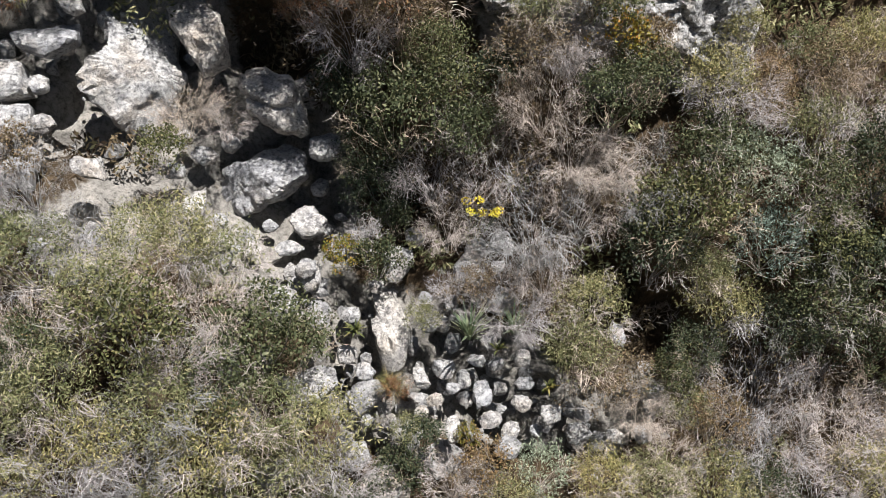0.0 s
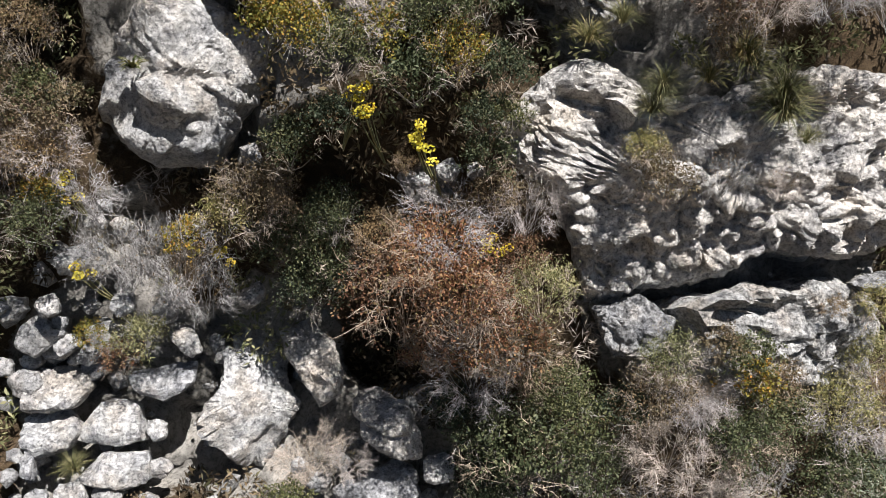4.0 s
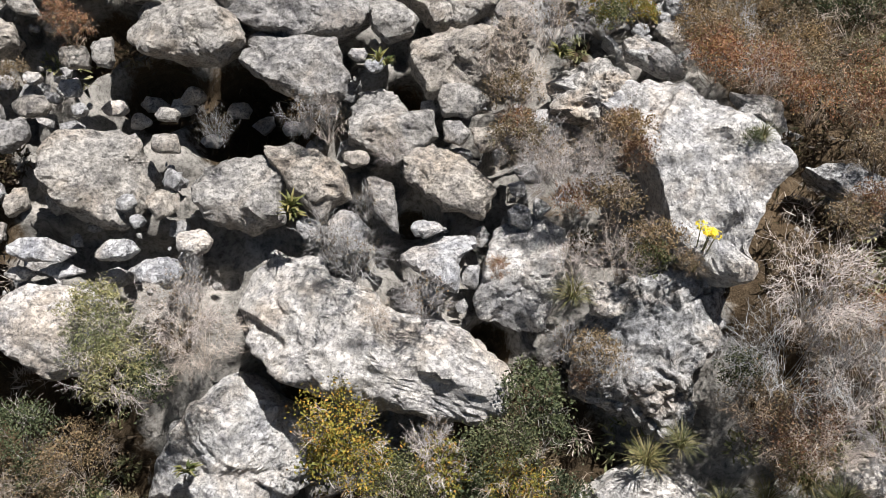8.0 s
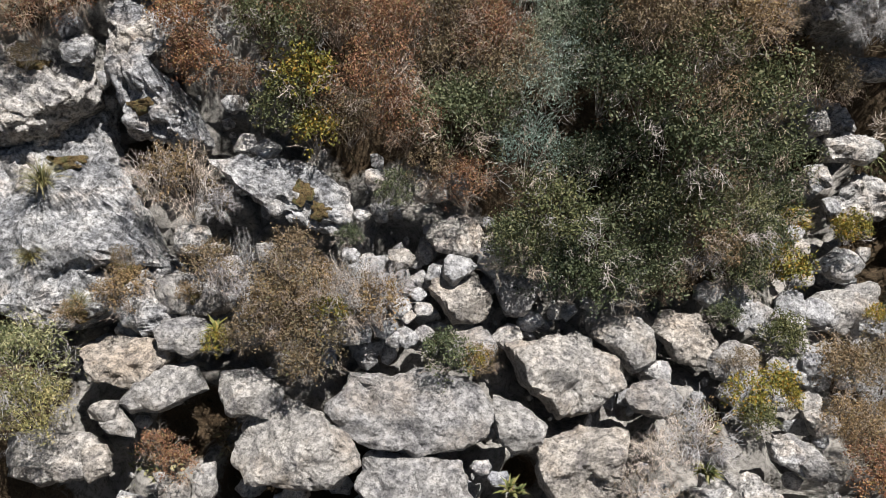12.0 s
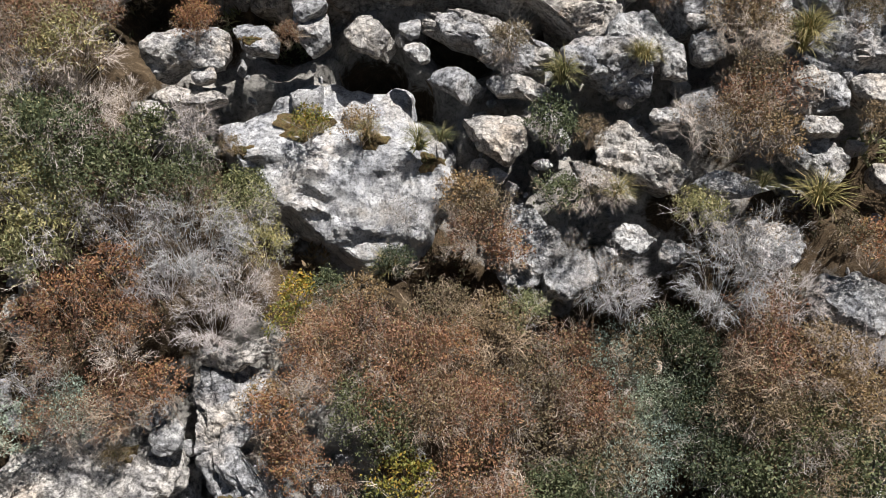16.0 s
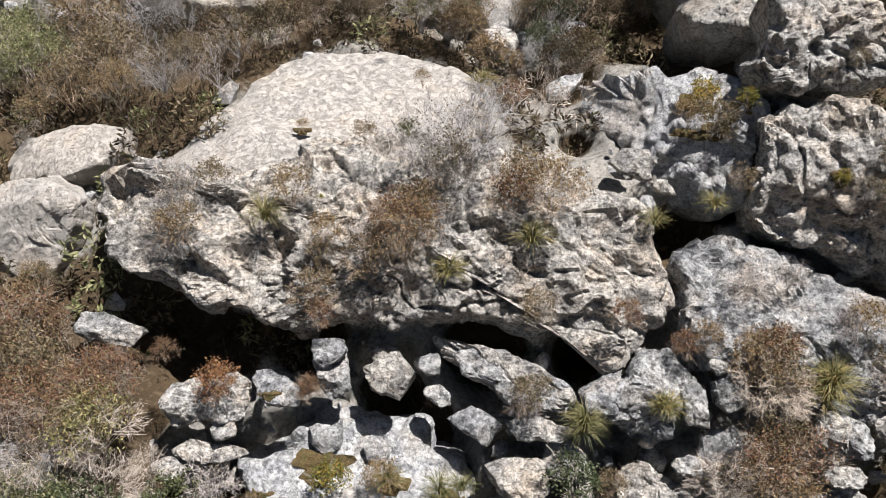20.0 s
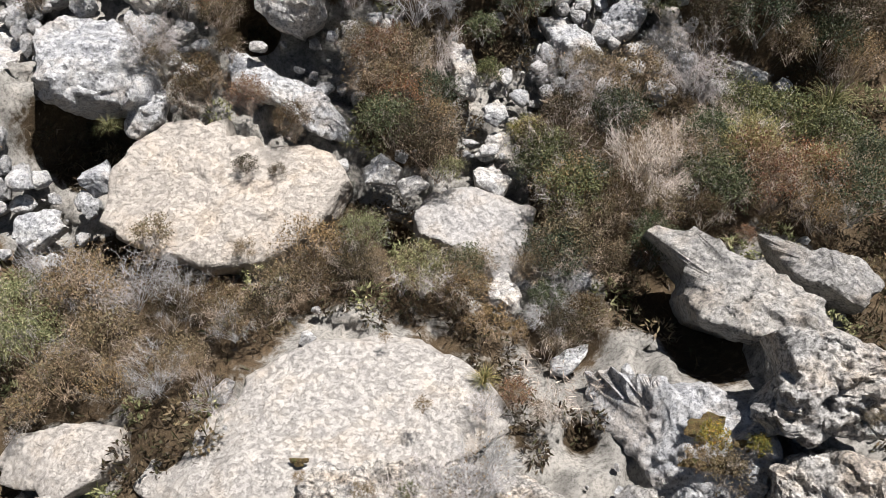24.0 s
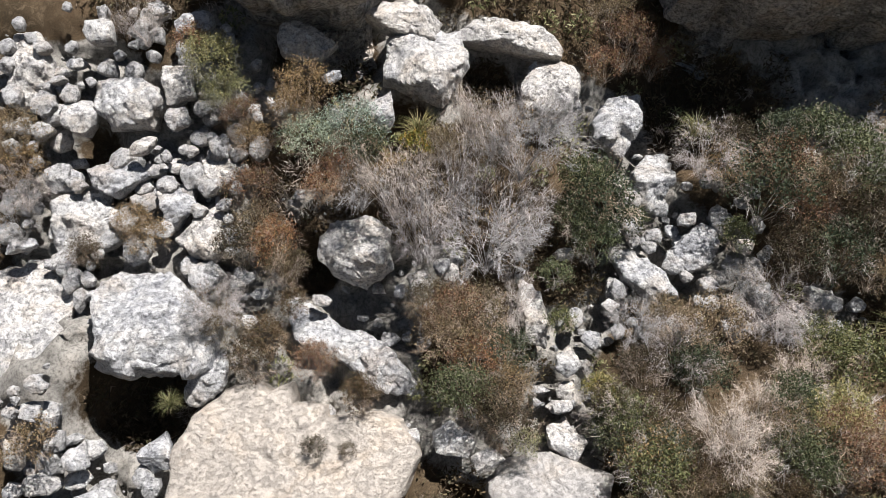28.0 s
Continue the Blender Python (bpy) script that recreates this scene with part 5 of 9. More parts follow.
boulder(-2.94, 11.49, 0.79, (0.24, 0.21, 0.25, 0.20, 0.25, 0.24, 0.23, 0.21, 0.24, 0.23), 0.6, (0.00, 0.00))
boulder(-4.87, 9.53, 1.35, (0.14, 0.11, 0.07, 0.08, 0.14, 0.13, 0.11, 0.08, 0.08, 0.13), 0.6, (0.00, 0.00))
boulder(-6.37, 9.29, 1.67, (0.17, 0.18, 0.19, 0.15, 0.19, 0.16, 0.16, 0.24, 0.16, 0.17), 0.6, (0.00, 0.00))
boulder(-6.23, 9.59, 1.54, (0.20, 0.17, 0.12, 0.11, 0.16, 0.20, 0.16, 0.14, 0.12, 0.16), 0.6, (0.00, 0.00))
outcrop(-0.26, 9.84, 1.23, (0.57, 0.44, 0.36, 0.35, 0.40, 0.47, 0.54, 0.47, 0.49, 0.54, 0.44, 0.37, 0.35, 0.39, 0.48, 0.53), 0.35, (0.05, -0.58), "cliff")
outcrop(0.35, 10.32, 0.85, (0.21, 0.14, 0.15, 0.29, 0.32, 0.22, 0.12, 0.11, 0.15, 0.48), 0.6, (0.00, 0.00), "cliff")
boulder(0.49, 10.33, 0.83, (0.21, 0.14, 0.15, 0.28, 0.41, 0.20, 0.14, 0.16, 0.24, 0.42), 0.6, (0.00, 0.00))
boulder(1.42, 9.50, 1.57, (0.24, 0.17, 0.17, 0.21, 0.45, 0.19, 0.11, 0.10, 0.16, 0.60), 0.6, (0.00, 0.00))
boulder(-4.88, 9.22, 1.35, (0.14, 0.14, 0.12, 0.11, 0.16, 0.15, 0.15, 0.11, 0.11, 0.18), 0.6, (0.00, 0.00))
stone(-3.17, 9.63, 1.12, 0.10, 0.08)
stone(-2.89, 10.29, 0.97, 0.11, 0.08)
stone(-2.71, 10.17, 0.96, 0.10, 0.08)
stone(-5.65, 9.75, 1.13, 0.15, 0.11)
stone(-6.00, 9.87, 1.14, 0.15, 0.11)
stone(-5.43, 9.64, 1.10, 0.12, 0.10)
stone(-4.97, 9.81, 1.09, 0.17, 0.11)
stone(-4.68, 9.46, 1.07, 0.15, 0.09)
stone(-5.39, 9.93, 1.07, 0.15, 0.10)
stone(-4.14, 9.74, 1.17, 0.14, 0.11)
stone(-4.43, 9.92, 1.18, 0.14, 0.11)
stone(-3.74, 9.63, 1.19, 0.13, 0.09)
stone(-3.45, 9.51, 1.15, 0.11, 0.09)
stone(-4.85, 9.93, 1.10, 0.17, 0.11)
stone(-6.67, 9.92, 1.19, 0.12, 0.08)
stone(-6.40, 9.98, 1.14, 0.11, 0.08)
stone(-6.43, 10.71, 1.00, 0.11, 0.07)
stone(-3.48, 11.88, 0.52, 0.11, 0.09)
stone(-3.72, 11.91, 0.62, 0.13, 0.10)
stone(-4.23, 11.59, 0.86, 0.15, 0.09)
stone(-4.41, 11.71, 0.87, 0.12, 0.09)
stone(-3.91, 12.36, 0.63, 0.13, 0.10)
stone(-3.73, 12.25, 0.57, 0.11, 0.09)
stone(-2.54, 12.37, 0.21, 0.11, 0.13)
stone(-2.61, 12.10, 0.24, 0.10, 0.10)
stone(-2.02, 11.86, 0.15, 0.10, 0.09)
stone(0.87, 11.38, -0.72, 0.11, 0.10)
stone(0.52, 10.90, -0.06, 0.11, 0.09)
stone(-6.75, 11.98, 0.80, 0.14, 0.11)
stone(-6.52, 11.65, 0.88, 0.14, 0.10)
stone(0.86, 10.44, 0.28, 0.12, 0.07)
stone(2.57, 12.69, -1.40, 0.15, 0.10)
stone(3.38, 13.18, -1.46, 0.23, 0.15)
stone(-1.32, 9.11, 1.11, 0.09, 0.11)
outcrop(-6.66, 11.98, 1.11, (1.26, 0.72, 0.63, 0.44, 0.35, 0.33, 0.40, 0.80, 1.24, 0.90, 0.38, 0.21, 0.19, 0.26, 0.58, 0.99), 0.7, (-0.01, -0.13), "cliff")
boulder(-5.85, 12.60, 1.06, (0.20, 0.20, 0.18, 0.16, 0.21, 0.18, 0.21, 0.18, 0.18, 0.17), 0.6, (0.00, 0.00))
boulder(-3.11, 12.68, 0.62, (0.32, 0.30, 0.22, 0.25, 0.28, 0.36, 0.27, 0.22, 0.28, 0.28), 0.5, (0.00, 0.00))
boulder(-2.49, 12.11, 0.52, (0.26, 0.23, 0.24, 0.30, 0.31, 0.22, 0.21, 0.30, 0.31, 0.26), 0.5, (0.00, 0.00))
boulder(-3.71, 12.42, 0.85, (0.14, 0.12, 0.12, 0.11, 0.16, 0.13, 0.11, 0.15, 0.12, 0.14), 0.6, (0.00, 0.00))
boulder(-5.07, 12.46, 1.13, (0.11, 0.11, 0.12, 0.11, 0.15, 0.10, 0.09, 0.14, 0.11, 0.12), 0.6, (0.00, 0.00))
boulder(-5.87, 11.62, 1.22, (0.27, 0.24, 0.19, 0.18, 0.28, 0.28, 0.21, 0.18, 0.24, 0.26), 0.6, (0.00, 0.00))
boulder(-6.61, 10.88, 1.28, (0.14, 0.17, 0.11, 0.09, 0.12, 0.17, 0.15, 0.10, 0.11, 0.17), 0.6, (0.00, 0.00))
boulder(-7.07, 10.44, 1.37, (0.52, 0.40, 0.30, 0.25, 0.24, 0.28, 0.36, 0.49, 0.44, 0.47, 0.33, 0.29, 0.25, 0.26, 0.31, 0.47), 0.85, (0.00, 0.00), "big")
boulder(0.36, 12.02, -0.51, (0.19, 0.16, 0.20, 0.20, 0.18, 0.15, 0.19, 0.19, 0.21, 0.16), 0.6, (0.00, 0.00))
boulder(1.71, 12.51, -0.96, (0.31, 0.25, 0.23, 0.15, 0.16, 0.27, 0.24, 0.18, 0.17, 0.18), 0.6, (0.00, 0.00))
boulder(2.14, 14.92, -0.67, (0.33, 0.21, 0.17, 0.16, 0.24, 0.34, 0.20, 0.14, 0.16, 0.24), 0.6, (0.00, 0.00))
boulder(0.93, 11.28, -0.37, (0.16, 0.16, 0.27, 0.24, 0.21, 0.14, 0.15, 0.28, 0.23, 0.23), 0.6, (0.00, 0.00))
boulder(0.80, 10.85, 0.14, (0.16, 0.15, 0.14, 0.11, 0.14, 0.16, 0.13, 0.16, 0.12, 0.13), 0.6, (0.00, 0.00))
boulder(-7.09, 14.61, 1.09, (0.16, 0.20, 0.20, 0.19, 0.18, 0.18, 0.17, 0.20, 0.20, 0.18), 0.6, (0.00, 0.00))
outcrop(1.78, 15.48, 0.38, (0.97, 0.70, 0.52, 0.37, 0.32, 0.33, 0.41, 0.66, 1.00, 0.73, 0.42, 0.33, 0.30, 0.32, 0.41, 0.72), 0.3, (-0.50, 0.40), "cliff")
outcrop(1.60, 14.46, -1.21, (0.68, 0.44, 0.37, 0.37, 0.33, 0.34, 0.42, 0.92, 0.64, 0.44, 0.36, 0.34, 0.36, 0.39, 0.51, 0.86), 0.6, (-0.26, 0.20), "deep")
boulder(1.59, 13.20, -0.78, (0.10, 0.09, 0.12, 0.13, 0.15, 0.10, 0.10, 0.13, 0.12, 0.16), 0.6, (0.00, 0.00))
boulder(1.21, 12.27, -0.89, (0.17, 0.17, 0.10, 0.08, 0.11, 0.18, 0.16, 0.09, 0.08, 0.12), 0.6, (0.00, 0.00))
boulder(-3.96, 13.25, 0.90, (0.13, 0.17, 0.13, 0.12, 0.16, 0.14, 0.14, 0.15, 0.12, 0.16), 0.6, (0.00, 0.00))
boulder(-3.42, 13.18, 0.72, (0.19, 0.18, 0.18, 0.16, 0.22, 0.19, 0.18, 0.18, 0.16, 0.22), 0.6, (0.00, 0.00))
stone(-3.89, 11.69, 0.71, 0.14, 0.11)
stone(-4.12, 11.63, 0.80, 0.12, 0.10)
stone(-3.48, 11.63, 0.58, 0.12, 0.09)
stone(-4.01, 11.81, 0.72, 0.11, 0.09)
stone(-3.66, 11.81, 0.59, 0.09, 0.08)
stone(-4.34, 11.63, 0.88, 0.11, 0.08)
stone(-4.07, 12.41, 0.67, 0.12, 0.08)
stone(-4.25, 12.46, 0.73, 0.09, 0.07)
stone(-3.54, 12.05, 0.52, 0.09, 0.08)
stone(-2.56, 11.57, 0.37, 0.18, 0.14)
stone(-2.30, 11.75, 0.26, 0.14, 0.11)
stone(-3.84, 13.02, 0.58, 0.11, 0.08)
stone(-4.14, 12.89, 0.67, 0.10, 0.08)
stone(-0.85, 11.19, 0.12, 0.18, 0.12)
stone(-0.83, 11.01, 0.25, 0.14, 0.08)
stone(1.22, 12.90, -1.08, 0.14, 0.10)
stone(-5.66, 12.51, 0.80, 0.11, 0.08)
stone(-5.38, 13.65, 0.81, 0.17, 0.12)
stone(-5.14, 13.59, 0.80, 0.14, 0.10)
stone(-5.50, 14.07, 0.85, 0.14, 0.10)
stone(-6.82, 13.42, 0.76, 0.07, 0.08)
boulder(-7.03, 18.72, 1.13, (0.47, 0.48, 0.43, 0.31, 0.27, 0.28, 0.30, 0.39, 0.50, 0.48, 0.46, 0.25, 0.23, 0.25, 0.33, 0.44), 0.85, (0.00, 0.00))
boulder(-6.30, 18.84, 1.02, (0.26, 0.16, 0.16, 0.22, 0.33, 0.22, 0.18, 0.20, 0.20, 0.32), 0.85, (0.00, 0.00))
boulder(-6.83, 18.43, 1.05, (0.13, 0.13, 0.15, 0.13, 0.16, 0.13, 0.13, 0.15, 0.13, 0.16), 0.85, (0.00, 0.00))
boulder(-6.98, 18.17, 1.05, (0.47, 0.15, 0.10, 0.11, 0.22, 0.46, 0.17, 0.12, 0.13, 0.22), 0.85, (0.00, 0.00))
boulder(-7.39, 18.01, 1.13, (0.20, 0.13, 0.14, 0.14, 0.17, 0.20, 0.13, 0.14, 0.14, 0.17), 0.85, (0.00, 0.00))
outcrop(-1.16, 17.25, 0.85, (0.58, 0.18, 0.14, 0.16, 0.26, 0.45, 0.22, 0.16, 0.16, 0.23), 0.85, (0.00, 0.00), "cliff")
outcrop(-2.52, 17.29, 0.80, (0.21, 0.13, 0.13, 0.16, 0.50, 0.24, 0.15, 0.13, 0.16, 0.42), 0.85, (0.00, 0.00), "cliff")
outcrop(-0.69, 16.62, 0.76, (0.34, 0.35, 0.25, 0.25, 0.35, 0.34, 0.28, 0.27, 0.28, 0.35), 0.85, (0.00, 0.00), "cliff")
outcrop(-1.81, 16.52, 0.75, (0.15, 0.17, 0.13, 0.16, 0.13, 0.15, 0.17, 0.13, 0.14, 0.15), 0.85, (0.00, 0.00), "cliff")
outcrop(-2.22, 16.66, 0.74, (0.26, 0.18, 0.18, 0.20, 0.22, 0.23, 0.20, 0.17, 0.22, 0.21), 0.85, (0.00, 0.00), "cliff")
outcrop(-3.36, 16.62, 0.70, (0.40, 0.37, 0.37, 0.41, 0.54, 0.59, 0.40, 0.26, 0.22, 0.24, 0.43, 0.56, 0.48, 0.42, 0.43, 0.43), 0.85, (0.01, 0.16), "cliff")
outcrop(-2.91, 16.34, 0.63, (0.34, 0.32, 0.34, 0.29, 0.30, 0.35, 0.40, 0.31, 0.29, 0.32, 0.33, 0.34, 0.35, 0.30, 0.31, 0.38), 0.85, (0.00, 0.00), "cliff")
outcrop(-0.22, 17.87, 0.97, (0.24, 0.19, 0.12, 0.12, 0.19, 0.24, 0.18, 0.12, 0.13, 0.22), 0.85, (0.00, 0.00), "cliff")
outcrop(-0.21, 18.26, 0.99, (0.34, 0.31, 0.26, 0.25, 0.31, 0.34, 0.38, 0.24, 0.24, 0.36), 0.85, (0.00, 0.00), "cliff")
outcrop(0.53, 18.26, 0.91, (0.30, 0.21, 0.22, 0.30, 0.40, 0.29, 0.23, 0.22, 0.32, 0.33), 0.85, (0.00, 0.00), "cliff")
outcrop(0.33, 15.97, 0.65, (0.45, 0.35, 0.32, 0.32, 0.31, 0.35, 0.49, 0.52, 0.46, 0.36, 0.31, 0.28, 0.30, 0.39, 0.44, 0.53), 0.85, (0.00, 0.00), "cliff")
outcrop(0.66, 17.36, 0.69, (0.23, 0.18, 0.20, 0.18, 0.25, 0.22, 0.20, 0.18, 0.17, 0.24), 0.85, (0.00, 0.00), "cliff")
boulder(-7.21, 14.88, 1.09, (0.16, 0.16, 0.20, 0.13, 0.14, 0.16, 0.17, 0.19, 0.14, 0.15), 0.85, (0.00, 0.00))
boulder(-8.57, 14.82, 1.20, (0.16, 0.14, 0.17, 0.15, 0.15, 0.12, 0.14, 0.16, 0.16, 0.13), 0.85, (0.00, 0.00))
boulder(-8.52, 16.34, 1.31, (0.13, 0.17, 0.12, 0.09, 0.10, 0.19, 0.15, 0.16, 0.09, 0.09), 0.85, (0.00, 0.00))
boulder(-8.62, 15.94, 1.32, (0.07, 0.07, 0.15, 0.14, 0.08, 0.06, 0.08, 0.17, 0.13, 0.09), 0.85, (0.00, 0.00))
boulder(-1.88, 17.99, 0.93, (0.14, 0.15, 0.12, 0.10, 0.14, 0.17, 0.15, 0.10, 0.11, 0.20), 0.85, (0.00, 0.00))
stone(-3.86, 17.53, 0.52, 0.12, 0.08)
stone(-3.67, 17.41, 0.51, 0.12, 0.08)
stone(-2.24, 18.20, 0.62, 0.11, 0.07)
stone(-5.41, 14.05, 0.86, 0.10, 0.08)
stone(-3.17, 17.53, 0.52, 0.12, 0.07)
stone(-5.01, 14.67, 0.82, 0.11, 0.11)
stone(-5.61, 14.90, 0.77, 0.10, 0.09)
boulder(-5.74, 19.23, 0.92, (0.21, 0.21, 0.16, 0.15, 0.22, 0.20, 0.19, 0.21, 0.15, 0.17), 0.6, (0.00, 0.00))
boulder(-4.56, 18.74, 0.80, (0.15, 0.11, 0.13, 0.13, 0.17, 0.15, 0.10, 0.10, 0.15, 0.18), 0.6, (0.00, 0.00))
boulder(-1.49, 19.05, 0.93, (0.16, 0.12, 0.08, 0.08, 0.13, 0.14, 0.10, 0.11, 0.09, 0.12), 0.6, (0.00, 0.00))
boulder(-8.19, 19.47, 0.84, (0.42, 0.19, 0.16, 0.21, 0.36, 0.37, 0.24, 0.17, 0.19, 0.31), 0.6, (0.00, 0.00))
boulder(-6.28, 18.82, 1.03, (0.19, 0.18, 0.16, 0.15, 0.23, 0.19, 0.18, 0.17, 0.15, 0.21), 0.6, (0.00, 0.00))
outcrop(-1.38, 18.76, 0.95, (0.20, 0.22, 0.23, 0.18, 0.23, 0.19, 0.21, 0.23, 0.21, 0.19), 0.6, (0.00, 0.00), "cliff")
outcrop(-0.35, 18.27, 1.01, (0.19, 0.27, 0.29, 0.26, 0.23, 0.20, 0.25, 0.30, 0.27, 0.21), 0.6, (0.00, 0.00), "cliff")
outcrop(-9.40, 21.75, -0.52, (0.85, 0.86, 0.63, 0.48, 0.45, 0.44, 0.52, 0.72, 0.93, 0.81, 0.52, 0.39, 0.47, 0.54, 0.57, 0.69), 0.9, (0.37, -0.70), "smooth")
outcrop(-9.49, 20.75, 0.13, (0.63, 0.70, 0.69, 0.63, 0.58, 0.62, 0.79, 0.60, 0.55, 0.58, 0.73, 0.67, 0.62, 0.67, 0.58, 0.57), 0.2, (0.28, -0.41), "smooth")
outcrop(-5.97, 22.13, -0.20, (2.50, 2.14, 1.84, 1.65, 1.38, 1.20, 1.14, 1.09, 1.10, 1.14, 1.28, 1.21, 1.88, 2.49, 2.09, 1.57, 1.28, 0.98, 0.78, 0.73, 0.77, 0.87, 1.10, 1.62), 0.95, (-0.02, -0.70), "smooth")
boulder(-2.71, 22.98, -1.66, (0.18, 0.41, 0.18, 0.13, 0.14, 0.27, 0.34, 0.27, 0.16, 0.14), 0.6, (0.00, 0.00))
boulder(-2.36, 24.15, -2.74, (0.16, 0.13, 0.15, 0.13, 0.17, 0.14, 0.12, 0.15, 0.14, 0.15), 0.6, (0.00, 0.00))
boulder(-6.07, 26.04, -3.00, (0.08, 0.09, 0.14, 0.12, 0.13, 0.09, 0.09, 0.13, 0.13, 0.11), 0.6, (0.00, 0.00))
boulder(-2.36, 24.22, -2.76, (0.19, 0.16, 0.15, 0.13, 0.17, 0.17, 0.16, 0.15, 0.14, 0.15), 0.6, (0.00, 0.00))
boulder(-3.71, 26.43, -3.64, (0.18, 0.19, 0.11, 0.10, 0.14, 0.18, 0.17, 0.11, 0.10, 0.14), 0.6, (0.00, 0.00))
stone(-3.21, 24.10, -2.82, 0.15, 0.08)
boulder(-7.34, 27.50, -3.32, (0.47, 0.30, 0.25, 0.24, 0.28, 0.45, 1.08, 0.82, 0.65, 0.41, 0.31, 0.28, 0.30, 0.41, 0.92, 0.98), 0.5, (-0.00, -0.13))
boulder(-6.22, 32.94, -3.56, (0.65, 0.40, 0.32, 0.33, 0.47, 0.68, 0.38, 0.29, 0.31, 0.59), 0.4, (-0.22, -0.33))
boulder(-4.38, 32.77, -3.96, (0.83, 0.54, 0.35, 0.30, 0.30, 0.34, 0.51, 0.81, 1.07, 0.42, 0.28, 0.24, 0.24, 0.28, 0.42, 0.99), 0.5, (-0.20, -0.17))
boulder(-3.73, 31.85, -3.91, (0.51, 0.58, 0.58, 0.59, 0.52, 0.52, 0.52, 0.50, 0.55, 0.57, 0.62, 0.52, 0.51, 0.52, 0.54, 0.53), 0.5, (-0.21, -0.13))
boulder(-12.68, 32.14, -3.65, (0.41, 0.42, 0.45, 0.51, 0.70, 0.76, 0.48, 0.36, 0.32, 0.34, 0.43, 0.72, 0.67, 0.57, 0.52, 0.47), 0.4, (-0.00, -0.04))
boulder(-11.67, 31.26, -3.55, (0.28, 0.29, 0.36, 0.33, 0.34, 0.28, 0.31, 0.31, 0.39, 0.30), 0.6, (0.00, 0.00))
boulder(-10.51, 30.67, -3.36, (0.18, 0.28, 0.21, 0.12, 0.12, 0.18, 0.27, 0.19, 0.16, 0.14), 0.6, (0.00, 0.00))
boulder(-9.96, 31.14, -3.36, (0.22, 0.19, 0.24, 0.19, 0.23, 0.22, 0.19, 0.24, 0.19, 0.22), 0.6, (0.00, 0.00))
boulder(-8.34, 31.39, -3.50, (0.16, 0.16, 0.22, 0.18, 0.23, 0.16, 0.14, 0.18, 0.21, 0.19), 0.6, (0.00, 0.00))
boulder(-7.40, 31.73, -3.10, (0.17, 0.17, 0.13, 0.10, 0.11, 0.18, 0.16, 0.14, 0.10, 0.11), 0.6, (0.00, 0.00))
boulder(-4.13, 27.94, -3.82, (0.22, 0.25, 0.42, 0.73, 0.26, 0.19, 0.22, 0.46, 0.58, 0.31), 0.6, (0.00, 0.00))
boulder(-1.15, 29.10, -4.43, (0.37, 0.63, 0.50, 0.33, 0.31, 0.46, 0.51, 0.48, 0.38, 0.31), 0.5, (-0.07, -0.13))
boulder(-1.35, 29.59, -4.48, (0.14, 0.20, 0.12, 0.11, 0.14, 0.16, 0.17, 0.13, 0.13, 0.15), 0.6, (0.00, 0.00))
boulder(-0.37, 29.11, -4.40, (0.20, 0.16, 0.11, 0.12, 0.22, 0.17, 0.17, 0.14, 0.17, 0.15), 0.6, (0.00, 0.00))
boulder(0.60, 27.81, -4.68, (0.28, 0.19, 0.13, 0.14, 0.28, 0.25, 0.20, 0.15, 0.18, 0.27), 0.6, (0.00, 0.00))
boulder(1.29, 28.22, -5.03, (0.30, 0.33, 0.23, 0.26, 0.47, 0.29, 0.28, 0.25, 0.29, 0.36), 0.6, (0.00, 0.00))
boulder(-9.25, 26.91, -2.87, (0.29, 0.39, 0.62, 0.26, 0.21, 0.25, 0.48, 0.47, 0.29, 0.29), 0.5, (0.00, 0.00))
boulder(-5.97, 28.37, -3.27, (0.20, 0.21, 0.30, 0.25, 0.26, 0.18, 0.20, 0.33, 0.24, 0.27), 0.6, (0.00, 0.00))
boulder(-7.96, 32.53, -3.54, (0.58, 0.34, 0.29, 0.38, 0.45, 0.43, 0.44, 0.31, 0.34, 0.43), 0.6, (0.00, 0.00), "deep")
boulder(-6.30, 28.26, -3.23, (0.10, 0.11, 0.10, 0.14, 0.10, 0.09, 0.13, 0.10, 0.12, 0.11), 0.6, (0.00, 0.00))
boulder(-7.56, 28.13, -3.33, (0.18, 0.12, 0.09, 0.09, 0.17, 0.17, 0.13, 0.10, 0.11, 0.16), 0.6, (0.00, 0.00))
boulder(-6.57, 31.14, -2.99, (0.17, 0.19, 0.39, 0.29, 0.29, 0.20, 0.21, 0.29, 0.34, 0.23), 0.6, (0.00, 0.00), "deep")
boulder(-11.38, 32.68, -3.46, (0.25, 0.28, 0.26, 0.23, 0.32, 0.27, 0.24, 0.27, 0.25, 0.34), 0.6, (0.00, 0.00))
boulder(-9.77, 32.83, -3.51, (0.33, 0.34, 0.21, 0.19, 0.27, 0.35, 0.35, 0.20, 0.19, 0.29), 0.6, (0.00, 0.00))
outcrop(1.02, 32.48, -5.53, (2.35, 2.45, 2.06, 1.89, 1.53, 1.36, 1.30, 1.33, 1.47, 1.78, 2.11, 2.60, 2.37, 2.31, 2.18, 1.95, 1.24, 1.11, 1.13, 1.23, 1.46, 1.84, 2.26, 2.39), 0.05, (-0.03, -0.17), "deep")
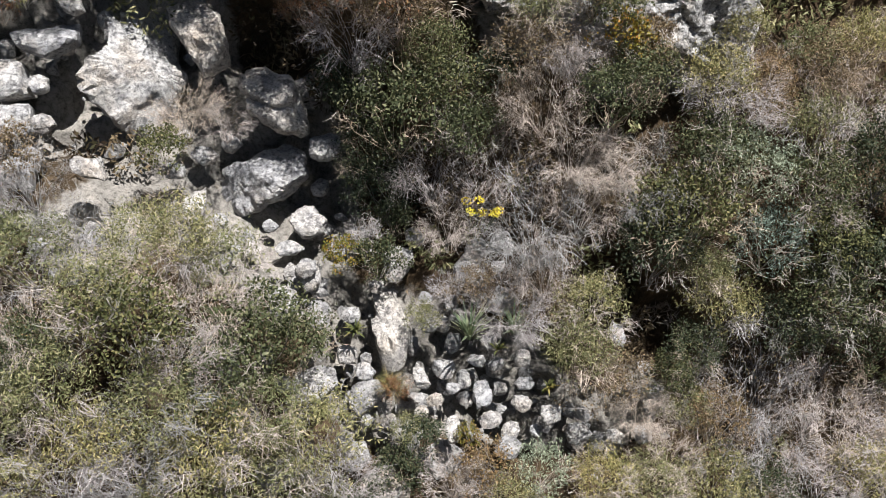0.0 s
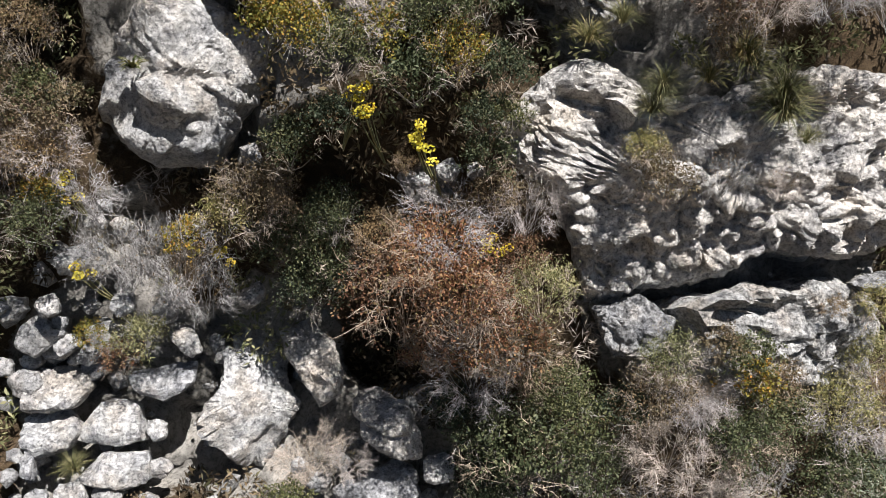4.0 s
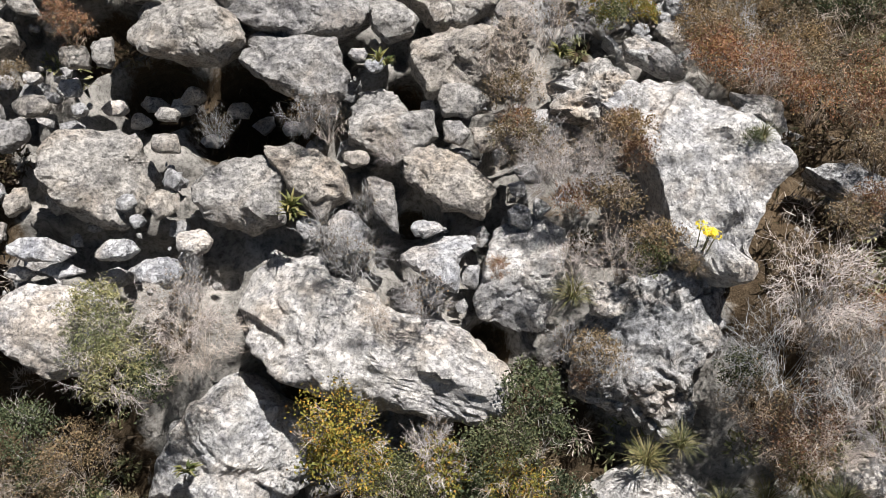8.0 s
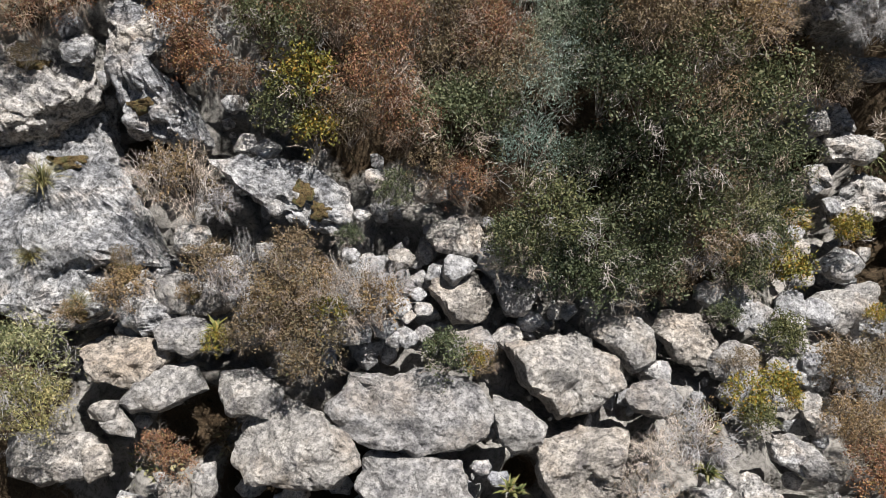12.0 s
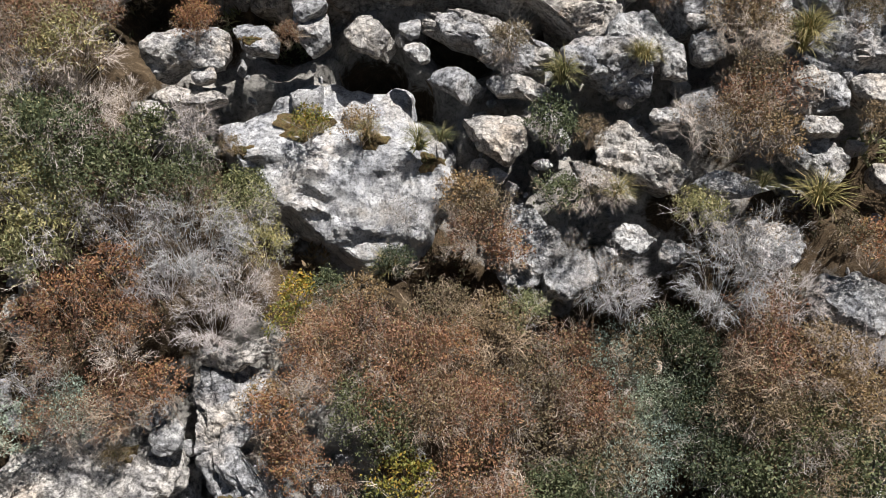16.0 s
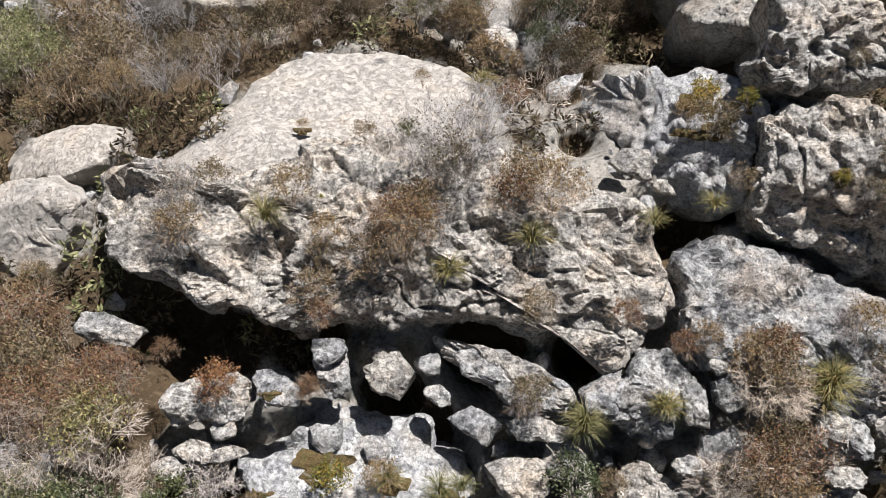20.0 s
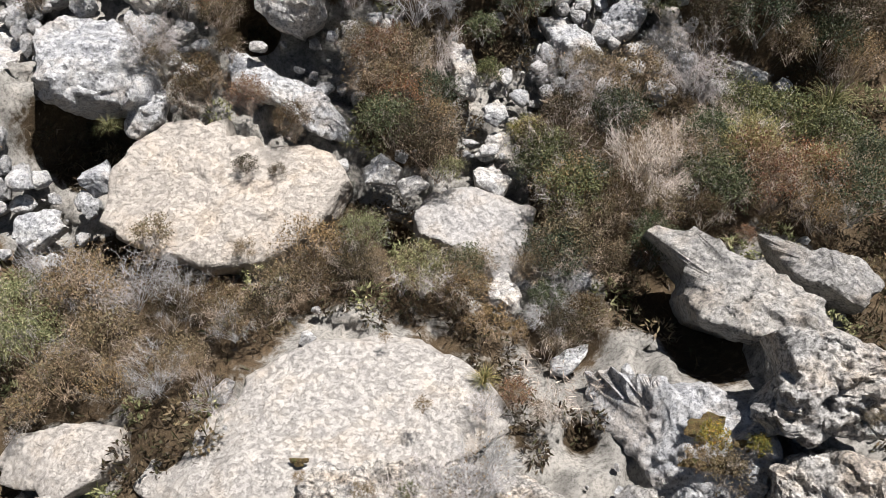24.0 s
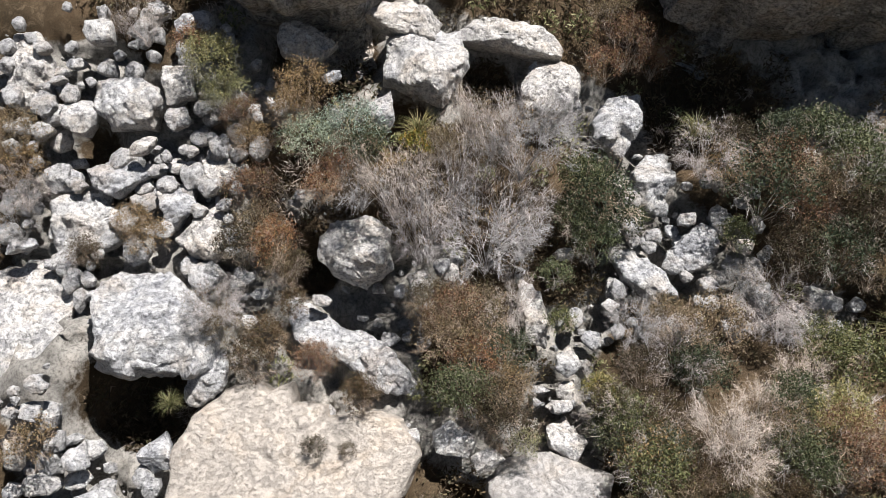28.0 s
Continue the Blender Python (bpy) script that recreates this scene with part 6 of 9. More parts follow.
# unseen crag above the view, added to cast shade on the face below
outcrop(1.47, 35.17, -2.50, (3.21, 3.14, 3.30, 2.82, 2.37, 2.18, 2.14, 2.21, 2.31, 2.59, 3.21, 3.28, 3.08, 3.11, 3.29, 2.78, 2.38, 2.14, 2.07, 2.14, 2.36, 2.50, 2.86, 3.52), 0.6, (-0.09, -0.18), "cliff")
outcrop(-7.70, 32.54, -4.46, (0.90, 0.91, 1.08, 0.86, 0.73, 0.73, 0.85, 1.22, 1.01, 0.99, 1.04, 0.61, 0.48, 0.75, 1.14, 0.98), 0.05, (0.24, -0.23), "deep")
# second unseen overhang, put here to darken the hollow beneath it
outcrop(-7.88, 34.35, -1.93, (1.38, 1.36, 1.43, 1.64, 1.83, 1.56, 1.44, 1.43, 1.52, 1.76, 1.67, 1.45, 1.36, 1.37, 1.48, 1.74, 1.56, 1.48, 1.46, 1.51, 1.69, 1.62, 1.53, 1.51), 0.6, (0.02, -0.19), "cliff")
boulder(-11.92, 25.96, -2.46, (0.13, 0.16, 0.43, 0.47, 0.15, 0.12, 0.14, 0.33, 0.35, 0.15), 0.6, (0.00, 0.00))
boulder(-12.47, 29.06, -3.43, (0.27, 0.25, 0.14, 0.14, 0.20, 0.24, 0.28, 0.14, 0.13, 0.18), 0.6, (0.00, 0.00))
boulder(-9.93, 25.80, -2.70, (0.24, 0.26, 0.38, 0.24, 0.25, 0.29, 0.27, 0.34, 0.26, 0.31), 0.6, (0.00, 0.00))
boulder(-11.06, 25.77, -2.60, (0.17, 0.18, 0.28, 0.17, 0.17, 0.21, 0.20, 0.21, 0.18, 0.23), 0.6, (0.00, 0.00))
stone(-11.88, 32.23, -3.89, 0.24, 0.09)
stone(-12.17, 31.85, -3.93, 0.19, 0.13)
stone(-12.18, 32.09, -3.93, 0.23, 0.08)
stone(-9.68, 30.90, -3.71, 0.18, 0.18)
stone(-9.51, 31.19, -3.73, 0.18, 0.11)
stone(-12.20, 30.95, -3.89, 0.20, 0.20)
stone(-11.88, 30.17, -3.88, 0.22, 0.19)
stone(-12.57, 29.78, -3.80, 0.28, 0.18)
stone(-10.92, 29.60, -3.89, 0.18, 0.15)
stone(-10.04, 30.42, -3.72, 0.18, 0.15)
stone(-11.90, 30.56, -3.88, 0.19, 0.09)
stone(-12.28, 31.35, -3.92, 0.19, 0.11)
stone(-10.62, 30.06, -3.79, 0.16, 0.13)
stone(-10.41, 30.32, -3.71, 0.18, 0.13)
stone(-1.38, 29.19, -4.72, 0.19, 0.17)
stone(-0.98, 29.09, -4.73, 0.19, 0.18)
stone(-1.99, 29.28, -4.66, 0.14, 0.14)
stone(-1.57, 29.39, -4.73, 0.14, 0.14)
stone(-0.83, 28.58, -4.67, 0.15, 0.14)
stone(-0.41, 28.78, -4.69, 0.17, 0.16)
stone(-3.38, 27.89, -4.23, 0.13, 0.19)
stone(-3.11, 27.51, -4.19, 0.17, 0.17)
stone(-3.54, 28.95, -4.25, 0.19, 0.11)
stone(-2.79, 28.08, -4.30, 0.17, 0.11)
stone(2.08, 28.13, -5.62, 0.18, 0.14)
stone(1.58, 27.71, -5.49, 0.18, 0.14)
stone(-7.96, 29.87, -3.60, 0.13, 0.09)
stone(-8.58, 28.25, -3.62, 0.16, 0.11)
stone(-8.73, 27.80, -3.52, 0.16, 0.11)
stone(-6.48, 27.52, -3.67, 0.18, 0.12)
stone(-5.65, 28.70, -3.58, 0.14, 0.18)
stone(-5.47, 28.61, -3.67, 0.13, 0.18)
stone(-8.92, 28.43, -3.50, 0.16, 0.12)
stone(-8.80, 32.21, -3.86, 0.09, 0.13)
stone(-10.99, 25.85, -2.90, 0.21, 0.15)
stone(-11.69, 25.37, -2.80, 0.33, 0.16)
stone(-11.14, 25.44, -2.89, 0.21, 0.15)
stone(-3.62, 26.68, -4.02, 0.18, 0.16)
stone(-3.73, 26.41, -3.92, 0.20, 0.13)


WEDGED = []


def fill_gaps():
    """Smaller broken stones wedged into the gaps of the boulder fields."""
    rnd = random.Random(77)
    fields = ((-7.0, -0.8, 8.2, 12.6, 260), (-13.0, -8.6, 28.4, 33.2, 330), (-12.2, -9.3, 24.4, 26.9, 130), (-6.4, -4.4, 0.8, 3.4, 70), (-0.2, 2.6, 11.0, 13.0, 70), (-2.6, 0.9, -2.6, 0.3, 90), (-7.4, -1.2, 18.0, 19.3, 90), (-2.8, 0.2, 27.6, 30.4, 120))
    for u0, u1, v0, v1, tries in fields:
        for _ in range(tries):
            u, v, r = rnd.uniform(u0, u1), rnd.uniform(v0, v1), 0.09 + 0.16 * rnd.random() ** 1.6
            if hollow(u, v) > 0.12:
                continue
            k = max(1, int(r * 7))
            i, j = int((u + 14) * 10), int((v + 8) * 10)
            base = float(face(u, v))
            if TOPS[i - k:i + k + 1, j - k:j + k + 1].max() > base - 0.22:
                continue
            radii = [r * rnd.uniform(0.7, 1.25) for _ in range(7)]
            verts, faces = block(radii, rnd.uniform(0.4, 0.75), 0.6 * r, 0.9 * r, 0.9, 3, (0.6, 0.4), (rnd.uniform(-0.3, 0.3), rnd.uniform(-0.3, 0.2)), 4)
            w = base - rnd.uniform(0.12, 0.34)
            note_top(u, v, w, verts)
            WEDGED.append((verts + (u, v, w), faces))


fill_gaps()


def moss(u, v, w, ru, rv):
    """A thin cushion of moss on the nearest outcrop."""
    rnd = np.random.RandomState(int(abs(u * 100)) + int(abs(v * 100)))
    n, m = 9, 26
    verts, faces = [(0, 0, 0.03)], []
    for i in range(1, n + 1):
        for k in range(m):
            a, r = 2 * math.pi * k / m, i / n
            e = 1 + 0.22 * math.sin(3 * a + u) + 0.14 * math.sin(7 * a + v) + rnd.normal(0, 0.04)
            x, y = ru * r * e * math.cos(a), rv * r * e * math.sin(a)
            top = perch(u + x, v + y, w - 0.5, 1.3)
            verts.append((x, y, top - w + 0.035 * (1 - r**3) - 0.012 + rnd.normal(0, 0.006)))
    for k in range(m):
        faces.append((0, 1 + k, 1 + (k + 1) % m))
        for i in range(n - 1):
            a, b = 1 + i * m + k, 1 + i * m + (k + 1) % m
            faces.append((a, a + m, b + m, b))
    verts[0] = (0, 0, float(np.mean([p[2] for p in verts[1:m + 1]])) + 0.01)
    host = min(OUTCROPS, key=lambda o: (o[0] - u) ** 2 + (o[1] - v) ** 2)[2]
    ob = part("moss_patch", mesh_of("moss_patch", verts, faces, MOSS), host, "ochre brown moss patch on the rock")
    ob.matrix_parent_inverse = host.matrix_world.inverted()
    ob.matrix_world = Matrix.Translation(at(u, v, w)) @ LEAN


moss(-7.56, 14.44, 1.13, 0.17, 0.07)
moss(-6.96, 11.83, 1.14, 0.16, 0.08)
moss(-5.80, 12.03, 1.16, 0.08, 0.09)
moss(-4.71, 13.07, 1.06, 0.12, 0.13)
moss(-4.54, 12.89, 1.04, 0.10, 0.10)
moss(-6.39, 13.97, 1.11, 0.14, 0.08)
moss(-7.22, 13.44, 1.09, 0.17, 0.08)
moss(-6.52, 12.26, 1.08, 0.14, 0.10)
moss(-5.85, 17.96, 0.84, 0.31, 0.17)
moss(-6.49, 17.66, 0.93, 0.15, 0.08)
moss(-5.03, 17.77, 0.72, 0.15, 0.11)
moss(-4.41, 17.55, 0.73, 0.15, 0.12)
moss(-6.34, 18.77, 1.02, 0.12, 0.06)
moss(-1.40, 22.18, 0.55, 0.21, 0.19)
moss(-1.00, 22.05, 0.66, 0.16, 0.11)
moss(-1.37, 21.80, 0.61, 0.32, 0.10)
moss(-0.21, 21.06, 0.84, 0.09, 0.10)
moss(-6.17, 21.84, 0.63, 0.11, 0.05)


def build_rubble():
    """Broken stone that has gathered round the larger rocks."""
    rnd = np.random.RandomState(11)
    d, faces = ball(1)
    allv, allf, n = [], [], 0
    for u, v, w, size in SITES:
        for _ in range(int(3 + 5 * min(size, 1.2))):
            a, far = rnd.uniform(0, 6.283), size * rnd.uniform(0.75, 1.15) + abs(rnd.normal(0, 0.22))
            pu, pv = u + far * math.cos(a), v + far * math.sin(a)
            r = 0.03 + 0.17 * rnd.uniform(0, 1) ** 2.6
            if hollow(pu, pv) > 0.12:
                continue
            pw = float(face(pu, pv)) - DROP - 0.22 + 0.4 * r
            k = rnd.uniform(0.6, 1.3, 3) * r
            bump = 1 + 0.28 * lumps(d + rnd.uniform(-30, 30, 3), 1.7)
            p = d * k * bump[:, None]
            for _ in range(3):
                h = rnd.normal(size=3)
                h /= np.linalg.norm(h)
                e = p @ h
                p = p - np.outer((e - 0.5 * e.max()).clip(0), h)
            allv.append(p + (pu, pv, pw))
            allf.append(faces + n)
            n += len(d)
    for verts, tris in WEDGED:
        allv.append(verts)
        allf.append(tris + n)
        n += len(verts)
    ob = new("rubble", mesh_of("rubble", np.concatenate(allv), np.concatenate(allf), RUBBLE, False))
    ob.matrix_world = LEAN
    tagged(ob, "loose limestone rubble between the boulders", "rubble", kind="stuff")


build_ground()
build_undergrowth()
build_rubble()

# ---- plants ----


def tubes(lines, sides=3):
    """Tapered tubes along polylines of (point, radius)."""
    verts, faces = [], []
    for line in lines:
        pts = np.array([p for p, _ in line])
        way = np.gradient(pts, axis=0)
        way /= np.linalg.norm(way, axis=1)[:, None] + 1e-9
        e1 = np.cross(way, (0.31, 0.17, 0.93))
        e1 /= np.linalg.norm(e1, axis=1)[:, None] + 1e-9
        e2 = np.cross(way, e1)
        base = len(verts)
        for i, (_, r) in enumerate(line):
            for k in range(sides):
                a = 2 * math.pi * k / sides
                verts.append(pts[i] + r * (math.cos(a) * e1[i] + math.sin(a) * e2[i]))
        for i in range(len(line) - 1):
            for k in range(sides if sides > 2 else 1):
                a, b = base + i * sides + k, base + i * sides + (k + 1) % sides
                faces.append((a, b, b + sides, a + sides))
    return verts, faces


def twigs(rnd, stems, sides_per, spread, thick, shape, fine=0):
    """Stems that fork from the foot of a bush of radius 1 out to its surface."""
    lines, hairs = [], []
    foot = np.array([0, 0, -0.85])
    for _ in range(stems):
        d = rnd.normal(size=3)
        d[2] = abs(d[2]) * 0.9 - 0.25
        d /= np.linalg.norm(d)
        tip = d * shape(d) * rnd.uniform(0.8, 1.08)
        b1 = foot + (tip - foot) * 0.35 + rnd.normal(0, 0.07, 3) + (0, 0, 0.06)
        b2 = foot + (tip - foot) * 0.7 + rnd.normal(0, 0.08, 3) + (0, 0, 0.06)
        lines.append([(foot + rnd.normal(0, 0.05, 3), thick), (b1, thick * 0.7), (b2, thick * 0.45), (tip, thick * 0.15)])
        for _ in range(sides_per):
            t = rnd.uniform(0.3, 0.95)
            s = b1 + (tip - b1) * t + rnd.normal(0, 0.03, 3)
            e = s + (d * 0.6 + rnd.normal(0, 0.55, 3)) * spread
            m = (s + e) / 2 + rnd.normal(0, 0.035, 3)
            hairs.append([(s, thick * 0.55), (m, thick * 0.45), (e, thick * 0.2)])
            for _ in range(fine):
                q = m + (e - m) * rnd.uniform(0, 1)
                hairs.append([(q, thick * 0.4), (q + (d * 0.5 + rnd.normal(0, 0.6, 3)) * spread * 0.5, thick * 0.15)])
    verts, faces = tubes(lines)
    more, quads = tubes(hairs, 2)
    n = len(verts)
    return verts + more, faces + [tuple(i + n for i in f) for f in quads]


def leaves(rnd, count, length, width, shape, inner=0.62, clumps=0):
    d = rnd.normal(size=(count, 3))
    d[:, 2] = np.where(d[:, 2] < -0.45, -d[:, 2], d[:, 2])
    d /= np.linalg.norm(d, axis=1)[:, None]
    far = np.array([shape(x) for x in d]) * rnd.uniform(inner, 1.03, count)
    c = d * far[:, None]
    if clumps:
        hubs = c[rnd.randint(0, count, clumps)]
        c = hubs[rnd.randint(0, clumps, count)] + rnd.normal(0, 0.085, (count, 3))
    along = d * 0.5 + rnd.normal(0, 0.7, (count, 3)) + (0, 0, 0.25)
    along /= np.linalg.norm(along, axis=1)[:, None]
    side = np.cross(along, d + rnd.normal(0, 0.8, (count, 3)))
    side /= np.linalg.norm(side, axis=1)[:, None] + 1e-9
    ln = length * rnd.uniform(0.6, 1.25, count)[:, None]
    wd = width * rnd.uniform(0.7, 1.2, count)[:, None]
    verts = np.stack([c - along * ln / 2, c + side * wd / 2, c + along * ln / 2, c - side * wd / 2], 1).reshape(-1, 3)
    k = np.arange(count) * 4
    faces = np.stack([k, k + 1, k + 2, k + 3], 1)
    return verts, faces


def crown(seed, squash=1.0):
    rnd = np.random.RandomState(seed)
    knobs = rnd.normal(size=(9, 3))
    knobs /= np.linalg.norm(knobs, axis=1)[:, None]
    sizes = rnd.uniform(-0.28, 0.30, 9)

    def shape(d):
        return (0.86 + float((sizes * np.exp((knobs @ d - 1) * 5)).sum())) * (1 - (1 - squash) * abs(d[2]))

    return shape


PLANTS = {}


PLANTED = []


def bush(kind, u, v, w, r, label, category, group, branch_mat, leaf_mat, leaf=(2900, 0.072, 0.040), wood=(12, 10, 0.24, 0.012, 2), inner=0.5, clumps=230, squash=1.0):
    rnd = random.Random(int(u * 1000) * 3 + int(v * 1000) * 5 + int(r * 100))
    small = r < 0.42
    PLANTED.append((u, v, r))
    variant = rnd.randrange(3)
    m = Matrix.Translation(at(u, v, max(w + 0.10 * r, perch(u, v, w) + 0.30 * r) + rnd.uniform(-0.12, 0.2) * r)) @ Matrix.Rotation(rnd.uniform(0, 6.28), 4, "Z")
    size = r * rnd.uniform(0.88, 1.06)
    key = (kind, small, variant)
    if key in PLANTS:
        proto, s0 = PLANTS[key]
        ob = copy_thing(proto, m @ Matrix.Scale(size / s0, 4))
        return ob
    seed = 100 * len(PLANTS) + 7
    nr = np.random.RandomState(seed)
    shape = crown(seed, squash)
    root = new(kind)
    root.matrix_basis = m @ Matrix.Scale(size, 4)
    tagged(root, label, category, group)
    k = 0.55 if small else 1.0
    grow = 1.55 if small else 1.0
    stems, per, spread, thick, fine = wood
    verts, faces = twigs(nr, max(4, int(stems * (0.75 if small else 1))), max(2, int(per * k)), spread * (1.2 if small else 1), thick * grow, shape, fine)
    part("stem", mesh_of("stem", verts, faces, branch_mat), root)
    if leaf:
        n, ln, wd = leaf
        verts, faces = leaves(nr, int(n * k), ln * grow, wd * grow, shape, inner, int(clumps * k))
        part("crown", mesh_of("crown", verts, faces, leaf_mat, False), root)
    PLANTS[key] = (root, size)
    return root


def green_bush(u, v, w, r):
    bush("green_bush", u, v, w, r, "dense green evergreen bush with small leathery leaves", "bush", "evergreen bushes", WOOD, LEAF_GREEN)


def dark_bush(u, v, w, r):
    bush("dark_bush", u, v, w, r, "dark green shaded evergreen bush", "bush", "evergreen bushes", WOOD, LEAF_DARK)


def olive_bush(u, v, w, r):
    bush("olive_bush", u, v, w, r, "olive green scrub with fine narrow leaves", "bush", "olive scrub", DRY, LEAF_OLIVE, (3000, 0.085, 0.022), (16, 13, 0.24, 0.010, 3), 0.5, 260)


def yellow_bush(u, v, w, r):
    bush("yellowing_bush", u, v, w, r, "yellowing leafy bush turning to autumn colour", "bush", "leafy bushes", WOOD, LEAF_YELLOW, (1900, 0.075, 0.044), (10, 10, 0.24, 0.015, 1), 0.5, 170)


def dry_bush(u, v, w, r):
    bush("dry_bush", u, v, w, r, "leafless grey bush of fine dead twigs", "bush", "dry bushes", DRY, LEAF_BROWN, (300, 0.055, 0.022), (26, 17, 0.26, 0.0078, 4), 0.5, 0)


def brown_bush(u, v, w, r):
    bush("brown_bush", u, v, w, r, "dry brown thorny bush with sparse small leaves", "bush", "brown bushes", BROWN, LEAF_BROWN, (2100, 0.070, 0.030), (18, 12, 0.24, 0.0078, 3), 0.5, 200)


def rust_bush(u, v, w, r):
    bush("rust_red_bush", u, v, w, r, "bush with rust red autumn leaves on bare twigs", "bush", "autumn bushes", BROWN, LEAF_RUST, (2300, 0.060, 0.032), (18, 12, 0.24, 0.0072, 3), 0.5, 170)


def grey_bush(u, v, w, r):
    bush("grey_green_bush", u, v, w, r, "silvery grey-green bush with narrow leaves", "bush", "grey-green bushes", WOOD, LEAF_GREY, (2600, 0.075, 0.022), (12, 10, 0.22, 0.012, 1), 0.55, 220)


def heath_bush(u, v, w, r):
    bush("heath_bush", u, v, w, r, "low brown cushion of dry heath", "bush", "heath cushions", BROWN, LEAF_HEATH, (2500, 0.066, 0.030), (14, 10, 0.22, 0.010, 2), 0.6, 260, 0.9)


def blades(rnd, count, length, width, droop, spread):
    verts, faces = [], []
    for _ in range(count):
        a, lean = rnd.uniform(0, 6.283), rnd.uniform(0.1, spread)
        out = np.array([math.cos(a), math.sin(a), 0])
        side = np.array([-math.sin(a), math.cos(a), 0]) * width * rnd.uniform(0.6, 1.1)
        ln = length * rnd.uniform(0.55, 1.1)
        p0 = out * rnd.uniform(0, 0.08)
        p1 = p0 + (out * math.sin(lean) + np.array([0, 0, math.cos(lean)])) * ln * 0.55
        lean2 = lean + droop * rnd.uniform(0.4, 1.2)
        p2 = p1 + (out * math.sin(lean2) + np.array([0, 0, math.cos(lean2)])) * ln * 0.5
        b = len(verts)
        verts += [p0 - side * 0.6, p0 + side * 0.6, p1 + side, p1 - side, p2]
        faces += [(b, b + 1, b + 2, b + 3), (b + 3, b + 2, b + 4)]
    return verts, faces


def tuft(kind, u, v, w, r, label, mat, count, width, droop, spread, group):
    rnd = random.Random(int(u * 1000) * 3 + int(v * 1000) * 5)
    m = Matrix.Translation(at(u, v, perch(u, v, w - 0.15 * r))) @ Matrix.Rotation(rnd.uniform(0, 6.28), 4, "Z")
    key = (kind, rnd.randrange(3))
    if key in PLANTS:
        proto, s0 = PLANTS[key]
        return copy_thing(proto, m @ Matrix.Scale(r * 1.25 / s0, 4))
    nr = np.random.RandomState(len(PLANTS) + 40)
    verts, faces = blades(nr, count, 1.15, width, droop, spread)
    ob = new(kind, mesh_of(kind, verts, faces, mat, False))
    ob.matrix_basis = m @ Matrix.Scale(r * 1.25, 4)
    tagged(ob, label, "plant", group)
    PLANTS[key] = (ob, r * 1.25)
    return ob


def grass(u, v, w, r):
    tuft("grass_tuft", u, v, w, r, "drooping tuft of half-dry grass on the rock", BLADES, 170, 0.012, 1.0, 1.1, "grass tufts")


def squill(u, v, w, r):
    tuft("squill_plant", u, v, w, r, "upright clump of long green sword-shaped leaves", SQUILL, 60, 0.035, 0.35, 0.8, "squill plants")


def rosette(u, v, w, r):
    tuft("leaf_rosette", u, v, w, 0.75 * r, "yellow-green rosette of broad pointed leaves", ROSETTE, 26, 0.10, 0.9, 1.2, "leaf rosettes")


def fennel(u, v, w, r):
    rnd = np.random.RandomState(int(abs(u * 100) + abs(v * 1000)))
    root = new("wild_fennel")
    root.matrix_basis = Matrix.Translation(at(u, v, perch(u, v, w) + 0.05))
    tagged(root, "wild fennel with bright yellow flower heads", "flower", "fennel plants")
    foot = np.array([rnd.normal(0, 0.1), 0.25, -0.75])
    for _ in range(max(5, int(r * 34))):
        c = rnd.normal(0, 0.5, 3) * (r, r * 0.6, r)
        verts, faces = tubes([[(foot, 0.012), (foot * 0.4 + c * 0.6 + (0, 0, -0.05), 0.008), (c, 0.004)]], 4)
        part("stalk", mesh_of("stalk", verts, faces, STEM), root)
        quads, petals = [], []
        for _ in range(34):
            d = rnd.normal(size=3)
            d /= np.linalg.norm(d)
            p = c + d * (0.058, 0.058, 0.035) + (0, 0, 0.02)
            e1 = rnd.normal(size=3)
            e1 /= np.linalg.norm(e1)
            e2 = np.cross(e1, (0.2, -0.5, 0.8))
            e2 /= np.linalg.norm(e2)
            b = len(petals)
            petals += [p + e1 * 0.013, p + e2 * 0.013, p - e1 * 0.013, p - e2 * 0.013]
            quads.append((b, b + 1, b + 2, b + 3))
        part("flower_head", mesh_of("flower_head", petals, quads, FLOWER, False), root, "bright yellow umbel of tiny flowers")


dry_bush(-4.29, 0.71, 1.21, 0.50)
dry_bush(-4.98, 0.60, 1.12, 0.50)
brown_bush(-4.61, 1.04, 0.92, 0.37)
brown_bush(-5.32, 0.92, 0.84, 0.36)
dry_bush(-3.00, 1.53, 0.05, 0.47)
dry_bush(-2.60, 1.50, -0.18, 0.34)
green_bush(-3.15, 1.09, 0.40, 0.32)
olive_bush(-2.65, 0.13, 1.23, 0.54)
olive_bush(-2.94, 0.06, 1.71, 0.51)
dry_bush(-3.58, 0.12, 1.76, 0.45)
olive_bush(-3.99, -0.04, 1.83, 0.61)
olive_bush(-4.73, -0.16, 1.57, 0.62)
dry_bush(-3.73, -0.71, 2.24, 0.50)
dry_bush(-4.43, -0.84, 2.00, 0.50)
olive_bush(-3.21, -0.46, 2.12, 0.53)
green_bush(-2.80, -0.67, 2.10, 0.60)
dry_bush(-2.33, -0.59, 1.34, 0.50)
green_bush(-1.89, -0.89, 0.97, 0.75)
olive_bush(-2.30, -0.17, 0.99, 0.56)
green_bush(-1.61, -1.07, 0.44, 0.45)
green_bush(-2.19, -1.24, 1.44, 0.65)
dry_bush(-2.53, -1.08, 1.80, 0.45)
olive_bush(-3.53, -1.26, 2.35, 0.56)
olive_bush(-3.81, -1.41, 2.40, 0.50)
olive_bush(-4.46, -1.54, 2.22, 0.52)
green_bush(-3.70, -0.91, 2.32, 0.46)
green_bush(-4.37, -1.04, 2.12, 0.47)
